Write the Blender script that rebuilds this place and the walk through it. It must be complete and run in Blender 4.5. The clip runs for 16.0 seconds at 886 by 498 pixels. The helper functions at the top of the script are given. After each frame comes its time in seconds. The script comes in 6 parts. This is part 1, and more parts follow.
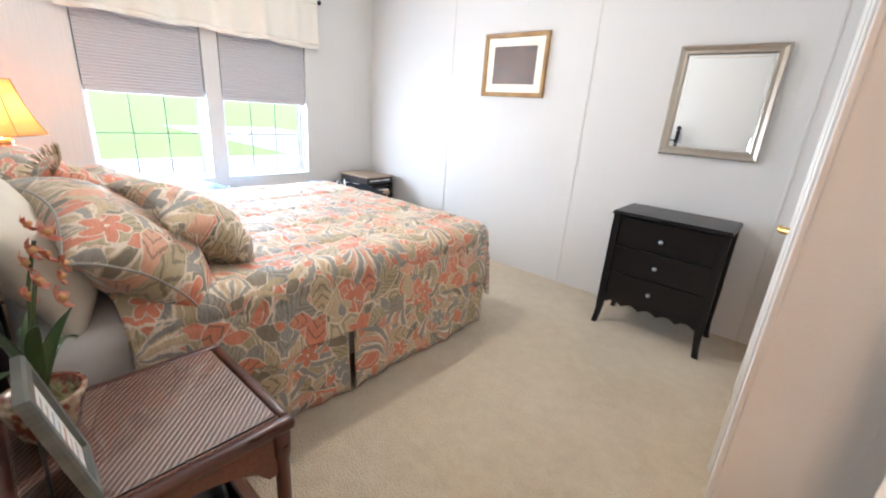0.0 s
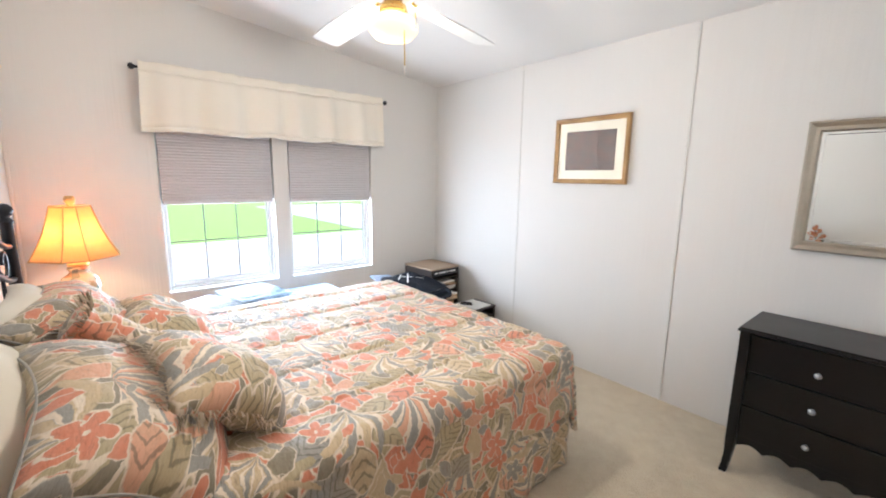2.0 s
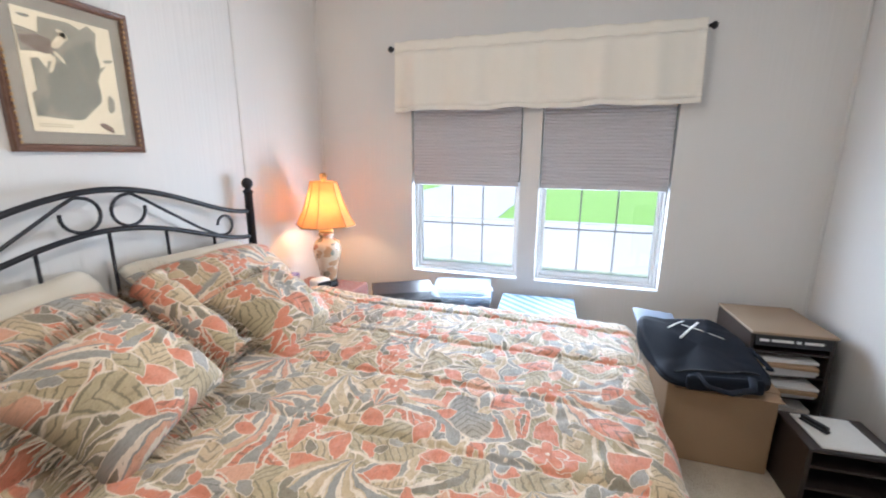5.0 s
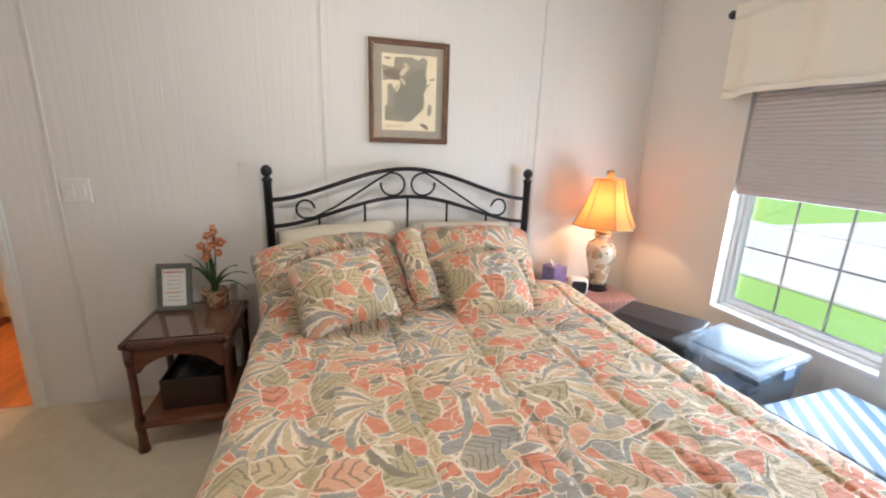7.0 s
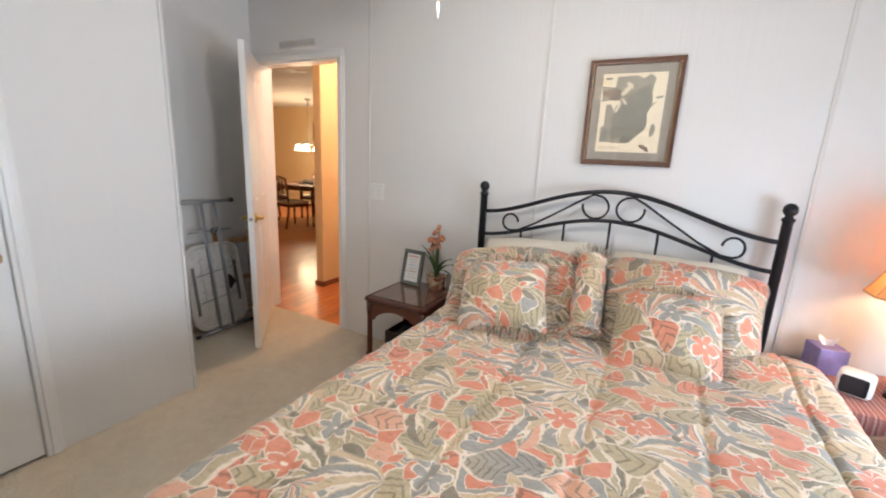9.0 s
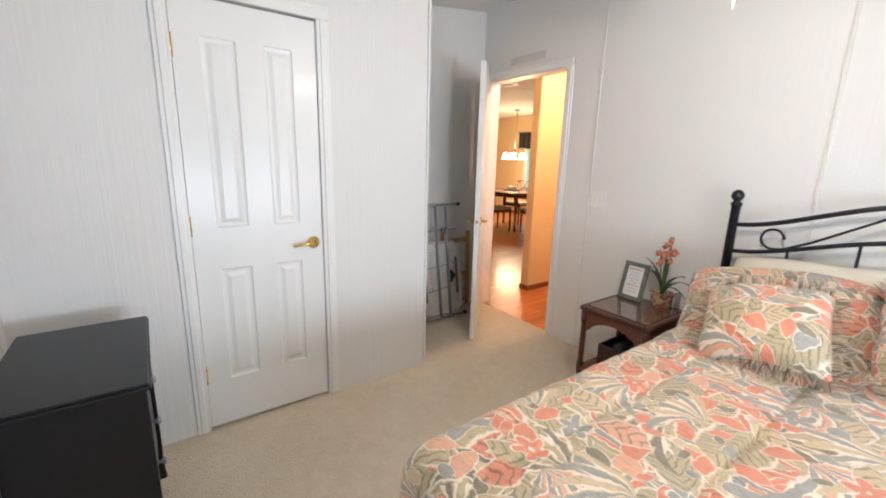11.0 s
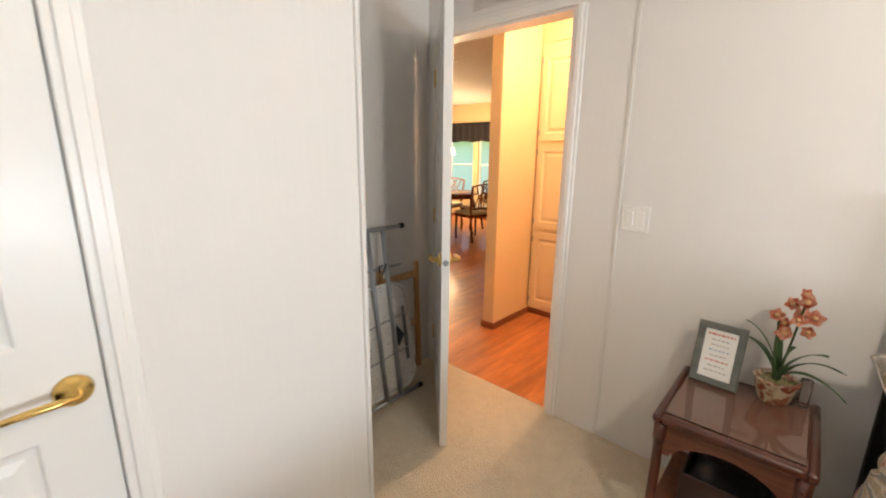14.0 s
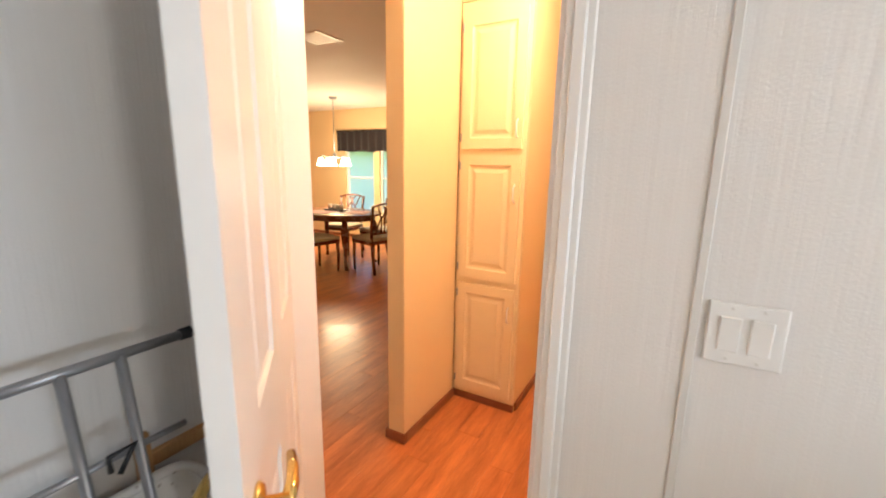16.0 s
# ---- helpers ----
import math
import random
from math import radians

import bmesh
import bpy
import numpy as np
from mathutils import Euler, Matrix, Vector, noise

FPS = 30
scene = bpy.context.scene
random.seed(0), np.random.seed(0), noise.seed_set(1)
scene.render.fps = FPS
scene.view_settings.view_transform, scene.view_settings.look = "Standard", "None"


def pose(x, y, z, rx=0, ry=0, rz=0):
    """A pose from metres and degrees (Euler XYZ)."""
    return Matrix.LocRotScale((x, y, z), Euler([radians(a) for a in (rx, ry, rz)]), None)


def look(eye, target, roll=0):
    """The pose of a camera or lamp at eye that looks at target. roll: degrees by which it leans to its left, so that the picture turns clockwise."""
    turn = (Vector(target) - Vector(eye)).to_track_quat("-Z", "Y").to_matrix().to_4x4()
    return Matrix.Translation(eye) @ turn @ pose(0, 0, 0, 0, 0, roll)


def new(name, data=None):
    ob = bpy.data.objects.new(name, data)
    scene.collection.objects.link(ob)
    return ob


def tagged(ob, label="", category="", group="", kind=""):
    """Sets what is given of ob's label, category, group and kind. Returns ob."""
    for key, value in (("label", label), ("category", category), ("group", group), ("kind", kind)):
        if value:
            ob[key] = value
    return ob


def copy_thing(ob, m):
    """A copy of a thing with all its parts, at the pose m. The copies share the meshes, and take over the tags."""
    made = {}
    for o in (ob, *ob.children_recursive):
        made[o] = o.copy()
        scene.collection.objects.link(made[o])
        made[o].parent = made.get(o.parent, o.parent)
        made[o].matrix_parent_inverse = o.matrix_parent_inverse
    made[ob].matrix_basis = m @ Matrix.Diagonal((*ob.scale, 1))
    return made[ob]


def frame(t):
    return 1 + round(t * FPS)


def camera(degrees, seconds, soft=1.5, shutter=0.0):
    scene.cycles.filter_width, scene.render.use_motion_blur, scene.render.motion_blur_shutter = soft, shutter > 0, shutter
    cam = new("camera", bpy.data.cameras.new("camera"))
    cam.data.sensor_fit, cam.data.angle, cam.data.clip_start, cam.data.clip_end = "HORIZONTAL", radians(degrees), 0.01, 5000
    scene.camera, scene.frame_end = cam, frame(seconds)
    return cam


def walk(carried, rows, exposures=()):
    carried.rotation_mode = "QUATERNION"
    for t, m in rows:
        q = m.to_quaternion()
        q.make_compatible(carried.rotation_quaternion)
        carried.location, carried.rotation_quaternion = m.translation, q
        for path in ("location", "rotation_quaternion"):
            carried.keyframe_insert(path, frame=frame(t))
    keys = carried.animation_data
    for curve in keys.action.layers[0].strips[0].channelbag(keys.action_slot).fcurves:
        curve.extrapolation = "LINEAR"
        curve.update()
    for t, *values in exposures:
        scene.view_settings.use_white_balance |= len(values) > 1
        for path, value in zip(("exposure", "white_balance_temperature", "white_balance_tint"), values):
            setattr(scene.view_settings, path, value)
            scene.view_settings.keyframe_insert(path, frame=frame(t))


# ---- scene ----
cam = camera(94.4, 16.0, 1.9, 0.25)
PATH = [
    (0, (0.032, -0.112, 1.206), (1.253, -1.567, 0.578), 4.2),
    (0.5, (0.095, -0.152, 1.29), (1.392, -1.585, 0.773), 3.3),
    (1, (0.142, -0.14, 1.349), (1.491, -1.557, 0.933), 2.8),
    (1.5, (0.188, -0.215, 1.392), (1.61, -1.576, 1.036), 1.8),
    (2, (0.305, -0.389, 1.386), (1.821, -1.649, 1.046), 0.8),
    (2.5, (0.413, -0.506, 1.385), (2.036, -1.623, 1.044), -0.0),
    (3, (0.579, -0.698, 1.41), (2.324, -1.607, 1.051), -0.6),
    (3.2, (0.653, -0.79, 1.395), (2.452, -1.586, 1.036), -0.4),
    (5.3, (0.995, -1.883, 1.38), (2.747, -1.039, 0.916), 0.6),
    (5.5, (1.037, -1.972, 1.398), (2.69, -0.952, 0.922), 0.9),
    (6, (1.21, -2.095, 1.38), (2.546, -0.687, 0.897), 1.4),
    (6.5, (1.417, -2.197, 1.385), (2.35, -0.497, 0.894), 1.6),
    (7, (1.617, -2.328, 1.386), (2.139, -0.462, 0.891), 1.8),
    (7.5, (1.762, -2.356, 1.392), (1.908, -0.422, 0.902), 2.2),
    (8, (1.933, -2.29, 1.382), (1.702, -0.36, 0.912), 2.3),
    (8.5, (2.087, -2.286, 1.388), (1.504, -0.429, 0.928), 2.6),
    (9, (2.252, -2.375, 1.387), (1.349, -0.646, 0.949), 2.7),
    (9.5, (2.307, -2.459, 1.397), (1.142, -0.887, 0.98), 2.9),
    (10, (2.297, -2.523, 1.407), (0.913, -1.136, 1.006), 2.6),
    (10.2, (2.282, -2.542, 1.403), (0.83, -1.225, 1.003), 2.5),
    (12.3, (1.808, -2.415, 1.364), (0.189, -1.343, 0.884), 0.7),
    (12.5, (1.755, -2.353, 1.369), (0.15, -1.266, 0.88), 0.5),
    (13, (1.539, -2.199, 1.38), (0.001, -1.009, 0.911), 0.4),
    (13.5, (1.284, -2.05, 1.379), (-0.146, -0.73, 0.921), 0.4),
    (14, (1.034, -1.887, 1.389), (-0.27, -0.441, 0.936), 0.7),
    (14.5, (0.856, -1.638, 1.385), (-0.333, -0.086, 0.964), 0.8),
    (15, (0.66, -1.391, 1.389), (-0.395, 0.256, 0.971), 1.3),
    (15.5, (0.456, -1.146, 1.407), (-0.522, 0.55, 0.998), 1.5),
    (16, (0.329, -0.858, 1.405), (-0.624, 0.856, 1.009), 1.1),
]
EXPOSURE = [(0, 1.2, 5600), (1, 1.1, 5850), (2.5, 0.82, 5750), (3.2, 0.66, 5600), (5.5, 0.46, 5600), (7, 0.38, 6150), (8.5, 0.46, 5700), (10, 0.78, 5750), (12.5, 0.96, 5900), (14.5, 1.0, 6400), (15.4, 1.18, 6250), (16, 1.06, 5950)]
walk(cam, [(t, look(eye, target, roll)) for t, eye, target, roll in PATH], exposures=[(t, e, k, 10) for t, e, k in EXPOSURE])

# ---- world and light ----
world = bpy.data.worlds.new("world")
scene.world = world
world.use_nodes = True
_sky = world.node_tree.nodes.new("ShaderNodeTexSky")
_sky.sky_type = "NISHITA"
_sky.sun_disc = False
_sky.sun_elevation = radians(58)
_sky.sun_rotation = radians(250)
_bg = world.node_tree.nodes["Background"]
_bg.inputs["Strength"].default_value = 0.15
world.node_tree.links.new(_sky.outputs[0], _bg.inputs["Color"])


def lamp(name, kind, m, energy, colour, soft=0.1, angle=0.0, size=(1, 1)):
    data = bpy.data.lights.new(name, kind)
    data.energy, data.color = energy, colour
    if kind == "SUN":
        data.angle = angle
    elif kind == "AREA":
        data.shape, data.size, data.size_y = "RECTANGLE", size[0], size[1]
    else:
        data.shadow_soft_size = soft
    ob = new(name, data)
    ob.matrix_world = m
    return ob


lamp("sun", "SUN", look((-6, 3, 12), (0, 0, 0)), 5.0, (1.0, 0.95, 0.88), angle=radians(0.5))
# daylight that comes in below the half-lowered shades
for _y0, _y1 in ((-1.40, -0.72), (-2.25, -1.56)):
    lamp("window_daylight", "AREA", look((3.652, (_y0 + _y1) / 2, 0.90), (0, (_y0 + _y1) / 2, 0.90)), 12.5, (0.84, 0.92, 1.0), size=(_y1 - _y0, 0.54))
lamp("fan_bulb", "POINT", pose(1.72, -1.305, 1.955), 20, (1.0, 0.88, 0.72), soft=0.06)
lamp("lamp_bulb", "POINT", pose(3.19, -0.26, 1.06), 5.0, (1.0, 0.60, 0.31), soft=0.03)
# hall_bulb: unseen lamp, inferred from the warm light on the hall walls
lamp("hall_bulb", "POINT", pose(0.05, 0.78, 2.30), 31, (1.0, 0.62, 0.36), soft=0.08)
lamp("chandelier_bulb", "POINT", pose(-4.45, 4.15, 1.36), 46, (1.0, 0.68, 0.34), soft=0.3)

# ---- materials ----


class Net:
    """Small helper to wire shader nodes."""

    def __init__(self, name):
        self.mat = bpy.data.materials.new(name)
        self.mat.use_nodes = True
        self.t = self.mat.node_tree
        self.bsdf = self.t.nodes["Principled BSDF"]
        self.out = self.t.nodes["Material Output"]

    def node(self, kind, **settings):
        n = self.t.nodes.new(kind)
        if "operation" in settings:
            n.operation = settings["operation"]
        if "data_type" in settings:
            n.data_type, n.blend_type = settings["data_type"], settings["blend_type"]
        if "voronoi_dimensions" in settings:
            n.voronoi_dimensions = settings["voronoi_dimensions"]
        if "bands_direction" in settings:
            n.bands_direction = settings["bands_direction"]
        return n

    def put(self, socket, value):
        if isinstance(value, bpy.types.NodeSocket):
            self.t.links.new(value, socket)
        elif value is not None:
            socket.default_value = value

    def m(self, op, a, b=None, c=None):
        n = self.node("ShaderNodeMath", operation=op)
        for i, v in enumerate((a, b, c)):
            self.put(n.inputs[i], v)
        return n.outputs[0]

    def v(self, op, a, b=None):
        if op == "SCALE":
            n = self.node("ShaderNodeVectorMath", operation="SCALE")
            self.put(n.inputs[0], a)
            n.inputs["Scale"].default_value = b
            return n.outputs[0]
        n = self.node("ShaderNodeVectorMath", operation=op)
        for i, v in enumerate((a, b)):
            self.put(n.inputs[i], v)
        return n.outputs["Value"] if op in ("LENGTH", "DOT_PRODUCT", "DISTANCE") else n.outputs[0]

    def coord(self, which="Object"):
        return self.node("ShaderNodeTexCoord").outputs[which]

    def mapped(self, vec, scale=(1, 1, 1), rot=(0, 0, 0), loc=(0, 0, 0)):
        n = self.node("ShaderNodeMapping")
        self.put(n.inputs["Vector"], vec)
        n.inputs["Scale"].default_value, n.inputs["Location"].default_value = scale, loc
        n.inputs["Rotation"].default_value = [radians(a) for a in rot]
        return n.outputs[0]

    def noise(self, vec, scale, detail=3.0, rough=0.55):
        n = self.node("ShaderNodeTexNoise")
        self.put(n.inputs["Vector"], vec)
        n.inputs["Scale"].default_value, n.inputs["Detail"].default_value, n.inputs["Roughness"].default_value = scale, detail, rough
        return n.outputs[0]

    def noise_vec(self, vec, scale, detail=2.0):
        n = self.node("ShaderNodeTexNoise")
        self.put(n.inputs["Vector"], vec)
        n.inputs["Scale"].default_value, n.inputs["Detail"].default_value = scale, detail
        return n.outputs["Color"]

    def ramp(self, fac, stops, smooth=True):
        n = self.node("ShaderNodeValToRGB")
        self.put(n.inputs[0], fac)
        r = n.color_ramp
        r.interpolation = "LINEAR" if smooth else "CONSTANT"
        while len(r.elements) < len(stops):
            r.elements.new(0.5)
        for e, (p, c) in zip(r.elements, stops):
            e.position, e.color = p, (*c, 1)
        return n.outputs[0]

    def mix(self, fac, a, b, blend="MIX"):
        n = self.node("ShaderNodeMix", data_type="RGBA", blend_type=blend)
        self.put(n.inputs[0], fac)
        for i, c in ((6, a), (7, b)):
            self.put(n.inputs[i], (*c, 1) if isinstance(c, tuple) and len(c) == 3 else c)
        return n.outputs[2]

    def bump(self, height, strength=0.3, distance=0.01):
        n = self.node("ShaderNodeBump")
        n.inputs["Strength"].default_value, n.inputs["Distance"].default_value = strength, distance
        self.put(n.inputs["Height"], height)
        self.put(self.bsdf.inputs["Normal"], n.outputs[0])

    def set(self, colour=None, rough=None, metal=None, **more):
        self.put(self.bsdf.inputs["Base Color"], (*colour, 1) if isinstance(colour, tuple) else colour)
        self.put(self.bsdf.inputs["Roughness"], rough)
        self.put(self.bsdf.inputs["Metallic"], metal)
        for key, value in more.items():
            self.put(self.bsdf.inputs[key.replace("_", " ")], value)
        return self.mat


def worn(name, colour, rough=0.5, vary=0.12, scale=6.0, grain=80.0, bump=0.08, metal=0.0, stretch=(1, 1, 1), **more):
    """A surface of one colour with broad and fine variation."""
    n = Net(name)
    p = n.mapped(n.coord(), stretch)
    broad, fine = n.noise(p, scale, 3), n.noise(p, grain, 2)
    dark = tuple(c * (1 - vary) for c in colour)
    light = tuple(min(1.0, c * (1 + vary * 0.6)) for c in colour)
    col = n.mix(0.25, n.mix(broad, dark, light), n.mix(fine, dark, light))
    r = n.m("MULTIPLY_ADD", broad, 0.25 * rough, 0.87 * rough)
    n.bump(fine, bump, 0.004)
    return n.set(col, r, metal, **more)


def wood(name, dark, light, rough=0.3, along=(1, 1, 1), scale=6.0, coat=0.0):
    n = Net(name)
    info = n.node("ShaderNodeObjectInfo")
    p = n.coord()
    shift = n.node("ShaderNodeCombineXYZ")
    for i in range(3):
        n.put(shift.inputs[i], n.m("MULTIPLY", info.outputs["Random"], 17.0 + i * 5))
    p = n.mapped(n.v("ADD", p, shift.outputs[0]), along)
    ring = n.noise(p, scale, 5, 0.6)
    fine = n.noise(n.mapped(p, (1, 1, 1)), scale * 7, 3, 0.7)
    col = n.ramp(n.m("MULTIPLY_ADD", ring, 0.75, n.m("MULTIPLY", fine, 0.3)), [(0.3, dark), (0.72, light)])
    tint = n.m("MULTIPLY_ADD", info.outputs["Random"], 0.3, 0.85)
    col = n.mix(1.0, col, n.ramp(tint, [(0.0, (0, 0, 0)), (1.0, (1, 1, 1))]), "MULTIPLY")
    n.bump(fine, 0.06, 0.003)
    return n.set(col, n.m("MULTIPLY_ADD", ring, 0.15, rough - 0.06), 0.0, Coat_Weight=coat, Coat_Roughness=0.08)


def wall_paint(name, colour, ribs=0.5):
    """Vinyl-faced wall board: fine upright ribs and faint soiling."""
    n = Net(name)
    p = n.coord()
    ribbed = n.noise(n.mapped(p, (55, 55, 1.2)), 1.0, 3, 0.6)
    cloud = n.noise(p, 1.3, 3)
    fine = n.noise(p, 160, 2)
    dark = tuple(c * 0.93 for c in colour)
    col = n.mix(n.m("MULTIPLY_ADD", cloud, 0.7, n.m("MULTIPLY", ribbed, 0.3)), dark, colour)
    n.bump(n.m("MULTIPLY_ADD", ribbed, 1.0, n.m("MULTIPLY", fine, 0.3)), ribs, 0.004)
    return n.set(col, 0.55, 0.0, Specular_IOR_Level=0.3)


M = {}
M["wall"] = wall_paint("wall_paint", (0.77, 0.75, 0.72))
M["hall_wall"] = wall_paint("hall_wall_paint", (0.80, 0.62, 0.36), 0.15)
M["ceiling"] = worn("ceiling_paint", (0.82, 0.80, 0.77), 0.7, 0.05, 3, 220, 0.35)
M["trim"] = worn("white_gloss_paint", (0.80, 0.79, 0.76), 0.34, 0.05, 5, 60, 0.08, Coat_Weight=0.1)
M["vinyl"] = worn("white_vinyl", (0.80, 0.82, 0.84), 0.35, 0.04, 5, 60, 0.03)
# white grid bars: their backlit darkness is put into this grey
M["muntin"] = worn("backlit_grey_grid_bar", (0.42, 0.45, 0.48), 0.4, 0.05, 5, 60, 0.03)
M["seam"] = worn("seam_strip", (0.70, 0.68, 0.64), 0.4, 0.1, 6, 60, 0.05)
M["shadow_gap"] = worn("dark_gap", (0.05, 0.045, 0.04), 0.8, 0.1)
M["brass"] = worn("brass", (0.80, 0.55, 0.18), 0.22, 0.12, 20, 150, 0.05, 1.0)
M["steel"] = worn("dull_steel", (0.35, 0.36, 0.38), 0.35, 0.12, 15, 150, 0.06, 0.6)
M["iron"] = worn("black_iron", (0.014, 0.014, 0.018), 0.32, 0.3, 25, 200, 0.12, 0.3)
M["black_paint"] = worn("black_lacquer", (0.003, 0.003, 0.004), 0.33, 0.3, 10, 120, 0.04, 0.0, Specular_IOR_Level=0.42)
M["black"] = worn("black_plastic", (0.015, 0.016, 0.020), 0.45, 0.3, 15, 200, 0.1)
M["white_plastic"] = worn("white_plastic", (0.80, 0.79, 0.76), 0.35, 0.05, 10, 80, 0.03)
M["cherry"] = wood("dark_cherry_wood", (0.032, 0.008, 0.005), (0.110, 0.027, 0.013), 0.28, (6, 1, 6), 3.0, 0.4)
M["shelf_wood"] = wood("honey_wood", (0.09, 0.028, 0.011), (0.20, 0.066, 0.024), 0.4, (1, 8, 8), 2.0, 0.2)
M["pine"] = wood("pine_wood", (0.42, 0.21, 0.08), (0.66, 0.40, 0.18), 0.45, (8, 8, 1), 2.0)
M["table_wood"] = wood("mahogany", (0.085, 0.018, 0.009), (0.22, 0.062, 0.028), 0.25, (1, 6, 6), 2.5, 0.5)
M["laminate"] = wood("laminate_board", (0.29, 0.082, 0.024), (0.68, 0.245, 0.076), 0.30, (9, 1.1, 1), 2.0, 0.15)
M["base_trim"] = wood("hall_base_trim", (0.16, 0.05, 0.022), (0.30, 0.11, 0.05), 0.35, (1, 1, 8), 3.0)


def carpet():
    n = Net("beige_carpet")
    p = n.coord()
    broad, mid = n.noise(p, 1.6, 3), n.noise(p, 14, 4, 0.7)
    v = n.node("ShaderNodeTexVoronoi")
    n.put(v.inputs["Vector"], n.v("ADD", p, n.v("SCALE", n.noise_vec(p, 60), 0.004)))
    v.inputs["Scale"].default_value = 170
    tuft = v.outputs["Distance"]
    h = n.m("ADD", n.m("MULTIPLY", tuft, -0.7), n.m("MULTIPLY", mid, 1.0))
    col = n.ramp(n.m("ADD", n.m("MULTIPLY", broad, 0.45), n.m("MULTIPLY", n.m("ADD", mid, n.m("MULTIPLY", tuft, -0.4)), 0.5)), [(0.2, (0.66, 0.54, 0.37)), (0.65, (0.88, 0.77, 0.58))])
    n.bump(h, 0.9, 0.012)
    return n.set(col, 0.95, 0.0, Sheen_Weight=0.3)


M["carpet"] = carpet()


def glass(name, tint=(1, 1, 1), rough=0.0):
    n = Net(name)
    return n.set(tint, rough, 0.0, Transmission_Weight=1.0, IOR=1.45)


M["glass"] = glass("window_glass")


def mirror():
    n = Net("mirror_glass")
    return n.set((0.88, 0.90, 0.89), n.m("MULTIPLY_ADD", n.noise(n.coord(), 3), 0.02, 0.005), 1.0)


M["mirror"] = mirror()


def glow(name, colour, strength, base=(0.8, 0.75, 0.65)):
    n = Net(name)
    return n.set(base, 0.4, 0.0, Emission_Color=(*colour, 1), Emission_Strength=strength)


def cloth(name, colour, vary=0.1, weave=380.0, sheer=0.0, rough=0.9):
    n = Net(name)
    p = n.coord()
    fold, fine = n.noise(p, 9, 3), n.noise(n.mapped(p, (1, 1, 1)), weave, 2)
    dark = tuple(c * (1 - vary) for c in colour)
    col = n.mix(n.m("MULTIPLY_ADD", fold, 0.6, n.m("MULTIPLY", fine, 0.4)), dark, colour)
    n.bump(n.m("ADD", fold, n.m("MULTIPLY", fine, 0.5)), 0.15, 0.006)
    mat = n.set(col, rough, 0.0, Sheen_Weight=0.2)
    if sheer:
        tr = n.node("ShaderNodeBsdfTranslucent")
        n.put(tr.inputs["Color"], col)
        mx = n.node("ShaderNodeMixShader")
        mx.inputs[0].default_value = sheer
        n.t.links.new(n.bsdf.outputs[0], mx.inputs[1])
        n.t.links.new(tr.outputs[0], mx.inputs[2])
        n.t.links.new(mx.outputs[0], n.out.inputs["Surface"])
    return mat


# ---- building helpers ----


def part(name, bm, mat, parent=None, label="", smooth=False):
    """Link a bmesh as one mesh object under a thing or part."""
    me = bpy.data.meshes.new(name)
    bm.normal_update()
    bm.to_mesh(me)
    bm.free()
    if mat is not None:
        me.materials.append(mat)
    if smooth:
        me.shade_smooth()
    ob = new(name, me)
    if parent is not None:
        ob.parent = parent
    if label:
        ob["label"] = label
    return ob


def thing(name, m, label, category, group="", kind=""):
    ob = new(name)
    ob.empty_display_size = 0.1
    ob.matrix_world = m
    return tagged(ob, label, category, group, kind)


def struct(name, bm, mat, label="", smooth=False):
    ob = part(name, bm, mat, None, label, smooth)
    return tagged(ob, label, "", "", "structure")


def box(bm, x0, x1, y0, y1, z0, z1, bevel=0.0, segs=2, m=None):
    """A box between the given planes, with rounded edges."""
    made = bmesh.ops.create_cube(bm, size=1.0)
    vs = made["verts"]
    for v in vs:
        v.co = Vector(((x0 + x1) / 2 + v.co.x * (x1 - x0), (y0 + y1) / 2 + v.co.y * (y1 - y0), (z0 + z1) / 2 + v.co.z * (z1 - z0)))
    if bevel > 0:
        es = list({e for v in vs for e in v.link_edges})
        r = bmesh.ops.bevel(bm, geom=es, offset=bevel, segments=segs, profile=0.5, affect="EDGES")
        vs = list({v for f in r["faces"] for v in f.verts} | {v for v in vs if v.is_valid})
    if m is not None:
        bmesh.ops.transform(bm, matrix=m, verts=vs)
    return bm


def boxm(*a, **k):
    return box(bmesh.new(), *a, **k)


def lathe(profile, segs=24, bm=None, at=(0, 0, 0), squash=(1, 1)):
    """A turned solid from rows of radius and height."""
    bm = bm or bmesh.new()
    rings = []
    for r, z in profile:
        rings.append([bm.verts.new((at[0] + squash[0] * r * math.cos(2 * math.pi * i / segs), at[1] + squash[1] * r * math.sin(2 * math.pi * i / segs), at[2] + z)) for i in range(segs)])
    for a, b in zip(rings, rings[1:]):
        for i in range(segs):
            j = (i + 1) % segs
            bm.faces.new((a[i], a[j], b[j], b[i]))
    bm.faces.new(rings[0][::-1])
    bm.faces.new(rings[-1])
    return bm


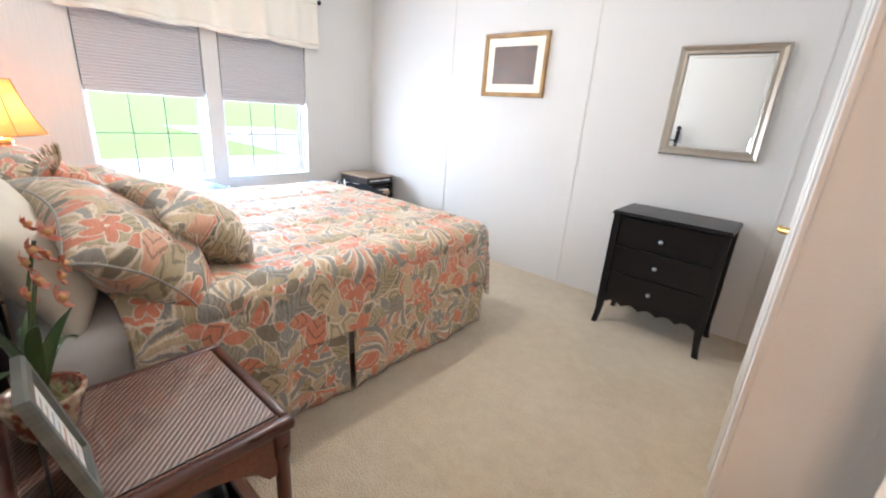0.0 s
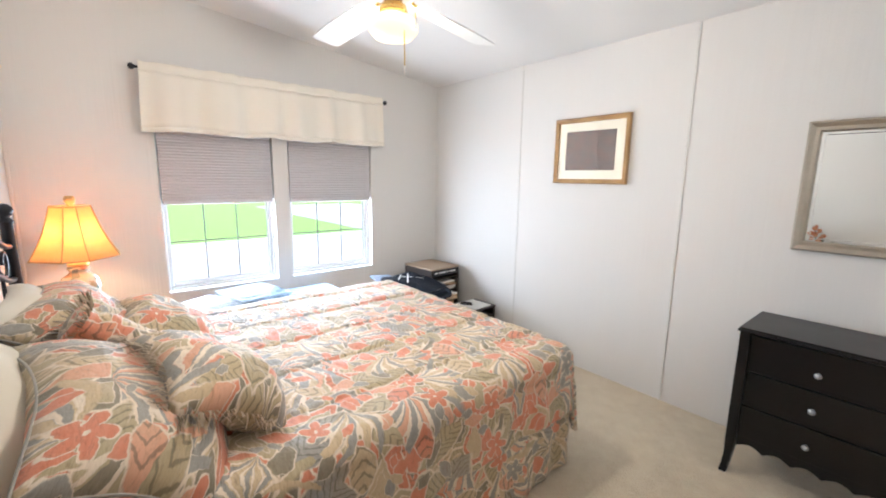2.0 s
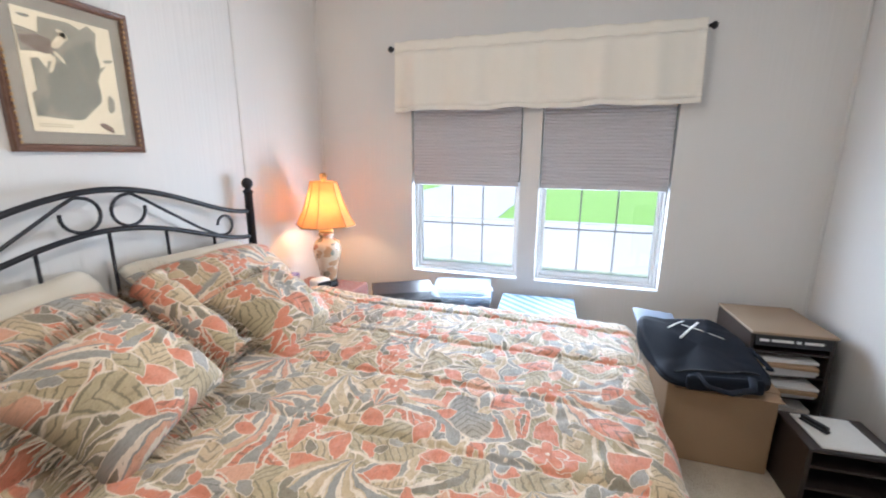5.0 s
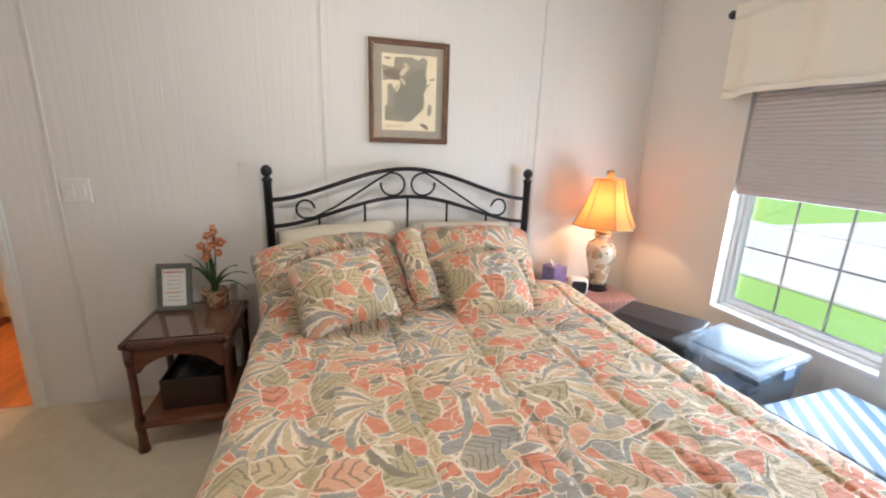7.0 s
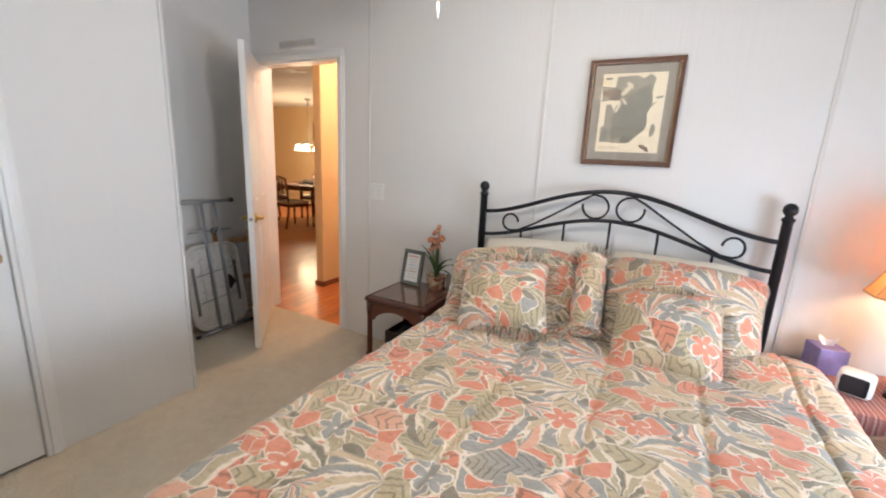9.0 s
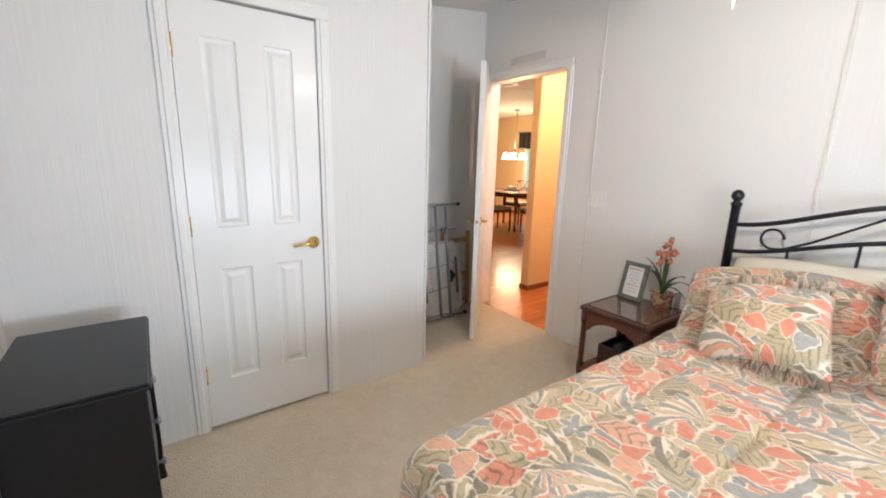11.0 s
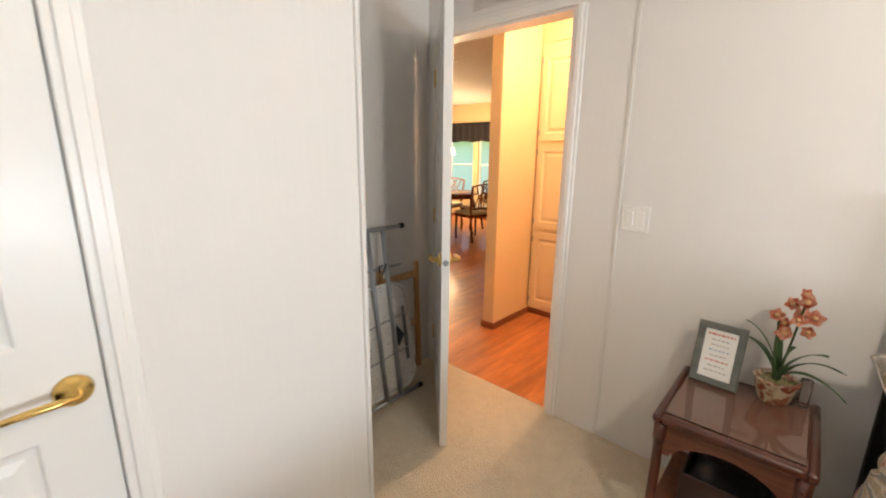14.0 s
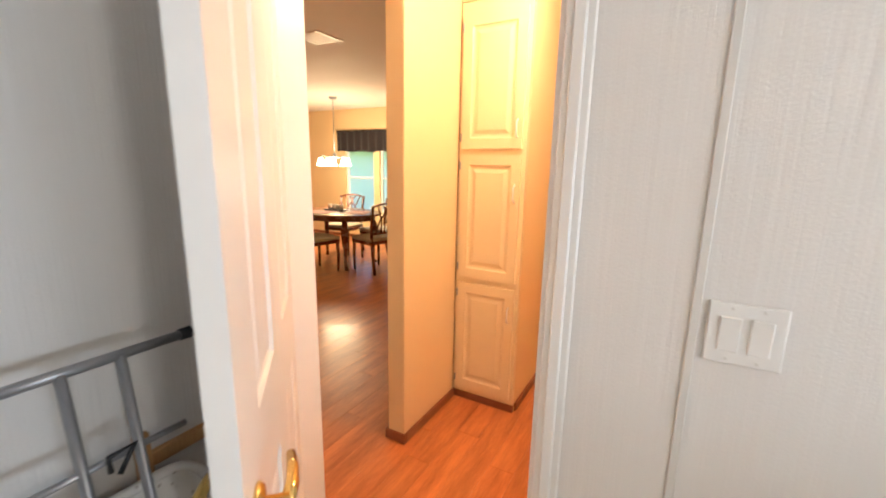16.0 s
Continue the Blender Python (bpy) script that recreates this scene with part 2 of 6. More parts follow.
def tube(points, radius, segs=8, bm=None, taper=None, flat=1.0):
    """A round rod through points."""
    bm = bm or bmesh.new()
    pts = [Vector(p) for p in points]
    rings, side = [], None
    for i, p in enumerate(pts):
        d = (pts[min(i + 1, len(pts) - 1)] - pts[max(i - 1, 0)]).normalized()
        if side is None:
            ref = Vector((0, 0, 1)) if abs(d.z) < 0.9 else Vector((1, 0, 0))
            side = d.cross(ref).normalized()
        else:
            side = (side - d * side.dot(d)).normalized()
        up = d.cross(side).normalized()
        r = radius * (taper[i] if taper else 1.0)
        rings.append([bm.verts.new(p + side * (r * math.cos(2 * math.pi * k / segs)) + up * (r * flat * math.sin(2 * math.pi * k / segs))) for k in range(segs)])
    for a, b in zip(rings, rings[1:]):
        for k in range(segs):
            j = (k + 1) % segs
            bm.faces.new((a[k], a[j], b[j], b[k]))
    bm.faces.new(rings[0][::-1])
    bm.faces.new(rings[-1])
    return bm


def sheet(nu, nv, place, bm=None, uv=None, thick=0.0):
    """A grid surface: place(u, v) with u, v from 0 to 1; uv(u, v) gives the cloth's own metres."""
    bm = bm or bmesh.new()
    grid = [[bm.verts.new(place(i / nu, j / nv)) for j in range(nv + 1)] for i in range(nu + 1)]
    layer = bm.loops.layers.uv.verify() if uv else None
    for i in range(nu):
        for j in range(nv):
            f = bm.faces.new((grid[i][j], grid[i + 1][j], grid[i + 1][j + 1], grid[i][j + 1]))
            if uv:
                for l, (a, b) in zip(f.loops, ((i, j), (i + 1, j), (i + 1, j + 1), (i, j + 1))):
                    l[layer].uv = uv(a / nu, b / nv)
    if thick:
        bm.normal_update()
        bmesh.ops.solidify(bm, geom=bm.faces[:], thickness=thick)
    return bm


def prism(outline, y0, y1, bm=None, axis="y"):
    """An outline in two axes pushed along the third."""
    bm = bm or bmesh.new()

    def at(p, d):
        a, b = p
        return {"y": (a, d, b), "x": (d, a, b), "z": (a, b, d)}[axis]

    lo = [bm.verts.new(at(p, y0)) for p in outline]
    hi = [bm.verts.new(at(p, y1)) for p in outline]
    n = len(outline)
    for i in range(n):
        j = (i + 1) % n
        bm.faces.new((lo[i], lo[j], hi[j], hi[i]))
    bm.faces.new(lo[::-1])
    bm.faces.new(hi)
    bmesh.ops.recalc_face_normals(bm, faces=bm.faces[:])
    return bm


def ring_of(x0, x1, z0, z1, w, depth, face, bm=None, axis="y", lip=0.0):
    """A mitred frame standing in a wall plane; face is its front, depth runs back from it."""
    bm = bm or bmesh.new()
    steps = [(0.0, 0.0), (0.0, 0.75 * depth), (0.18 * w, depth), (0.55 * w, depth - lip), (0.85 * w, depth - lip), (w, 0.45 * depth), (w, 0.0)]
    rings = []
    for inset, d in steps:
        quad = [(x0 + inset, z0 + inset), (x1 - inset, z0 + inset), (x1 - inset, z1 - inset), (x0 + inset, z1 - inset)]
        rings.append([bm.verts.new((a, face + d, b) if axis == "y" else (face + d, a, b)) for a, b in quad])
    for a, b in zip(rings, rings[1:]):
        for i in range(4):
            j = (i + 1) % 4
            bm.faces.new((a[i], a[j], b[j], b[i]))
    for i in range(4):
        j = (i + 1) % 4
        bm.faces.new((rings[-1][i], rings[-1][j], rings[0][j], rings[0][i]))
    bmesh.ops.recalc_face_normals(bm, faces=bm.faces[:])
    return bm

# ---- the room: planes and openings ----
WX, MY, AX, SY = 3.60, -3.03, -0.80, -1.115


def ceil_z(y):
    return 2.60 + 0.112 * y


struct("floor", boxm(AX - 0.1, WX + 0.02, MY - 0.02, 0.03, -0.12, 0.0), M["carpet"], "beige cut-pile carpet with foot marks")


def ceiling():
    bm = bmesh.new()
    y0, y1 = MY - 0.12, 0.0
    x0, x1 = AX - 0.1, WX + 0.12
    vs = [bm.verts.new((x, y, ceil_z(y) + d)) for d in (0, 0.15) for x, y in ((x0, y0), (x1, y0), (x1, y1), (x0, y1))]
    for f in ((3, 2, 1, 0), (4, 5, 6, 7), (0, 1, 5, 4), (1, 2, 6, 5), (2, 3, 7, 6), (3, 0, 4, 7)):
        bm.faces.new([vs[i] for i in f])
    return bm


struct("ceiling", ceiling(), M["ceiling"], "sloping white textured ceiling")

# head wall with the doorway
DX0, DX1, DH = -0.715, 0.112, 2.035
bm = bmesh.new()
box(bm, DX1, WX + 0.12, 0.0, 0.11, -0.1, 2.75)
box(bm, AX - 0.1, DX0, 0.0, 0.11, -0.1, 2.75)
box(bm, DX0, DX1, 0.0, 0.11, DH, 2.75)
struct("wall_head", bm, M["wall"], "white vinyl-faced wall with batten seams")
# closet wall with its doorway
CY0, CY1, CH = -2.392, -1.782, 2.015
bm = bmesh.new()
box(bm, -0.10, 0.0, MY, CY0, 0.0, 2.7)
box(bm, -0.10, 0.0, CY1, SY, 0.0, 2.7)
box(bm, -0.10, 0.0, CY0, CY1, CH, 2.7)
box(bm, AX, -0.10, SY - 0.1, SY, 0.0, 2.7)
struct("wall_closet", bm, M["wall"], "white vinyl-faced closet wall")
struct("closet_back", boxm(-0.75, -0.70, MY, SY - 0.1, 0.0, 2.7), M["wall"])
struct("wall_alcove", boxm(AX - 0.1, AX, MY, 0.0, -0.1, 2.75), M["wall"], "white alcove wall")
struct("wall_foot", boxm(-0.9, WX + 0.12, MY - 0.12, MY, -0.1, 2.6), M["wall"], "white vinyl-faced wall with batten seams")
# window wall with one wide opening and a post in it
WY0, WY1, WZ0, WZ1, PY0, PY1 = -2.275, -0.69, 0.58, 1.78, -1.54, -1.425
bm = bmesh.new()
box(bm, WX, WX + 0.14, MY, WY0, -0.1, 2.75)
box(bm, WX, WX + 0.14, WY1, 0.0, -0.1, 2.75)
box(bm, WX, WX + 0.14, WY0, WY1, -0.1, WZ0)
box(bm, WX, WX + 0.14, WY0, WY1, WZ1, 2.75)
box(bm, WX, WX + 0.14, PY0, PY1, WZ0, WZ1)
struct("wall_window", bm, M["wall"], "white wall under a sloping ceiling")

# upright seam strips between wall boards
for i, x in enumerate((0.388, 1.604, 2.834)):
    struct("batten", boxm(x - 0.008, x + 0.008, -0.005, 0.0, 0.0, ceil_z(0), 0.0015, 1), M["seam"])
for x in (0.075, 1.285, 2.525):
    struct("batten", boxm(x - 0.007, x + 0.007, MY, MY + 0.004, 0.0, ceil_z(MY), 0.0015, 1), M["seam"])
struct("corner_trim", boxm(-0.003, 0.012, SY - 0.012, SY + 0.004, 0.0, ceil_z(SY), 0.003, 1), M["wall"])
struct("corner_trim", boxm(WX - 0.016, WX, -0.016, 0.0, 0.0, ceil_z(0) - 0.004, 0.004, 1), M["wall"])
struct("corner_trim", boxm(WX - 0.014, WX, MY, MY + 0.014, 0.0, ceil_z(MY), 0.004, 1), M["wall"])


def casing(name, a0, a1, top, w, face, out, axis):
    """Moulded casing round a door opening, standing on the floor."""
    made = []
    for lo, hi, z0, z1 in ((a0 - w, a0, 0.0, top), (a1, a1 + w, 0.0, top), (a0 - w, a1 + w, top, top + w)):
        bm = bmesh.new()
        for inset, d in ((0.0, 0.6), (0.28, 1.0)):
            k = w * inset
            l2, h2, t2 = lo + (k if z1 == top else 0), hi - (k if z1 == top else 0), (z1 - (k if z1 > top else 0))
            f0, f1 = sorted((face, face + out * d * 0.018))
            if axis == "y":
                box(bm, l2, h2, f0, f1, z0, t2, 0.003, 1)
            else:
                box(bm, f0, f1, l2, h2, z0, t2, 0.003, 1)
        made.append(struct(name, bm, M["trim"], "white moulded door casing"))
    return made


casing("door_casing", DX0, DX1, DH, 0.058, 0.0, -1, "y")
casing("closet_casing", CY0, CY1, CH, 0.062, 0.0, 1, "x")
bm = bmesh.new()
box(bm, DX1 - 0.012, DX1, 0.0, 0.11, 0.0, DH)
box(bm, DX0, DX0 + 0.012, 0.0, 0.11, 0.0, DH)
box(bm, DX0 + 0.012, DX1 - 0.012, 0.0, 0.11, DH - 0.012, DH)
struct("door_jamb", bm, M["trim"])
struct("strike_plate", boxm(DX1 - 0.0145, DX1 - 0.0122, 0.02, 0.055, 0.89, 0.96, 0.001, 1), M["steel"])


def panel_leaf(w, h, t, panels):
    """A moulded door leaf from x=0 to w, with sunk and raised panels on both faces."""
    bm = bmesh.new()
    xs = sorted({0, w, *[p[0] for p in panels], *[p[1] for p in panels]})
    zs = sorted({0, h, *[p[2] for p in panels], *[p[3] for p in panels]})
    for side in (-1, 1):
        grid = {}

        def vert(x, z, d=0.0):
            key = (round(x, 4), round(z, 4), round(d, 4))
            if key not in grid:
                grid[key] = bm.verts.new((x, side * (t / 2 - d), z))
            return grid[key]

        for x0, x1 in zip(xs, xs[1:]):
            for z0, z1 in zip(zs, zs[1:]):
                hole = any(p[0] - 1e-6 <= x0 and x1 <= p[1] + 1e-6 and p[2] - 1e-6 <= z0 and z1 <= p[3] + 1e-6 for p in panels)
                if not hole:
                    bm.faces.new([vert(x0, z0), vert(x1, z0), vert(x1, z1), vert(x0, z1)])
        for p in panels:
            loops = []
            for inset, d in ((0, 0), (0.006, 0.007), (0.014, 0.009), (0.022, 0.009), (0.042, 0.002)):
                loops.append([vert(x, z, d) for x, z in ((p[0] + inset, p[2] + inset), (p[1] - inset, p[2] + inset), (p[1] - inset, p[3] - inset), (p[0] + inset, p[3] - inset))])
            for a, b in zip(loops, loops[1:]):
                for i in range(4):
                    j = (i + 1) % 4
                    bm.faces.new((a[i], a[j], b[j], b[i]))
            bm.faces.new(loops[-1])
    for x0, x1, z0, z1 in ((0, 0, 0, h), (w, w, 0, h), (0, w, 0, 0), (0, w, h, h)):
        pts = [(x0, -t / 2, z0), (x1, -t / 2, z1 if x0 == x1 else z0), (x1, t / 2, z1 if x0 == x1 else z0), (x0, t / 2, z0)]
        bm.faces.new([bm.verts.new(p) for p in pts])
    bmesh.ops.remove_doubles(bm, verts=bm.verts[:], dist=0.0002)
    bmesh.ops.recalc_face_normals(bm, faces=bm.faces[:])
    return bm


def lever(parent, x, z, t, side, toward):
    """A brass lever with its rose on one face of a door."""
    bm = lathe([(0.0, 0), (0.031, 0), (0.033, 0.004), (0.028, 0.010), (0.012, 0.013), (0.011, 0.045), (0.0, 0.047)], 20)
    bmesh.ops.rotate(bm, verts=bm.verts[:], matrix=Matrix.Rotation(radians(-90 * side), 3, "X"))
    bmesh.ops.translate(bm, verts=bm.verts[:], vec=(x, side * t / 2, z))
    rose = part("handle_rose", bm, M["brass"], parent, "polished brass rose", True)
    y = side * (t / 2 + 0.042)
    pts = [(x, y, z), (x + toward * 0.03, y + side * 0.004, z + 0.002), (x + toward * 0.07, y + side * 0.002, z), (x + toward * 0.115, y - side * 0.004, z - 0.006)]
    part("handle_lever", tube(pts, 0.011, 10, taper=[1.0, 0.95, 0.85, 0.7], flat=0.75), M["brass"], rose, "curved brass lever", True)


def hinge(parent, x, y, z):
    bm = lathe([(0.0, -0.047), (0.006, -0.046), (0.006, 0.046), (0.0, 0.047)], 10, None, (x, y, z))
    part("hinge", bm, M["brass"], parent, "brass butt hinge", True)


# bedroom door, standing half open into the room
LW, LT = 0.843, 0.035
ang = math.degrees(math.atan2(-0.607 + 0.014, -0.104 + 0.703))
door1 = thing("door_1", pose(-0.703, -0.014, 0.012, 0, 0, ang), "white panelled bedroom door standing open into the room", "door", kind="structure")
PAN = [(0.12, 0.33, 0.25, 0.82), (0.492, 0.702, 0.25, 0.82), (0.12, 0.33, 1.02, 1.86), (0.492, 0.702, 1.02, 1.86)]
leaf = part("leaf", panel_leaf(LW, 2.005, LT, PAN), M["trim"], door1, "white moulded door leaf")
lever(leaf, LW - 0.065, 0.915, LT, 1, -1)
lever(leaf, LW - 0.065, 0.915, LT, -1, -1)
part("latch", lathe([(0.0, -0.0015), (0.013, -0.0015), (0.013, 0.0015), (0.0, 0.002)], 14), M["steel"], leaf, "dark steel latch plate").matrix_basis = pose(LW + 0.001, 0, 0.915, 0, 90, 0)
for z in (0.22, 1.0, 1.80):
    hinge(leaf, 0.0, -LT / 2 - 0.004, z)

# closet door, shut
CW = CY1 - CY0 - 0.006
door2 = thing("door_2", pose(-0.022, CY0 + 0.003, 0.014, 0, 0, 90), "white panelled closet door, shut, with brass lever", "door", kind="structure")
PAN = [(0.105, 0.245, 0.245, 0.815), (0.36, 0.49, 0.245, 0.815), (0.105, 0.245, 1.015, 1.845), (0.36, 0.49, 1.015, 1.845)]
leaf = part("leaf", panel_leaf(CW, CH - 0.022, LT, PAN), M["trim"], door2, "white moulded door leaf")
lever(leaf, CW - 0.05, 0.905, LT, -1, -1)
for z in (0.29, 1.03, 1.79):
    hinge(leaf, -0.002, -LT / 2 - 0.005, z)
# dark panel added behind the shut door to give its gaps their shade
struct("closet_gap", boxm(-0.085, -0.06, CY0, CY1, 0.0, CH), M["shadow_gap"])

# ---- window ----
window = thing("window_1", pose(WX, 0, 0), "white vinyl double window with grids, looking onto a street", "window", kind="structure")
GX = 0.09
FW, SW, FB, SB = 0.020, 0.022, 0.022, 0.030
for y0, y1 in ((PY1, WY1), (WY0, PY0)):
    bm = bmesh.new()
    for a, b, c, d in ((y0, y0 + FW, WZ0, WZ1), (y1 - FW, y1, WZ0, WZ1), (y0 + FW, y1 - FW, WZ0, WZ0 + FB), (y0 + FW, y1 - FW, WZ1 - 0.035, WZ1)):
        box(bm, GX - 0.03, GX + 0.045, a, b, c, d, 0.004, 1)
    part("window_frame", bm, M["vinyl"], window, "white vinyl frame")
    i0, i1, z0 = y0 + FW, y1 - FW, WZ0 + FB
    bm = bmesh.new()
    for a, b, c, d in ((i0, i0 + SW, z0, 1.24), (i1 - SW, i1, z0, 1.24), (i0 + SW, i1 - SW, z0, z0 + SB), (i0 + SW, i1 - SW, 1.205, 1.24)):
        box(bm, GX - 0.012, GX + 0.022, a, b, c, d, 0.004, 1)
    sash = part("sash", bm, M["vinyl"], window)
    g0, g1, gz = i0 + SW, i1 - SW, z0 + SB
    part("pane", boxm(GX + 0.003, GX + 0.007, g0 - 0.005, g1 + 0.005, gz - 0.005, 1.21), M["glass"], sash, "clear window glass").visible_shadow = False
    part("pane", boxm(GX + 0.013, GX + 0.017, i0 - 0.005, i1 + 0.005, 1.235, WZ1 - 0.03), M["glass"], sash, "clear window glass").visible_shadow = False
    for k in (1, 2):
        y = g0 + (g1 - g0) * k / 3
        part("muntin", boxm(GX + 0.0075, GX + 0.0112, y - 0.0045, y + 0.0045, gz, 1.205), M["muntin"], sash, "thin window grid bar between the panes")
    part("muntin", boxm(GX + 0.0114, GX + 0.015, g0, g1, 0.912, 0.921), M["muntin"], sash, "thin window grid bar between the panes")
    part("window_sill", boxm(-0.004, GX - 0.03, y0, y1, WZ0 - 0.012, WZ0 + 0.004, 0.003, 1), M["vinyl"], window, "white sill board")

# pleated shades, half lowered
M["shade_cloth"] = cloth("grey_pleated_cloth", (0.62, 0.60, 0.62), 0.05, 300)
for y0, y1, zb in ((PY1 + 0.012, WY1 - 0.012, 1.185), (WY0 + 0.012, PY0 - 0.012, 1.18)):
    blind = thing("pleated_shade", pose(WX + 0.02, (y0 + y1) / 2, zb), "grey pleated cellular shade, half lowered in the window", "window shade", "shades in the window")
    w, top, n = (y1 - y0) / 2, WZ1 - 0.02 - zb, 26
    # closed cells: rounded folds to the room and a mirrored set to the glass
    pitch = (top - 0.06) / n
    outline = []
    for k in range(n):
        for q, bulge in ((0.0, 0.0), (0.1, 0.0040), (0.5, 0.0080), (0.9, 0.0040)):
            outline.append((-0.004 - bulge, 0.03 + (k + q) * pitch))
    outline.append((-0.004, 0.03 + n * pitch))
    outline += [(0.016 - x, z) for x, z in outline[::-1]]
    bm = prism(outline, -w, w)
    part("pleats", bm, M["shade_cloth"], blind, "grey pleated cloth")
    part("bottom_rail", boxm(-0.012, 0.014, -w, w, 0.0, 0.03, 0.006, 2), M["shade_cloth"], blind, "grey cloth-covered bottom rail")
    part("head_rail", boxm(-0.012, 0.02, -w, w, top - 0.03, top, 0.004, 1), M["vinyl"], blind, "white head rail")

# valance on its rod
RX, RZ = 3.49, 2.02
rod = thing("curtain_rod", pose(RX, -1.48, RZ), "dark thin curtain rod with ball ends", "curtain rod")
part("rod", tube([(0, -0.86, 0), (0, 0.86, 0)], 0.007, 10), M["iron"], rod, "", True)
for s in (-1, 1):
    part("finial", lathe([(0.0, -0.02), (0.008, -0.018), (0.010, -0.008), (0.018, 0.0), (0.020, 0.009), (0.013, 0.02), (0.0, 0.024)], 14), M["iron"], rod, "dark ball finial", True).matrix_basis = pose(0, s * 0.872, 0, -90 * s, 0, 0)
    part("bracket", tube([(0, s * 0.80, 0), (0.06, s * 0.80, 0), (WX - RX, s * 0.80, -0.02)], 0.005, 8), M["iron"], rod)
M["valance"] = cloth("cream_sheer_cloth", (0.93, 0.88, 0.78), 0.04, 420, 0.12)
rnd = random.Random(4)
ph = [rnd.uniform(0, 6.28) for _ in range(8)]


def valance_at(u, v):
    y = -0.845 + 1.69 * u
    deep = 0.016 + 0.024 * v
    f = 1.25 * math.sin(y * 24 + ph[0] + 0.8 * math.sin(y * 5 + ph[1])) + 0.5 * math.sin(y * 47 + ph[2]) * (1 - 0.5 * v) + 0.35 * math.sin(y * 9 + ph[3])
    near_rod = max(0.0, 1 - abs(v - 0.09) / 0.06)
    x = -0.024 + deep * 0.55 * f * (1 - 0.7 * near_rod)
    flare = 1 + 0.02 * v
    z = 0.035 - 0.405 * v + 0.006 * math.sin(y * 13 + ph[4]) * v + 0.004 * math.sin(y * 60) * (1 - v) * 0.5
    return (x, y * flare, z)


val = thing("valance", pose(RX, -1.48, RZ), "cream gathered cloth valance hanging over the window", "valance")
part("heading", sheet(230, 4, lambda u, v: valance_at(u, 0.14 * v), thick=0.0015), M["valance"], val, "ruffled rod pocket heading", True)
part("gathered_cloth", sheet(230, 12, lambda u, v: valance_at(u, 0.14 + 0.79 * v), thick=0.0015), M["valance"], val, "", True)
part("hem", sheet(230, 3, lambda u, v: valance_at(u, 0.93 + 0.07 * v), thick=0.0035), M["valance"], val, "doubled stitched hem", True)

# ---- outdoors ----


def ground_mat(name, a, b, scale, bump):
    n = Net(name)
    p = n.coord()
    c = n.mix(n.m("MULTIPLY_ADD", n.noise(p, scale, 5, 0.65), 0.6, n.m("MULTIPLY", n.noise(p, 0.5, 3), 0.4)), a, b)
    n.bump(n.noise(p, scale * 3, 3), bump, 0.02)
    return n.set(c, 0.9, 0.0)


M["grass"] = ground_mat("lawn_grass", (0.20, 0.36, 0.08), (0.27, 0.47, 0.125), 22, 0.8)
M["road"] = ground_mat("pale_concrete", (0.40, 0.41, 0.42), (0.52, 0.52, 0.52), 12, 0.2)
GZ = -0.7
struct("ground", boxm(-400, 400, -400, 400, GZ - 0.5, GZ), M["grass"], "mown green lawn")
struct("road", boxm(8.75, 14.2, -180, 180, GZ, GZ + 0.02), M["road"], "pale concrete street")
for x in (8.6, 14.2):
    struct("kerb", boxm(x, x + 0.15, -180, 180, GZ, GZ + 0.07, 0.02, 2), M["road"], "rolled concrete kerb")
struct("driveway", boxm(14.35, 30, 0.6, 6.8, GZ, GZ + 0.025), M["road"], "pale concrete driveway")
struct("driveway", boxm(14.35, 30, -15.5, -8.4, GZ, GZ + 0.025), M["road"], "pale concrete driveway")

# ---- hall and dining room ----
struct("hall_floor", boxm(-7.2, 1.2, 0.03, 5.6, -0.12, -0.012), M["shadow_gap"], "dark underlay between laminate boards")
struct("hall_ceiling", boxm(-7.2, 1.2, 0.11, 5.6, 2.42, 2.60), M["ceiling"], "white hall ceiling")
PX = -0.742
struct("hall_partition", boxm(PX - 0.10, PX, 0.695, 1.228, 0, 2.42, 0.006, 2), M["hall_wall"], "warm cream partition wall")
bm = bmesh.new()
box(bm, PX - 0.10, -0.352, 1.26, 4.0, 0, 2.42)
box(bm, PX, -0.352, 1.228, 1.26, 2.24, 2.42)
struct("hall_closet_wall", bm, M["hall_wall"], "warm cream wall")
struct("hall_wall_side", boxm(0.95, 1.05, 0.11, 5.6, 0, 2.42), M["hall_wall"], "warm cream wall")
struct("hall_wall_end", boxm(-0.352, 0.95, 3.4, 3.5, 0, 2.42), M["hall_wall"], "warm cream wall")
struct("hall_wall_back", boxm(-7.2, AX - 0.1, 0.0, 0.11, -0.1, 2.6), M["hall_wall"], "warm cream wall")
struct("hall_skin", boxm(0.17, 0.95, 0.11, 0.116, 0, 2.42), M["hall_wall"])
struct("dining_wall_side", boxm(-7.3, -7.2, 0, 5.6, -0.1, 2.6), M["hall_wall"], "warm cream wall")
FY, FX0, FX1 = 5.30, -5.30, -3.70
bm = bmesh.new()
box(bm, -7.2, FX0, FY, FY + 0.12, -0.1, 2.6)
box(bm, FX1, 1.1, FY, FY + 0.12, -0.1, 2.6)
box(bm, FX0, FX1, FY, FY + 0.12, -0.1, 0.52)
box(bm, FX0, FX1, FY, FY + 0.12, 1.95, 2.6)
box(bm, -4.60, -4.47, FY, FY + 0.12, 0.52, 1.95)
struct("dining_wall_window", bm, M["hall_wall"], "warm cream wall")

# ---- printed cloth ----


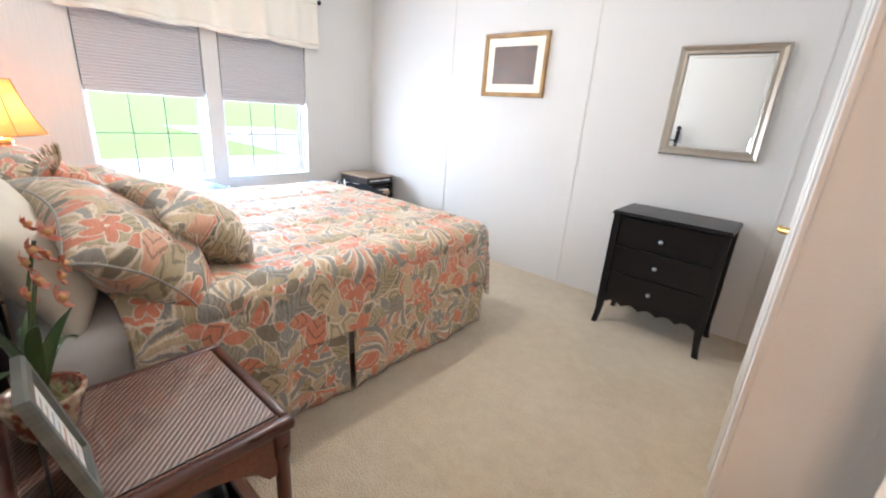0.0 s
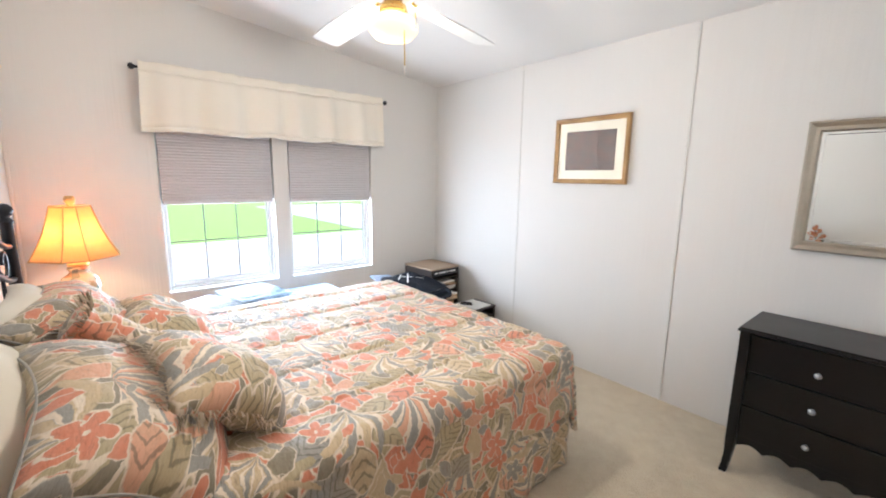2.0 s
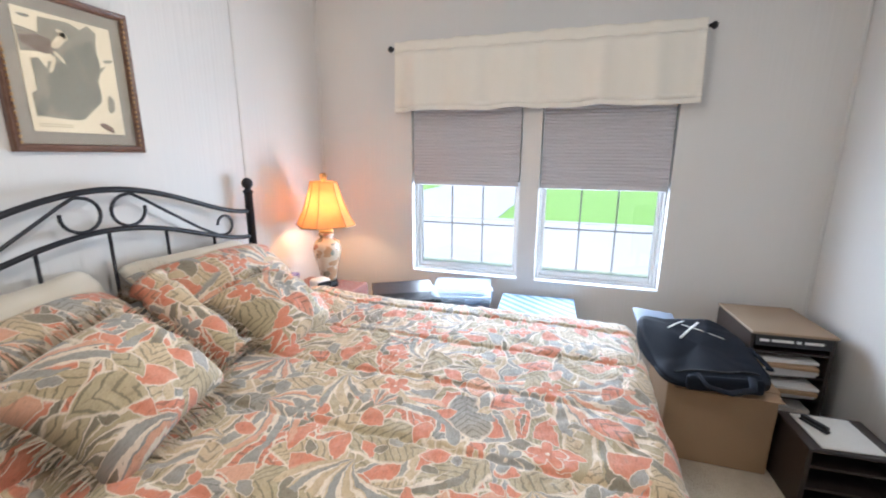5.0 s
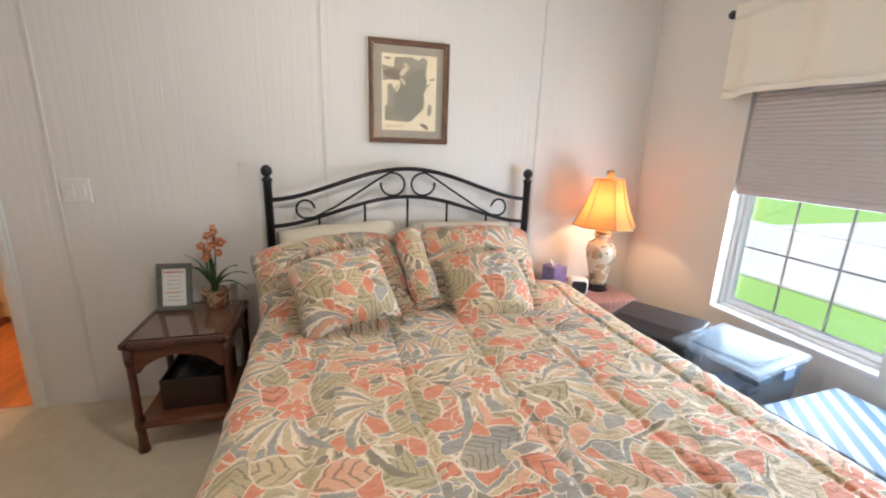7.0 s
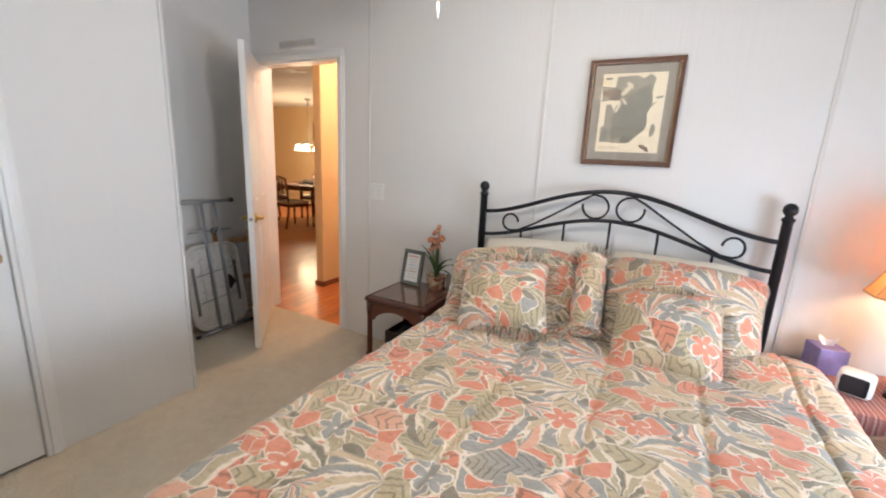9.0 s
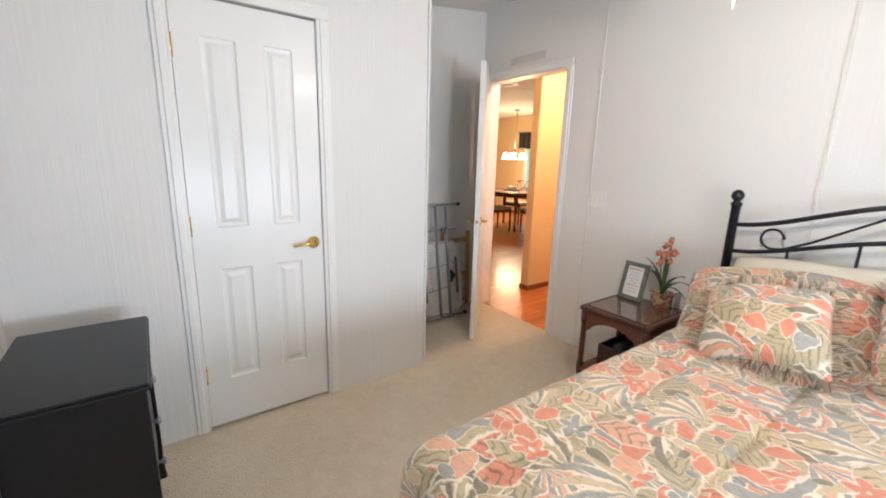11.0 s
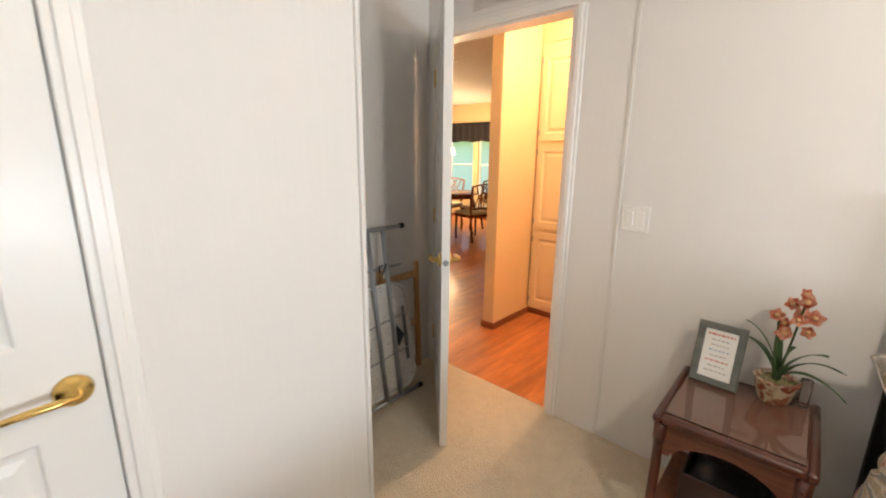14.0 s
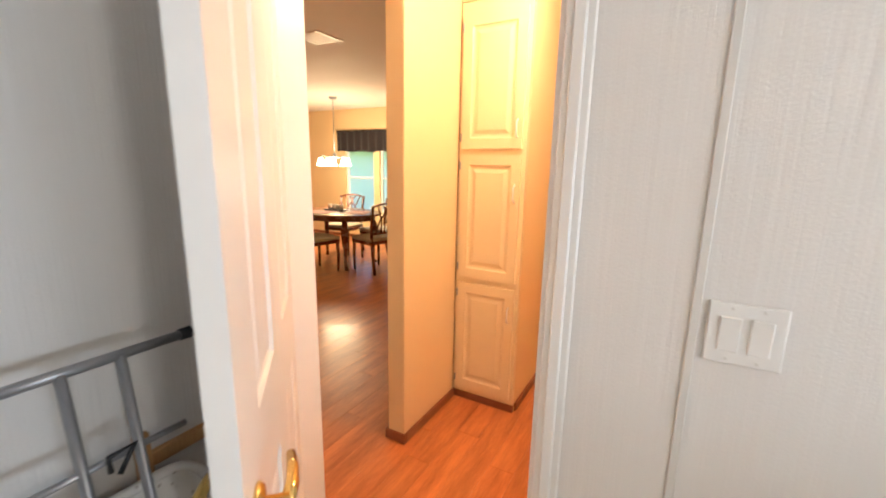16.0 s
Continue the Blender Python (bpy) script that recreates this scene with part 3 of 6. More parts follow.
def print_cloth():
    """Tropical leaf print in coral, olive and slate on cream, in the cloth's own metres."""
    n = Net("leaf_print_cloth")
    uv = n.node("ShaderNodeUVMap").outputs[0]
    warp = n.v("SUBTRACT", n.noise_vec(uv, 8.0), (0.5, 0.5, 0.5))
    p = n.v("ADD", n.v("SCALE", uv, 1.05), n.v("MULTIPLY", warp, (0.05, 0.05, 0)))
    rough_edge = n.v("SUBTRACT", n.noise_vec(uv, 55.0, 3.0), (0.5, 0.5, 0.5))
    p = n.v("ADD", p, n.v("MULTIPLY", rough_edge, (0.016, 0.016, 0)))
    CREAM, CORAL, PINK = (0.80, 0.69, 0.55), (0.66, 0.185, 0.085), (0.70, 0.34, 0.20)
    OLIVE, SLATE, SAGE, TAN = (0.165, 0.140, 0.085), (0.27, 0.265, 0.24), (0.43, 0.345, 0.185), (0.58, 0.44, 0.25)

    INKY = (0.085, 0.075, 0.045)

    def soft(d, edge, k):
        """1 where d is under edge, with a short soft border."""
        return n.m("MAXIMUM", n.m("MINIMUM", n.m("MULTIPLY", n.m("SUBTRACT", edge, d), k), 1.0), 0.0)

    def cell(scale, shift):
        v = n.node("ShaderNodeTexVoronoi", voronoi_dimensions="2D")
        q = n.v("ADD", p, (shift, shift * 1.7, 0))
        n.put(v.inputs["Vector"], q)
        v.inputs["Scale"].default_value = scale
        s = n.node("ShaderNodeSeparateXYZ")
        n.put(s.inputs[0], n.v("SUBTRACT", q, v.outputs["Position"]))
        k = n.node("ShaderNodeSeparateColor")
        n.put(k.inputs[0], v.outputs["Color"])
        a = n.m("MULTIPLY", k.outputs[0], 6.2832)
        ca, sa = n.m("COSINE", a), n.m("SINE", a)
        u = n.m("ADD", n.m("MULTIPLY", s.outputs[0], ca), n.m("MULTIPLY", s.outputs[1], sa))
        w = n.m("SUBTRACT", n.m("MULTIPLY", s.outputs[1], ca), n.m("MULTIPLY", s.outputs[0], sa))
        return u, w, k.outputs[1], k.outputs[2]

    tone_noise = n.noise(p, 38, 3, 0.7)

    brush = n.noise(n.mapped(p, (1, 3.5, 1), (0, 0, 35)), 26, 4, 0.7)

    def shaded(c):
        light = n.mix(n.m("MULTIPLY", tone_noise, 0.5), c, n.mix(0.55, c, CREAM))
        return n.mix(soft(brush, 0.44, 7.0), light, n.mix(0.42, light, (0.15, 0.08, 0.04)))

    def leaves(col, scale, shift, a, b, bend, colours, vein=0.0):
        u, w, pick, other = cell(scale, shift)
        w = n.m("ADD", w, n.m("MULTIPLY", n.m("MULTIPLY", u, u), n.m("MULTIPLY_ADD", other, 2 * bend, -bend)))
        size = n.m("MULTIPLY_ADD", other, 0.5, 0.75)
        d = n.m("ADD", n.m("DIVIDE", n.m("ABSOLUTE", w), n.m("MULTIPLY", size, b)), n.m("POWER", n.m("ABSOLUTE", n.m("DIVIDE", u, n.m("MULTIPLY", size, a))), 2.0))
        col = n.mix(soft(d, 1.09, 14.0), col, CREAM)
        fill = shaded(n.ramp(pick, [(i / len(colours), c) for i, c in enumerate(colours)], False))
        fill = n.mix(n.m("MULTIPLY", soft(n.m("MULTIPLY", u, -1.0), 0.0, 9.0), 0.55), fill, n.mix(0.4, TAN, fill))
        if vein:
            side = n.m("SINE", n.m("MULTIPLY", n.m("SUBTRACT", u, n.m("ABSOLUTE", w)), vein))
            fill = n.mix(n.m("MULTIPLY", soft(n.m("MULTIPLY", side, -1.0), -0.62, 4.0), 0.55), fill, INKY)
        return n.mix(soft(d, 1.0, 9.0), col, fill)

    def fans(col, scale, shift, radius, count, first, second, part_of):
        u, w, pick, other = cell(scale, shift)
        r = n.m("SQRT", n.m("ADD", n.m("MULTIPLY", u, u), n.m("MULTIPLY", w, w)))
        th = n.m("ADD", n.m("ARCTAN2", w, u), n.m("MULTIPLY", r, n.m("MULTIPLY_ADD", other, 8.0, -4.0)))
        blade = n.m("SINE", n.m("MULTIPLY", th, count))
        reach = n.m("MULTIPLY_ADD", blade, 0.20 * radius, 0.80 * radius)
        inside = n.m("MULTIPLY", soft(n.m("ABSOLUTE", th), 1.15, 12.0), soft(r, reach, 220.0))
        inside = n.m("MULTIPLY", inside, n.m("GREATER_THAN", pick, part_of))
        slim = n.m("MULTIPLY_ADD", r, 1.1 / radius, -0.55)
        tone = n.mix(n.m("GREATER_THAN", n.m("SINE", n.m("MULTIPLY", th, count * 0.5)), 0.2), first, second)
        tone = n.mix(soft(n.m("MULTIPLY", blade, -1.0), n.m("SUBTRACT", 0.52, slim), 4.0), CREAM, shaded(tone))
        return n.mix(inside, col, tone)

    def flowers(col, scale, shift, radius):
        u, w, pick, other = cell(scale, shift)
        r = n.m("SQRT", n.m("ADD", n.m("MULTIPLY", u, u), n.m("MULTIPLY", w, w)))
        th = n.m("ARCTAN2", w, u)
        edge = n.m("MULTIPLY_ADD", n.m("ABSOLUTE", n.m("COSINE", n.m("MULTIPLY", th, 2.5))), 0.62 * radius, 0.38 * radius)
        col = n.mix(soft(r, n.m("ADD", edge, 0.006), 400.0), col, CREAM)
        petal = shaded(n.mix(n.m("GREATER_THAN", pick, 0.35), SLATE, CORAL))
        col = n.mix(soft(r, edge, 400.0), col, petal)
        return n.mix(soft(r, 0.007, 500.0), col, CREAM)

    def petals(scale, shift, stretch, colours):
        """Close-set petals with thin pale outlines and a nested inner petal."""
        q = n.mapped(n.v("ADD", p, n.v("MULTIPLY", n.v("SUBTRACT", n.noise_vec(p, 3.0), (0.5, 0.5, 0.5)), (0.16, 0.16, 0))), stretch, (0, 0, 35), (shift, shift * 0.6, 0))
        near, edge = (n.node("ShaderNodeTexVoronoi", voronoi_dimensions="2D") for _ in range(2))
        edge.feature = "DISTANCE_TO_EDGE"
        for v in (near, edge):
            n.put(v.inputs["Vector"], q)
            v.inputs["Scale"].default_value = scale
        k = n.node("ShaderNodeSeparateColor")
        n.put(k.inputs[0], near.outputs["Color"])
        pal = [(i / len(colours), c) for i, c in enumerate(colours)]
        rim, core = shaded(n.ramp(k.outputs[0], pal, False)), shaded(n.ramp(k.outputs[1], pal, False))
        d = edge.outputs["Distance"]
        xy = n.node("ShaderNodeSeparateXYZ")
        n.put(xy.inputs[0], n.v("SUBTRACT", q, near.outputs["Position"]))
        turn = n.m("MULTIPLY", k.outputs[2], 6.2832)
        across = n.m("ADD", n.m("MULTIPLY", xy.outputs[0], n.m("COSINE", turn)), n.m("MULTIPLY", xy.outputs[1], n.m("SINE", turn)))
        stroke = n.m("SINE", n.m("ADD", n.m("MULTIPLY", across, 260.0), n.m("MULTIPLY", n.noise(p, 22, 2), 9.0)))
        inked = n.m("MULTIPLY", n.m("GREATER_THAN", k.outputs[2], 0.45), soft(n.m("MULTIPLY", stroke, -1.0), -0.55, 4.0))
        rim = n.mix(n.m("MULTIPLY", inked, 0.42), rim, INKY)
        fill = n.mix(soft(n.m("MULTIPLY", d, -1.0), -0.19, 60.0), rim, CREAM)
        fill = n.mix(soft(n.m("MULTIPLY", d, -1.0), -0.215, 60.0), fill, core)
        return n.mix(soft(d, 0.045, 40.0), fill, CREAM)

    col = petals(7.0, 2.3, (1.0, 1.7, 1.0), [SAGE, CORAL, TAN, CORAL, SAGE, SLATE, TAN, CORAL, OLIVE])
    col = leaves(col, 4.2, 9.7, 0.150, 0.075, 3.0, [SAGE, TAN, SAGE, SLATE, SAGE], 230.0)
    col = fans(col, 2.7, 6.9, 0.24, 17.0, SAGE, OLIVE, 0.2)
    col = leaves(col, 8.0, 15.3, 0.050, 0.028, 8.0, [CORAL, OLIVE, CORAL, PINK, SLATE, CORAL])
    col = fans(col, 2.5, 1.3, 0.27, 19.0, SLATE, PINK, 0.25)
    col = fans(col, 2.9, 12.9, 0.21, 17.0, TAN, SLATE, 0.4)
    col = leaves(col, 5.5, 21.9, 0.030, 0.018, 4.0, [SLATE, OLIVE, CORAL, SLATE, TAN])
    col = leaves(col, 3.6, 61.3, 0.075, 0.044, 6.0, [CORAL, SAGE, PINK, TAN, CORAL], 150.0)
    col = flowers(col, 2.8, 27.1, 0.055)
    col = n.mix(n.m("MULTIPLY", soft(n.noise(n.mapped(uv, (1, 2.5, 1), (0, 0, 20)), 70, 4, 0.7), 0.46, 8.0), 0.45), col, n.mix(0.55, col, (0.09, 0.055, 0.03)))
    fine = n.noise(uv, 420, 2)
    wrinkle = n.noise(n.mapped(uv, (1, 2.2, 1)), 16, 4, 0.6)
    n.bump(n.m("ADD", wrinkle, n.m("MULTIPLY", fine, 0.12)), 0.6, 0.014)
    return n.set(col, 0.6, 0.0, Specular_IOR_Level=0.45, Sheen_Weight=0.25)


M["print"] = print_cloth()
M["cream_cloth"] = cloth("cream_cotton", (0.78, 0.72, 0.60), 0.06, 420)
M["white_cloth"] = cloth("white_cotton", (0.80, 0.79, 0.77), 0.05, 420)
n = Net("fringe_yarn")
M["fringe"] = n.set(n.ramp(n.node("ShaderNodeNewGeometry").outputs["Random Per Island"], [(0.0, (0.26, 0.20, 0.13)), (0.2, (0.48, 0.40, 0.28)), (0.45, (0.66, 0.56, 0.42)), (0.8, (0.74, 0.64, 0.50))], False), 0.9, 0.0)

# ---- the bed ----
BX, BZ = 2.06, 0.575
bed = thing("bed", pose(BX, 0, 0), "queen bed with black iron headboard and leaf-print bedding", "bed")
HY = -0.075
PXL, PXR = 1.313 - BX, 2.757 - BX
HC = (PXL + PXR) / 2
HWD = (PXR - PXL) / 2
head = part("headboard", tube([(HC + HWD * u, HY, 1.083 + 0.166 * (0.5 + 0.5 * math.cos(math.pi * min(1, abs(u) * 1.02))) ** 0.85) for u in [i / 24 for i in range(-24, 25)]], 0.0115, 8), M["iron"], bed, "black iron headboard with scrollwork", True)


def low_z(u):
    return 0.945 + 0.152 * (0.5 + 0.5 * math.cos(math.pi * min(1, abs(u) * 1.02))) ** 0.85


part("lower_rail", tube([(HC + HWD * u, HY, low_z(u)) for u in [i / 24 for i in range(-24, 25)]], 0.0105, 8), M["iron"], head, "", True)
for s in (-1, 1):
    bm = lathe([(0.0, 0), (0.022, 0), (0.021, 1.175), (0.026, 1.18), (0.026, 1.19), (0.017, 1.196), (0.015, 1.204), (0.024, 1.212), (0.029, 1.226), (0.026, 1.243), (0.014, 1.256), (0.0, 1.26)], 16, None, (HC + s * HWD, HY, 0))
    part("post", bm, M["iron"], head, "black iron post with ball top", True)
    # scroll bar: outer curl, straight run, inner curl
    run = [(0.585, 1.005), (0.545, 0.985), (0.50, 0.99), (0.40, 1.040), (0.25, 1.135), (0.15, 1.20), (0.10, 1.228)]
    inner = [(0.085 + 0.066 * math.sin(radians(k * 20)) * -1, 1.165 + 0.062 * math.cos(radians(k * 20))) for k in range(0, 15)]
    curl = [(0.545 + 0.046 * math.sin(radians(k * 22)), 1.033 - 0.048 * math.cos(radians(k * 22))) for k in range(0, 13)]
    path = curl[::-1] + run[1:] + inner
    part("scroll", tube([(HC + s * x, HY, z) for x, z in path], 0.0065, 6), M["iron"], head, "black iron scroll", True)
for x in (1.558, 1.798, 2.033, 2.262, 2.505):
    u = (x - BX - HC) / HWD
    part("spindle", tube([(x - BX, HY, 0.5), (x - BX, HY, low_z(u))], 0.0065, 8), M["iron"], head, "", True)

MXL, MXR, MFY = -0.725, 0.79, -2.02
part("box_spring", boxm(MXL + 0.01, MXR - 0.01, MFY + 0.02, -0.12, 0.14, 0.32, 0.03, 2), M["white_cloth"], bed, "white box spring")
part("mattress", boxm(MXL, MXR, MFY, -0.11, 0.32, BZ, 0.06, 4), M["white_cloth"], bed, "mattress with white fitted sheet", True)
for x in (MXL + 0.08, MXR - 0.08):
    for y in (-0.2, MFY + 0.12):
        part("leg", lathe([(0.0, 0), (0.02, 0), (0.018, 0.14), (0.0, 0.14)], 10, None, (x, y, 0)), M["iron"], bed)

# comforter
DROP, R = 0.36, 0.085
W0, W1, L0, L1 = MXL + 0.04, MXR + 0.005, -0.31, MFY + 0.04


def over(d):
    if d <= 0:
        return 0.0, 0.0
    if d < math.pi * R / 2:
        return R * math.sin(d / R), R * (1 - math.cos(d / R))
    e = d - math.pi * R / 2
    return R + 0.09 * e, R + 0.99 * e


def comforter_at(u, v):
    s = W0 - DROP + (W1 - W0 + 2 * DROP) * u
    t = L0 - (L0 - L1 + DROP) * v
    dx = (W0 - s) if s < W0 else (s - W1) if s > W1 else 0.0
    dy = max(0.0, L1 - t)
    d = math.hypot(dx, dy)
    out, down = over(d)
    nx = (-1 if s < W0 else 1) * dx / d if d else 0.0
    ny = -dy / d if d else 0.0
    x, y = min(max(s, W0), W1), max(t, L1)
    q = (s + 0.215) / 0.31
    seam = abs(math.sin(math.pi * q))
    puff = 0.016 * (min(1.0, seam * 6.0) ** 0.5 * (0.80 + 0.20 * seam) - 0.9)
    pucker = max(0.0, 1 - seam * 2.2)
    puff += 0.0045 * pucker * math.sin(t * 95 + 6 * noise.noise(Vector((s * 3, t * 4, 4.0)))) * min(1.0, seam * 8)
    n1 = noise.noise(Vector((s * 5.5, t * 5.5, 2.0))) * 0.006 + noise.noise(Vector((s * 12, t * 22, 7.0))) * 0.006 + noise.noise(Vector((s * 30 + t * 12, t * 34, 3.0))) * 0.0025
    z = BZ + 0.055 + (puff + n1) * (1.0 if not down else max(0.25, 1 - down * 4))
    z += 0.035 * max(0.0, 1 - abs(t + 0.45) / 0.25) * (1 if not down else 0.5)
    wave = 0.0
    if down > 0.02:
        along = y if dx > dy else x
        wave = (math.sin(along * 17 + 1.0) + 0.6 * math.sin(along * 31 + s)) * 0.010 * min(1, down / 0.2)
    out2 = out + wave + (puff + n1) * min(1.0, down * 10) * 0.8
    return (x + nx * out2, y + ny * out2, z - down)


def comforter_uv(u, v):
    return (W0 - DROP + (W1 - W0 + 2 * DROP) * u, L0 - (L0 - L1 + DROP) * v)


part("comforter", sheet(260, 200, comforter_at, None, comforter_uv, -0.012), M["print"], bed, "quilted comforter with coral, olive and slate leaves", True)


def skirt(name, a, b, fixed, axis, shift):
    def at(u, v):
        p = a + (b - a) * u
        w = 0.007 * math.sin(p * 40) + 0.010 * math.sin(p * 11 + 1) * (1 - v)
        o = fixed + (-1 if fixed < 0 else 1) * (0.010 * (1 - v) + w * (1 - v * 0.6))
        z = 0.012 + 0.37 * v
        return (o, p, z) if axis == "x" else (p, o, z)

    part(name, sheet(60, 8, at, None, lambda u, v: (shift + a + (b - a) * u, 5 + 0.37 * v), 0.003), M["print"], bed, "leaf-print bed skirt", True)


skirt("bed_skirt", -0.16, -1.045, MXL - 0.025, "x", 0.0)
skirt("bed_skirt", -1.075, MFY - 0.01, MXL - 0.025, "x", 1.3)
skirt("bed_skirt", MXL + 0.0, -0.02, MFY - 0.03, "y", 3.0)
skirt("bed_skirt", 0.02, MXR, MFY - 0.03, "y", 4.1)
skirt("bed_skirt", -0.16, MFY, MXR + 0.03, "x", 6.0)


def cushion(w, h, t, seed, flange=0.0):
    """A stuffed cushion lying in its own x-y plane, corners drawn out."""
    bm = bmesh.new()
    layer = bm.loops.layers.uv.verify()
    N = 26
    for side in (1, -1):
        grid = []
        for i in range(N + 1):
            row = []
            for j in range(N + 1):
                a, b = 2 * i / N - 1, 2 * j / N - 1
                wob = 0.014 * noise.noise(Vector((a * 2.1 + seed * 3, b * 2.1, 5.0)))
                x = a * w / 2 * (1 - 0.10 * (1 - b ** 2) * abs(a) ** 3) + wob * abs(b)
                y = b * h / 2 * (1 - 0.11 * (1 - a ** 2) * abs(b) ** 3) + wob * abs(a)
                trim = 1 - 0.07 * (abs(a) * abs(b)) ** 5
                x, y = x * trim, y * trim
                f = max(0.0, (1 - abs(a) ** 2.6) * (1 - abs(b) ** 2.6)) ** 0.62
                f *= 1.0 + 0.16 * (-b)
                lump = 1 + 0.16 * noise.noise(Vector((a * 1.7 + seed, b * 1.7, side)))
                near = min(1.0, 3.0 * min(1 - abs(a), 1 - abs(b)) + 0.15)
                crease = (0.014 * noise.noise(Vector((a * 4 + seed, b * 4, side * 3))) + 0.012 * (1 - near) * math.sin(9 * (a + b) + 4 * noise.noise(Vector((a * 2, b * 2, seed))))) * (0.35 + 0.65 * near)
                droop = -0.055 * (a * a * abs(b) ** 2 + 0.35 * a * a) * w / 0.6
                z = side * (t / 2 * f * lump * 1.12 + 0.002) + crease * min(1.0, f * 3) + droop
                row.append(bm.verts.new((x, y, z)))
            grid.append(row)
        for i in range(N):
            for j in range(N):
                q = (grid[i][j], grid[i + 1][j], grid[i + 1][j + 1], grid[i][j + 1])
                f = bm.faces.new(q if side == 1 else q[::-1])
                for l in f.loops:
                    l[layer].uv = (l.vert.co.x * 1.05 + seed * 1.37, l.vert.co.y * 1.05 + seed * 0.71)
    bmesh.ops.remove_doubles(bm, verts=bm.verts[:], dist=0.0048)
    return bm


def fringe(points, normal, length, seed):
    """Yarn ends set along an edge line; each droops a little."""
    r = random.Random(seed)
    bm = bmesh.new()
    for p, out in points:
        d = (Vector(out) + Vector((r.uniform(-0.35, 0.35), r.uniform(-0.35, 0.35), r.uniform(-0.4, 0.4)))).normalized()
        k = length * r.uniform(0.7, 1.15)
        a = Vector(p)
        side = d.cross(Vector(normal)).normalized() * 0.0027
        b, c = a + d * k * 0.55 + Vector(normal) * r.uniform(-0.004, 0.008), a + d * k + Vector(normal) * r.uniform(-0.008, 0.003)
        vs = [bm.verts.new(q) for q in (a - side, a + side, b + side * 0.9, b - side * 0.9, c + side * 0.6, c - side * 0.6)]
        bm.faces.new((vs[0], vs[1], vs[2], vs[3]))
        bm.faces.new((vs[3], vs[2], vs[4], vs[5]))
    bmesh.ops.solidify(bm, geom=bm.faces[:], thickness=0.002)
    return bm


def edge_points(w, h, step, seed):
    """Places along a cushion's seam with the way outward; w and h are half its sizes."""
    out = []
    for p0, p1, o in (((-1, -1), (1, -1), (0, -1, 0)), ((1, -1), (1, 1), (1, 0, 0)), ((1, 1), (-1, 1), (0, 1, 0)), ((-1, 1), (-1, -1), (-1, 0, 0))):
        n = int(2 * (w if o[0] == 0 else h) / step)
        for i in range(n):
            a, b = p0[0] + (p1[0] - p0[0]) * i / n, p0[1] + (p1[1] - p0[1]) * i / n
            wob = 0.014 * noise.noise(Vector((a * 2.1 + seed * 3, b * 2.1, 5.0)))
            trim = 1 - 0.07 * (abs(a) * abs(b)) ** 5
            x = (a * w * (1 - 0.10 * (1 - b * b) * abs(a) ** 3) + wob * abs(b)) * trim
            y = (b * h * (1 - 0.11 * (1 - a * a) * abs(b) ** 3) + wob * abs(a)) * trim
            out.append(((x, y, -0.055 * (a * a * b * b + 0.35 * a * a) * w * 2 / 0.6), o))
    return out


def pillow(name, m, w, h, t, seed, mat, label, fringed=0.0, group=""):
    ob = thing(name, m, label, "pillow", group)
    part("cover", cushion(w, h, t, seed), mat, ob, "", True)
    if name == "pillow_sham":
        rim = [Vector(p) for p, o in edge_points(w / 2 * 0.997, h / 2 * 0.997, 0.02, seed)]
        part("piping", tube(rim + rim[:1], 0.0035, 6), mat, ob, "self-covered edge piping", True)
    if fringed:
        part("fringe", fringe(edge_points(w / 2, h / 2, 0.0058, seed), (0, 0, 1), fringed, seed), M["fringe"], ob, "frayed taupe yarn fringe")
    return ob


pillow("bed_pillow", pose(1.675, -0.175, 0.775, 63, 0, 1) @ pose(0, 0, 0, 0, 0, 4), 0.68, 0.45, 0.17, 1, M["cream_cloth"], "plain cream bed pillow leaning on the iron headboard", 0, "pillows on the bed")
pillow("bed_pillow", pose(2.36, -0.19, 0.79, 64, 0, -2), 0.64, 0.42, 0.16, 2, M["cream_cloth"], "plain cream bed pillow behind a printed sham", 0, "pillows on the bed")
pillow("pillow_sham", pose(1.625, -0.385, 0.745, 46, 0, 4) @ pose(0, 0, 0, 0, 0, 7), 0.76, 0.52, 0.23, 3, M["print"], "leaf-print pillow sham leaning on a cream pillow", 0.0, "pillows on the bed")
pillow("pillow_sham", pose(2.375, -0.315, 0.765, 53, -2, -2) @ pose(0, 0, 0, 0, 0, -3), 0.72, 0.50, 0.23, 6, M["print"], "leaf-print pillow sham leaning on a cream pillow", 0.0, "pillows on the bed")
pillow("throw_pillow", pose(1.655, -0.61, 0.778, 37, -6, 6) @ pose(0, 0, 0, 0, 0, 5), 0.44, 0.41, 0.17, 9, M["print"], "square leaf-print throw pillow with frayed fringe", 0.055, "pillows on the bed")
pillow("throw_pillow", pose(2.345, -0.56, 0.742, 38, 0, -3) @ pose(0, 0, 0, 0, 0, 4), 0.43, 0.40, 0.17, 12, M["print"], "square leaf-print throw pillow with frayed fringe", 0.055, "pillows on the bed")


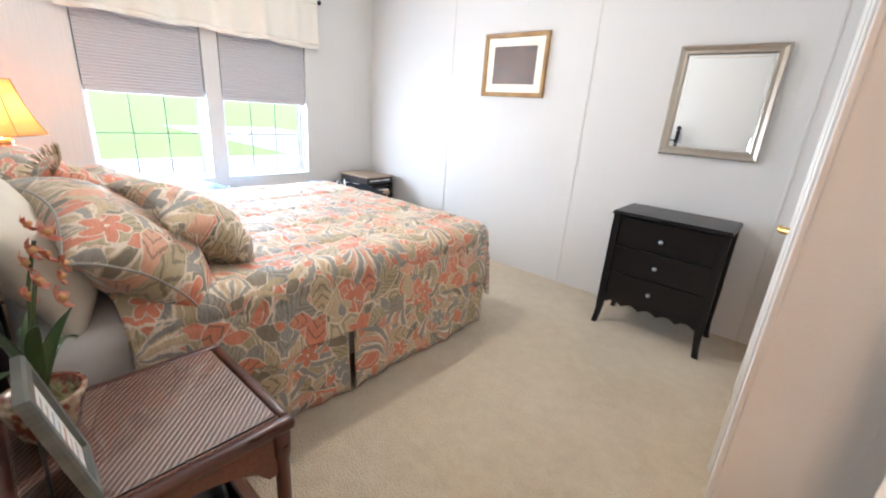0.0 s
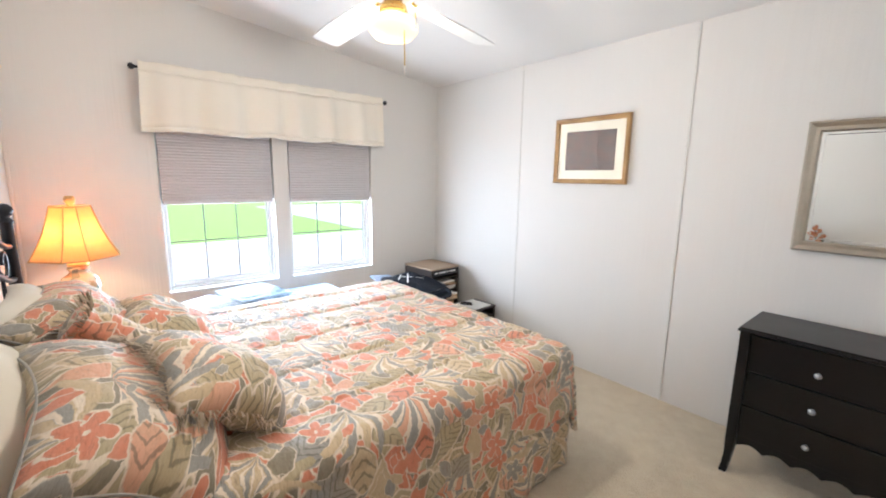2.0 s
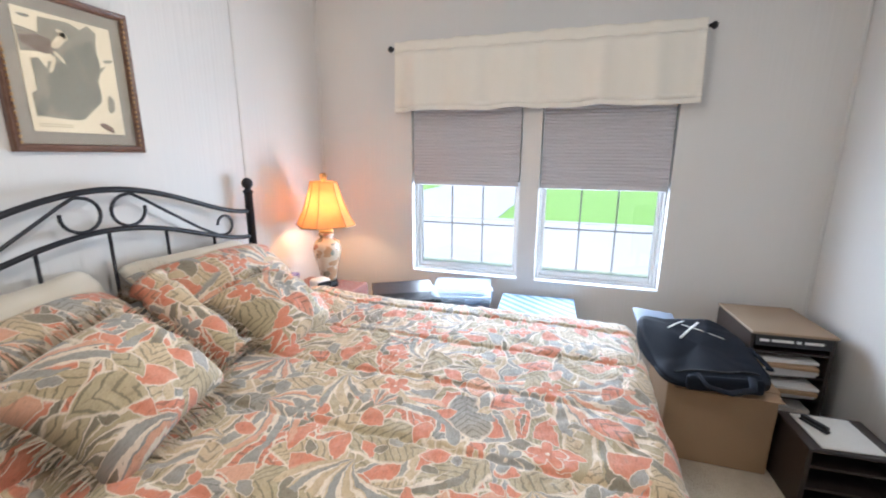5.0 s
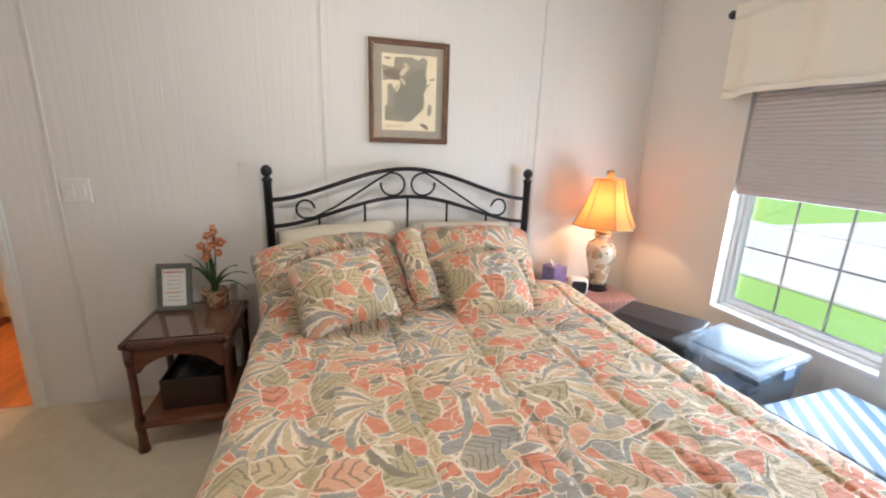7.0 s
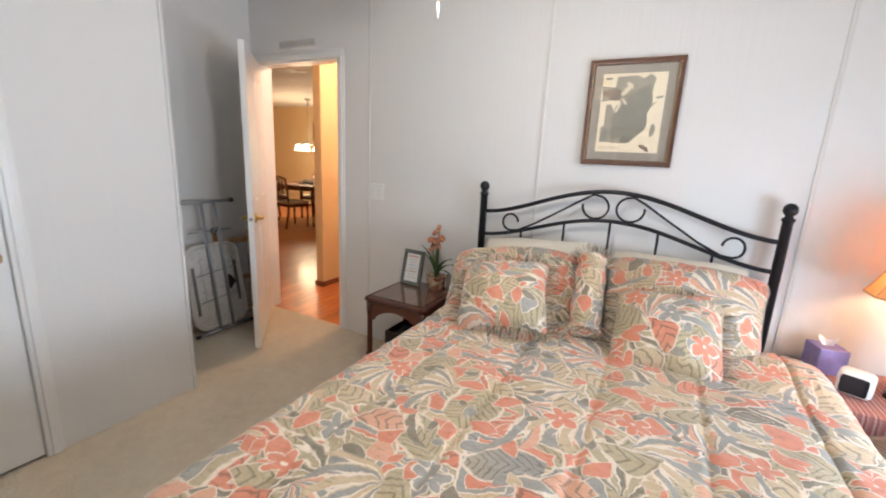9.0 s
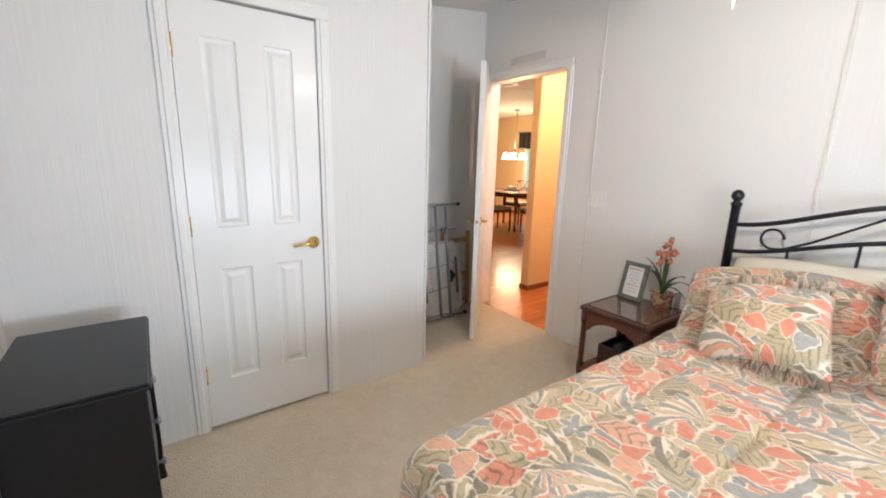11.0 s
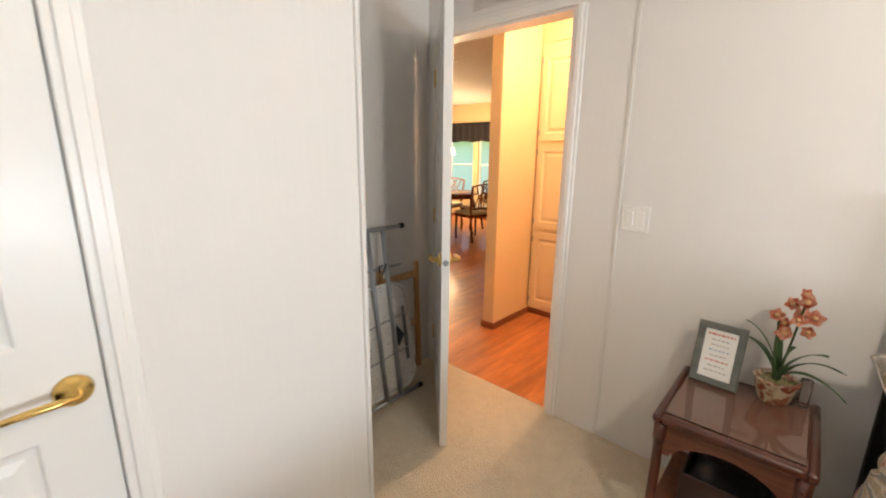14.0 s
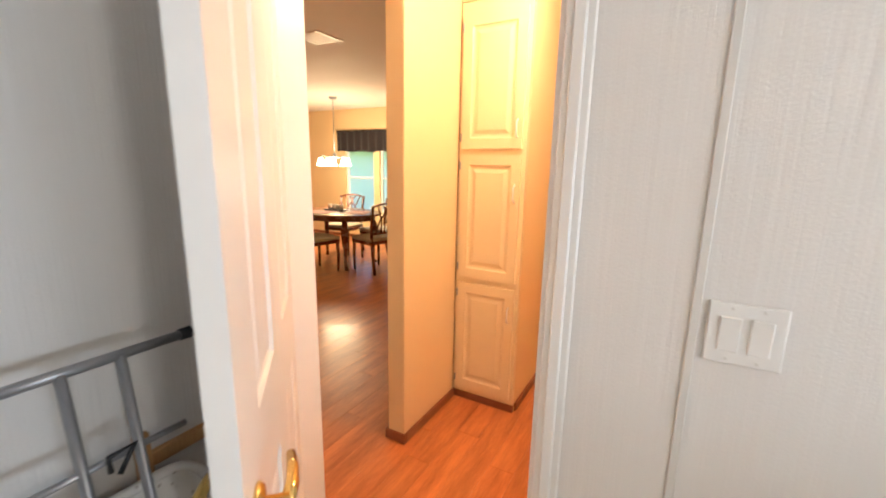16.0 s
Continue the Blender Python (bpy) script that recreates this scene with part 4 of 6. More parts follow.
def bolster():
    ob = thing("bolster_pillow", look((2.04, -0.615, 0.66), (2.0, -0.32, 0.89)), "leaf-print bolster pillow with gathered fringed ends", "pillow", "pillows on the bed")
    L, r0 = 0.415, 0.066
    bm = bmesh.new()
    layer = bm.loops.layers.uv.verify()
    rows = []
    prof = [(0.0, 0.055), (0.012, 0.075), (0.03, 0.06), (0.055, 0.054), (0.07, 0.066)] + [(0.10 + 0.235 * k / 8, r0 + 0.004 * math.sin(k)) for k in range(9)] + [(0.365, 0.066), (0.38, 0.054), (0.405, 0.062), (0.423, 0.072), (0.435, 0.05)]
    for z, r in prof:
        rows.append([bm.verts.new((r * (1 + 0.05 * math.sin(5 * a + z * 30)) * math.cos(a), r * math.sin(a), -z)) for a in [2 * math.pi * k / 28 for k in range(28)]])
    for i, (a, b) in enumerate(zip(rows, rows[1:])):
        for k in range(28):
            j = (k + 1) % 28
            f = bm.faces.new((a[k], b[k], b[j], a[j]))
            for l, (kk, zz) in zip(f.loops, ((k, prof[i][0]), (k, prof[i + 1][0]), (k + 1, prof[i + 1][0]), (k + 1, prof[i][0]))):
                l[layer].uv = (7.7 + kk / 28 * 0.45, 3.3 + zz)
    for ring in (rows[0], rows[-1][::-1]):
        for l in bm.faces.new(ring).loops:
            l[layer].uv = (8.3 + l.vert.co.x, 2.2 + l.vert.co.y)
    part("cover", bm, M["print"], ob, "", True)
    for z in (0.0, -L):
        pts = [((0.074 * math.cos(a), 0.074 * math.sin(a), z), (0.9 * math.cos(a), 0.9 * math.sin(a), 1 if z == 0 else -1)) for a in [2 * math.pi * k / 60 for k in range(110)]]
        part("fringe", fringe(pts, (0.3, 0.2, 0.1), 0.042, 5), M["fringe"], ob, "frayed taupe yarn fringe")


bolster()

# ---- night tables ----
M["rattan"] = wood("reddish_rattan", (0.062, 0.017, 0.009), (0.17, 0.052, 0.026), 0.3, (1, 60, 60), 2.0, 0.3)


def weave_mat():
    n = Net("woven_rattan_top")
    p = n.coord()
    w1 = n.node("ShaderNodeTexWave", bands_direction="DIAGONAL")
    n.put(w1.inputs["Vector"], p)
    w1.inputs["Scale"].default_value = 42
    w1.inputs["Distortion"].default_value = 1.2
    c = n.ramp(w1.outputs["Fac"], [(0.2, (0.13, 0.045, 0.028)), (0.8, (0.21, 0.085, 0.055))])
    n.bump(w1.outputs["Fac"], 0.4, 0.004)
    return n.set(c, 0.4, 0.0)


M["weave"] = weave_mat()
M["table_glass"] = glass("table_glass", (0.90, 0.95, 0.93), 0.02)


def night_table(m, w, d, h, label):
    t = thing("nightstand", m, label, "nightstand", "tables beside the bed")
    part("tabletop", boxm(-w / 2 + 0.012, w / 2 - 0.012, -d / 2 + 0.012, d / 2 - 0.012, h - 0.03, h - 0.008, 0.003, 1), M["weave"], t, "woven rattan top")
    bm = bmesh.new()
    for s in (-1, 1):
        box(bm, s * w / 2 - 0.014, s * w / 2 + 0.014, -d / 2 - 0.014, d / 2 + 0.014, h - 0.036, h - 0.006, 0.010, 3)
        box(bm, -w / 2 + 0.014, w / 2 - 0.014, s * d / 2 - 0.014, s * d / 2 + 0.014, h - 0.036, h - 0.006, 0.010, 3)
    part("top_rim", bm, M["cherry"], t, "rounded dark rim", True)
    pane = part("glass_top", boxm(-w / 2 + 0.016, w / 2 - 0.016, -d / 2 + 0.016, d / 2 - 0.016, h - 0.0075, h - 0.002, 0.002, 1), M["table_glass"], t, "clear glass plate")
    pane.visible_shadow = False
    for sx in (-1, 1):
        for sy in (-1, 1):
            prof = [(0.0, 0), (0.024, 0.0), (0.026, 0.012), (0.020, 0.03), (0.017, 0.10), (0.022, 0.125), (0.022, 0.16), (0.0165, 0.175), (0.0165, h - 0.12), (0.021, h - 0.10), (0.021, h - 0.04), (0.0, h - 0.038)]
            part("leg", lathe(prof, 14, None, (sx * (w / 2 - 0.012), sy * (d / 2 - 0.012), 0)), M["cherry"], t, "", True)
    # arched aprons under the rim
    for sx in (0, 1):
        L = (w if sx == 0 else d) / 2 - 0.02
        for s in (-1, 1):
            out = [(-L, h - 0.036), (-L, h - 0.155)]
            for k in range(13):
                a = k / 12
                out.append((-L * 0.86 + 2 * L * 0.86 * a, h - 0.155 + 0.075 * math.sin(math.pi * a) ** 0.6))
            out += [(L, h - 0.155), (L, h - 0.036)]
            if sx == 0:
                bm = prism(out, s * (d / 2 - 0.018), s * (d / 2 - 0.006))
            else:
                bm = prism(out, s * (w / 2 - 0.018), s * (w / 2 - 0.006), axis="x")
            part("apron", bm, M["rattan"], t, "arched rattan apron")
    part("shelf", boxm(-w / 2 + 0.004, w / 2 - 0.004, -d / 2 + 0.004, d / 2 - 0.004, 0.132, 0.152, 0.004, 1), M["shelf_wood"], t, "honey-brown lower shelf")
    for s in (-1, 1):
        part("stretcher", tube([(-w / 2 + 0.012, s * (d / 2 - 0.008), 0.132), (w / 2 - 0.012, s * (d / 2 - 0.008), 0.132)], 0.014, 8), M["shelf_wood"], t, "", True)
    return t


night_table(pose(0.955, -0.262, 0), 0.40, 0.43, 0.545, "dark red rattan nightstand with a glass top")
night_table(pose(3.10, -0.235, 0), 0.41, 0.40, 0.515, "dark red rattan nightstand under a striped runner")

# things on the left night table
box_ob = thing("storage_box", pose(0.965, -0.25, 0.152), "open black box on the nightstand shelf", "box")
bm = bmesh.new()
for a in ((-0.13, 0.13, -0.15, -0.142, 0, 0.15), (-0.13, 0.13, 0.142, 0.15, 0, 0.15), (-0.13, -0.122, -0.142, 0.142, 0, 0.15), (0.122, 0.13, -0.142, 0.142, 0, 0.15), (-0.122, 0.122, -0.142, 0.142, 0, 0.006)):
    box(bm, *a, 0.002, 1)
part("tray", bm, worn("brown_card", (0.035, 0.014, 0.010), 0.5, 0.2), box_ob, "dark brown open box")
bm = sheet(20, 20, lambda u, v: (-0.118 + 0.236 * u, -0.138 + 0.276 * v, 0.115 + 0.035 * noise.noise(Vector((u * 4, v * 4, 1))) + 0.03 * math.sin(u * 3)), thick=0.004)
part("crumpled_bag", bm, M["black"], box_ob, "black crumpled bag", True)

frame_ob = thing("photo_frame", pose(0.855, -0.155, 0.5445, -13, 0, -3), "grey picture frame with a printed page, standing", "photo frame")
M["grey_frame"] = wood("grey_stained_wood", (0.08, 0.085, 0.075), (0.17, 0.175, 0.155), 0.45, (1, 1, 6), 4.0)
part("frame", ring_of(-0.078, 0.078, 0.0, 0.235, 0.026, -0.018, 0.009), M["grey_frame"], frame_ob, "grey-green stained frame")
part("page", boxm(-0.053, 0.053, -0.001, 0.003, 0.025, 0.21), worn("paper", (0.82, 0.81, 0.77), 0.6, 0.03), frame_ob, "white printed page")
part("back", boxm(-0.07, 0.07, 0.0035, 0.008, 0.006, 0.228), M["black"], frame_ob)
part("stay", boxm(-0.02, 0.02, 0.0, 0.004, 0.0, 0.17, m=pose(0, 0.052, 0.0, 14, 0, 0)), M["black"], frame_ob, "black easel back")
rnd = random.Random(8)
INK = [worn("ink_red", (0.60, 0.22, 0.18), 0.6), worn("ink_grey", (0.52, 0.50, 0.48), 0.6), worn("ink_blue", (0.40, 0.50, 0.66), 0.6)]
for k in range(8):
    z = 0.192 - k * 0.020
    half = rnd.uniform(0.025, 0.044) if k else 0.044
    h = 0.0055 if k else 0.008
    bm = bmesh.new()
    x = -half
    while x < half:
        w = rnd.uniform(0.006, 0.016)
        box(bm, x, min(half, x + w), -0.0016, -0.0008, z - h / 2, z + h / 2)
        x += w + 0.004
    part("print_line", bm, INK[0] if k in (0, 5) else INK[2] if k == 3 else INK[1], frame_ob)


def orchid(m):
    t = thing("potted_orchid", m, "artificial orange orchid in a glazed brown pot", "potted plant")
    n = Net("glazed_pot")
    c = n.ramp(n.noise(n.coord(), 18, 3), [(0.42, (0.20, 0.055, 0.030)), (0.5, (0.46, 0.36, 0.22)), (0.62, (0.22, 0.07, 0.035))])
    part("pot", lathe([(0.0, 0), (0.042, 0), (0.046, 0.008), (0.058, 0.05), (0.063, 0.075), (0.068, 0.085), (0.068, 0.092), (0.058, 0.092), (0.055, 0.078), (0.0, 0.076)], 24), n.set(c, 0.25, 0.0, Coat_Weight=0.5), t, "brown and cream glazed pot", True)
    bm = sheet(12, 12, lambda u, v: ((u - 0.5) * 0.088, (v - 0.5) * 0.088, 0.079 + 0.012 * noise.noise(Vector((u * 9, v * 9, 0)))), thick=0.003)
    part("moss", bm, worn("dry_moss", (0.20, 0.17, 0.07), 0.9, 0.4, 60, 200, 0.6), t, "dry moss")
    green = worn("leaf_green", (0.055, 0.11, 0.035), 0.38, 0.3, 20, 90, 0.1)
    stem_mat = worn("stem_green", (0.07, 0.10, 0.03), 0.5, 0.2)
    r = random.Random(3)
    specs = [(-0.16, 0.02, 0.22, 0.10), (-0.10, -0.05, 0.27, 0.02), (0.11, 0.03, 0.21, 0.04), (0.19, -0.02, 0.16, -0.06), (-0.05, 0.05, 0.25, 0.0), (0.05, -0.06, 0.20, 0.02), (0.15, 0.06, 0.19, -0.01)]
    for dx, dy, h, droop in specs:
        def at(u, v, dx=dx, dy=dy, h=h, droop=droop):
            wv = 0.012 * math.sin(math.pi * min(1, v * 0.92 + 0.1)) ** 0.8
            cx, cy = dx * v ** 1.6, dy * v ** 1.6
            z = 0.08 + h * v - abs(dx) * 0.7 * v ** 3
            return (cx + dy * 0.2 * (u - 0.5), cy + (u - 0.5) * 2 * wv, z - 0.004 * abs(u - 0.5))
        part("leaf", sheet(4, 14, at, thick=0.0015), green, t, "long strap leaf", True)
    n = Net("orchid_petal")
    pc = n.ramp(n.noise(n.coord(), 45, 3), [(0.35, (0.52, 0.12, 0.055)), (0.52, (0.70, 0.30, 0.18)), (0.68, (0.80, 0.50, 0.36))])
    petal = n.set(pc, 0.55, 0.0)
    yellow = worn("orchid_lip", (0.70, 0.42, 0.18), 0.5, 0.2)
    spikes = [[(0.0, 0.0, 0.08), (0.015, 0.0, 0.20), (0.03, -0.01, 0.30), (0.045, -0.03, 0.385)], [(-0.01, 0.0, 0.08), (-0.02, -0.01, 0.20), (-0.015, -0.03, 0.30), (-0.005, -0.035, 0.33)]]
    for s in spikes:
        part("stem", tube(s, 0.0035, 6), stem_mat, t, "", True)
    for x, y, z, k in ((0.055, -0.045, 0.395, 1.0), (0.075, -0.03, 0.345, 1.05), (0.012, -0.03, 0.375, 0.85), (-0.02, -0.04, 0.325, 0.9), (0.015, -0.055, 0.275, 1.0), (0.072, -0.045, 0.30, 0.8), (0.035, -0.01, 0.345, 0.9), (0.045, -0.06, 0.335, 0.85), (-0.005, -0.015, 0.295, 0.8), (0.04, -0.025, 0.415, 0.7)):
        bm = bmesh.new()
        turn = pose(x, y, z, 65 + r.uniform(-20, 20), r.uniform(-15, 15), r.uniform(-30, 30))
        for q in range(5):
            a0 = 2 * math.pi * q / 5 + r.uniform(-0.15, 0.15)
            def pt(u, v, a0=a0):
                rad = 0.027 * k * v
                half = 0.0125 * k * math.sin(math.pi * min(1.0, v * 0.85 + 0.12))
                o = (u - 0.5) * 2 * half
                return turn @ Vector((rad * math.cos(a0) - o * math.sin(a0), rad * math.sin(a0) + o * math.cos(a0), 0.010 * v * v - 0.006 * (u - 0.5) ** 2))
            sheet(4, 5, pt, bm)
        bmesh.ops.solidify(bm, geom=bm.faces[:], thickness=0.0012)
        part("flower", bm, petal, t, "orange-red orchid bloom", True)
        lp = lathe([(0.0, -0.004), (0.008 * k, 0.0), (0.007 * k, 0.009), (0.0, 0.013)], 10)
        bmesh.ops.transform(lp, matrix=turn, verts=lp.verts[:])
        part("flower_lip", lp, yellow, t, "", True)
    return t


orchid(pose(1.035, -0.125, 0.5445, 0, 0, -20))
orn = thing("glass_ornament", pose(1.115, -0.10, 0.5445, 0, 0, 20), "small smoky glass block ornament", "ornament")
part("block", boxm(-0.016, 0.016, -0.012, 0.012, 0, 0.105, 0.004, 2), glass("smoky_glass", (0.55, 0.50, 0.48), 0.05), orn, "smoky glass block")
part("block", boxm(-0.05, -0.022, -0.010, 0.014, 0, 0.075, 0.004, 2), glass("amber_glass", (0.55, 0.40, 0.30), 0.05), orn, "smoky glass block")

# things on the right night table


def stripes(name, colours, scale, rot, rough=0.8):
    n = Net(name)
    p = n.mapped(n.coord(), (1, 1, 1), rot)
    s = n.node("ShaderNodeSeparateXYZ")
    n.put(s.inputs[0], n.v("ADD", p, n.v("MULTIPLY", n.noise_vec(p, 30), (0.002, 0.002, 0))))
    f = n.m("FRACT", n.m("MULTIPLY", s.outputs[0], scale))
    c = n.ramp(f, [(i / len(colours), k) for i, k in enumerate(colours)], False)
    c = n.mix(n.m("MULTIPLY", n.noise(p, 120, 2), 0.3), c, tuple(x * 0.7 for x in colours[0]))
    n.bump(n.noise(p, 250, 2), 0.15, 0.003)
    return n.set(c, rough, 0.0)


runner = thing("table_runner", pose(3.105, -0.24, 0.5165), "rose and cream striped padded runner on the nightstand", "table runner")
M["rose_stripe"] = stripes("rose_stripe_cloth", [(0.34, 0.12, 0.10), (0.50, 0.36, 0.31), (0.28, 0.085, 0.075), (0.44, 0.26, 0.22), (0.38, 0.16, 0.13)], 30, (0, 0, 0))
part("pad", boxm(-0.225, 0.225, -0.225, 0.225, 0.0, 0.028, 0.010, 3), M["rose_stripe"], runner, "", True)
part("hem", boxm(-0.222, 0.222, -0.229, -0.2255, -0.05, 0.012, 0.001, 1), M["rose_stripe"], runner, "hanging striped edge")

lamp_ob = thing("table_lamp", pose(3.19, -0.26, 0.545), "lit table lamp with amber panelled shade and painted jar base", "lamp")
part("plinth", lathe([(0.0, 0), (0.062, 0.0), (0.062, 0.012), (0.055, 0.018), (0.05, 0.03), (0.058, 0.038), (0.0, 0.04)], 8), M["black_paint"], lamp_ob, "black carved wooden plinth")
n = Net("painted_porcelain")
vv = n.node("ShaderNodeTexVoronoi")
n.put(vv.inputs["Vector"], n.v("ADD", n.coord(), n.v("MULTIPLY", n.noise_vec(n.coord(), 24), (0.05, 0.05, 0.05))))
vv.inputs["Scale"].default_value = 19
blot = n.ramp(vv.outputs["Color"], [(0.0, (0.24, 0.20, 0.13)), (0.35, (0.45, 0.30, 0.18)), (0.6, (0.26, 0.28, 0.24)), (0.8, (0.44, 0.21, 0.14))], False)
col = n.mix(n.m("LESS_THAN", n.m("ADD", vv.outputs["Distance"], n.m("MULTIPLY", n.noise(n.coord(), 14), 0.8)), 0.90), (0.60, 0.52, 0.40), blot)
porcelain = n.set(col, 0.18, 0.0, Coat_Weight=0.6)
part("jar", lathe([(1.10 * r, 0.04 + (z - 0.04) * 1.2) for r, z in ((0.0, 0.04), (0.044, 0.04), (0.046, 0.06), (0.056, 0.11), (0.074, 0.175), (0.080, 0.215), (0.070, 0.25), (0.044, 0.268), (0.036, 0.275), (0.040, 0.284), (0.046, 0.292), (0.040, 0.30), (0.0, 0.302))], 28), porcelain, lamp_ob, "cream jar painted with flowers", True)
part("cap", lathe([(0.0, 0.3545), (0.045, 0.3545), (0.047, 0.370), (0.026, 0.382), (0.012, 0.388), (0.010, 0.40), (0.014, 0.41), (0.014, 0.45), (0.0, 0.455)], 20), worn("gilt", (0.70, 0.48, 0.20), 0.3, 0.15, metal=0.8), lamp_ob, "gilt cap and stem", True)


def lampshade():
    prof = [(0.164, 0.403), (0.152, 0.425), (0.128, 0.48), (0.106, 0.54), (0.090, 0.60), (0.078, 0.65), (0.073, 0.672)]

    def ring(r, z):
        c, pts, q = 0.54, [], math.sqrt(0.5)
        for sx, sy in ((1, -1), (1, 1), (-1, 1), (-1, -1)):
            a, b = (sx * r, sy * r * c), (sx * r * c, sy * r)
            pts += [a, b] if sx * sy > 0 else [b, a]
        return [(q * (x - y), q * (x + y), z) for x, y in pts]

    bm = bmesh.new()
    rows = [[bm.verts.new(p) for p in ring(r, z)] for r, z in prof]
    for a, b in zip(rows, rows[1:]):
        for k in range(8):
            j = (k + 1) % 8
            bm.faces.new((a[k], a[j], b[j], b[k]))
    bmesh.ops.solidify(bm, geom=bm.faces[:], thickness=0.0012)
    n = Net("amber_shade_cloth")
    c = n.mix(n.noise(n.coord(), 40, 3), (0.82, 0.48, 0.22), (0.88, 0.56, 0.28))
    tr = n.node("ShaderNodeBsdfTranslucent")
    n.put(tr.inputs["Color"], n.mix(0.5, c, (0.42, 0.15, 0.02)))
    mx = n.node("ShaderNodeMixShader")
    mx.inputs[0].default_value = 0.24
    mat = n.set(c, 0.8, 0.0)
    n.t.links.new(n.bsdf.outputs[0], mx.inputs[1])
    n.t.links.new(tr.outputs[0], mx.inputs[2])
    n.t.links.new(mx.outputs[0], n.out.inputs["Surface"])
    shade = part("shade", bm, mat, lamp_ob, "glowing amber cloth shade")
    trim_mat = cloth("shade_piping", (0.52, 0.36, 0.16), 0.2)
    for k in range(8):
        part("piping", tube([ring(r + 0.002, z)[k] for r, z in prof], 0.0030, 6), trim_mat, shade, "", True)
    for r, z in (prof[0], prof[-1]):
        pts = ring(r + 0.001, z)
        part("rim", tube(pts + pts[:1], 0.0042, 6), trim_mat, shade, "", True)
    part("finial", lathe([(0.0, 0.672), (0.016, 0.674), (0.013, 0.682), (0.021, 0.688), (0.024, 0.700), (0.024, 0.712), (0.018, 0.724), (0.0, 0.726)], 8), worn("amber_finial", (0.55, 0.33, 0.12), 0.3, 0.2), lamp_ob, "turned amber finial", True)
    part("spider", tube([(0, -0.085, 0.668), (0, 0, 0.672), (0, 0.085, 0.668)], 0.002, 6), M["brass"], lamp_ob)


lampshade()

clock = thing("alarm_clock", pose(3.03, -0.30, 0.545, 0, 0, -25), "white cube alarm clock with a dark face", "clock")
part("case", boxm(-0.054, 0.054, -0.042, 0.042, 0.0, 0.098, 0.020, 4), M["white_plastic"], clock, "", True)
part("face", boxm(-0.041, 0.041, -0.0455, -0.041, 0.014, 0.084, 0.010, 3), M["black"], clock, "dark display")
tis = thing("tissue_box", pose(2.985, -0.10, 0.545, 0, 0, 15), "violet cube tissue box with a white tissue", "tissue box")
part("carton", boxm(-0.055, 0.055, -0.055, 0.055, 0, 0.115, 0.003, 1), worn("violet_card", (0.30, 0.24, 0.50), 0.5, 0.6, 22), tis, "violet printed card")
bm = sheet(10, 10, lambda u, v: ((u - 0.5) * 0.06 * (0.6 + 0.8 * v), 0.02 * math.sin(u * 7) * v, 0.113 + 0.035 * v + 0.008 * math.sin(u * 11) * v), thick=0.001)
part("tissue", bm, M["white_cloth"], tis, "white paper tissue", True)

# ---- dresser ----


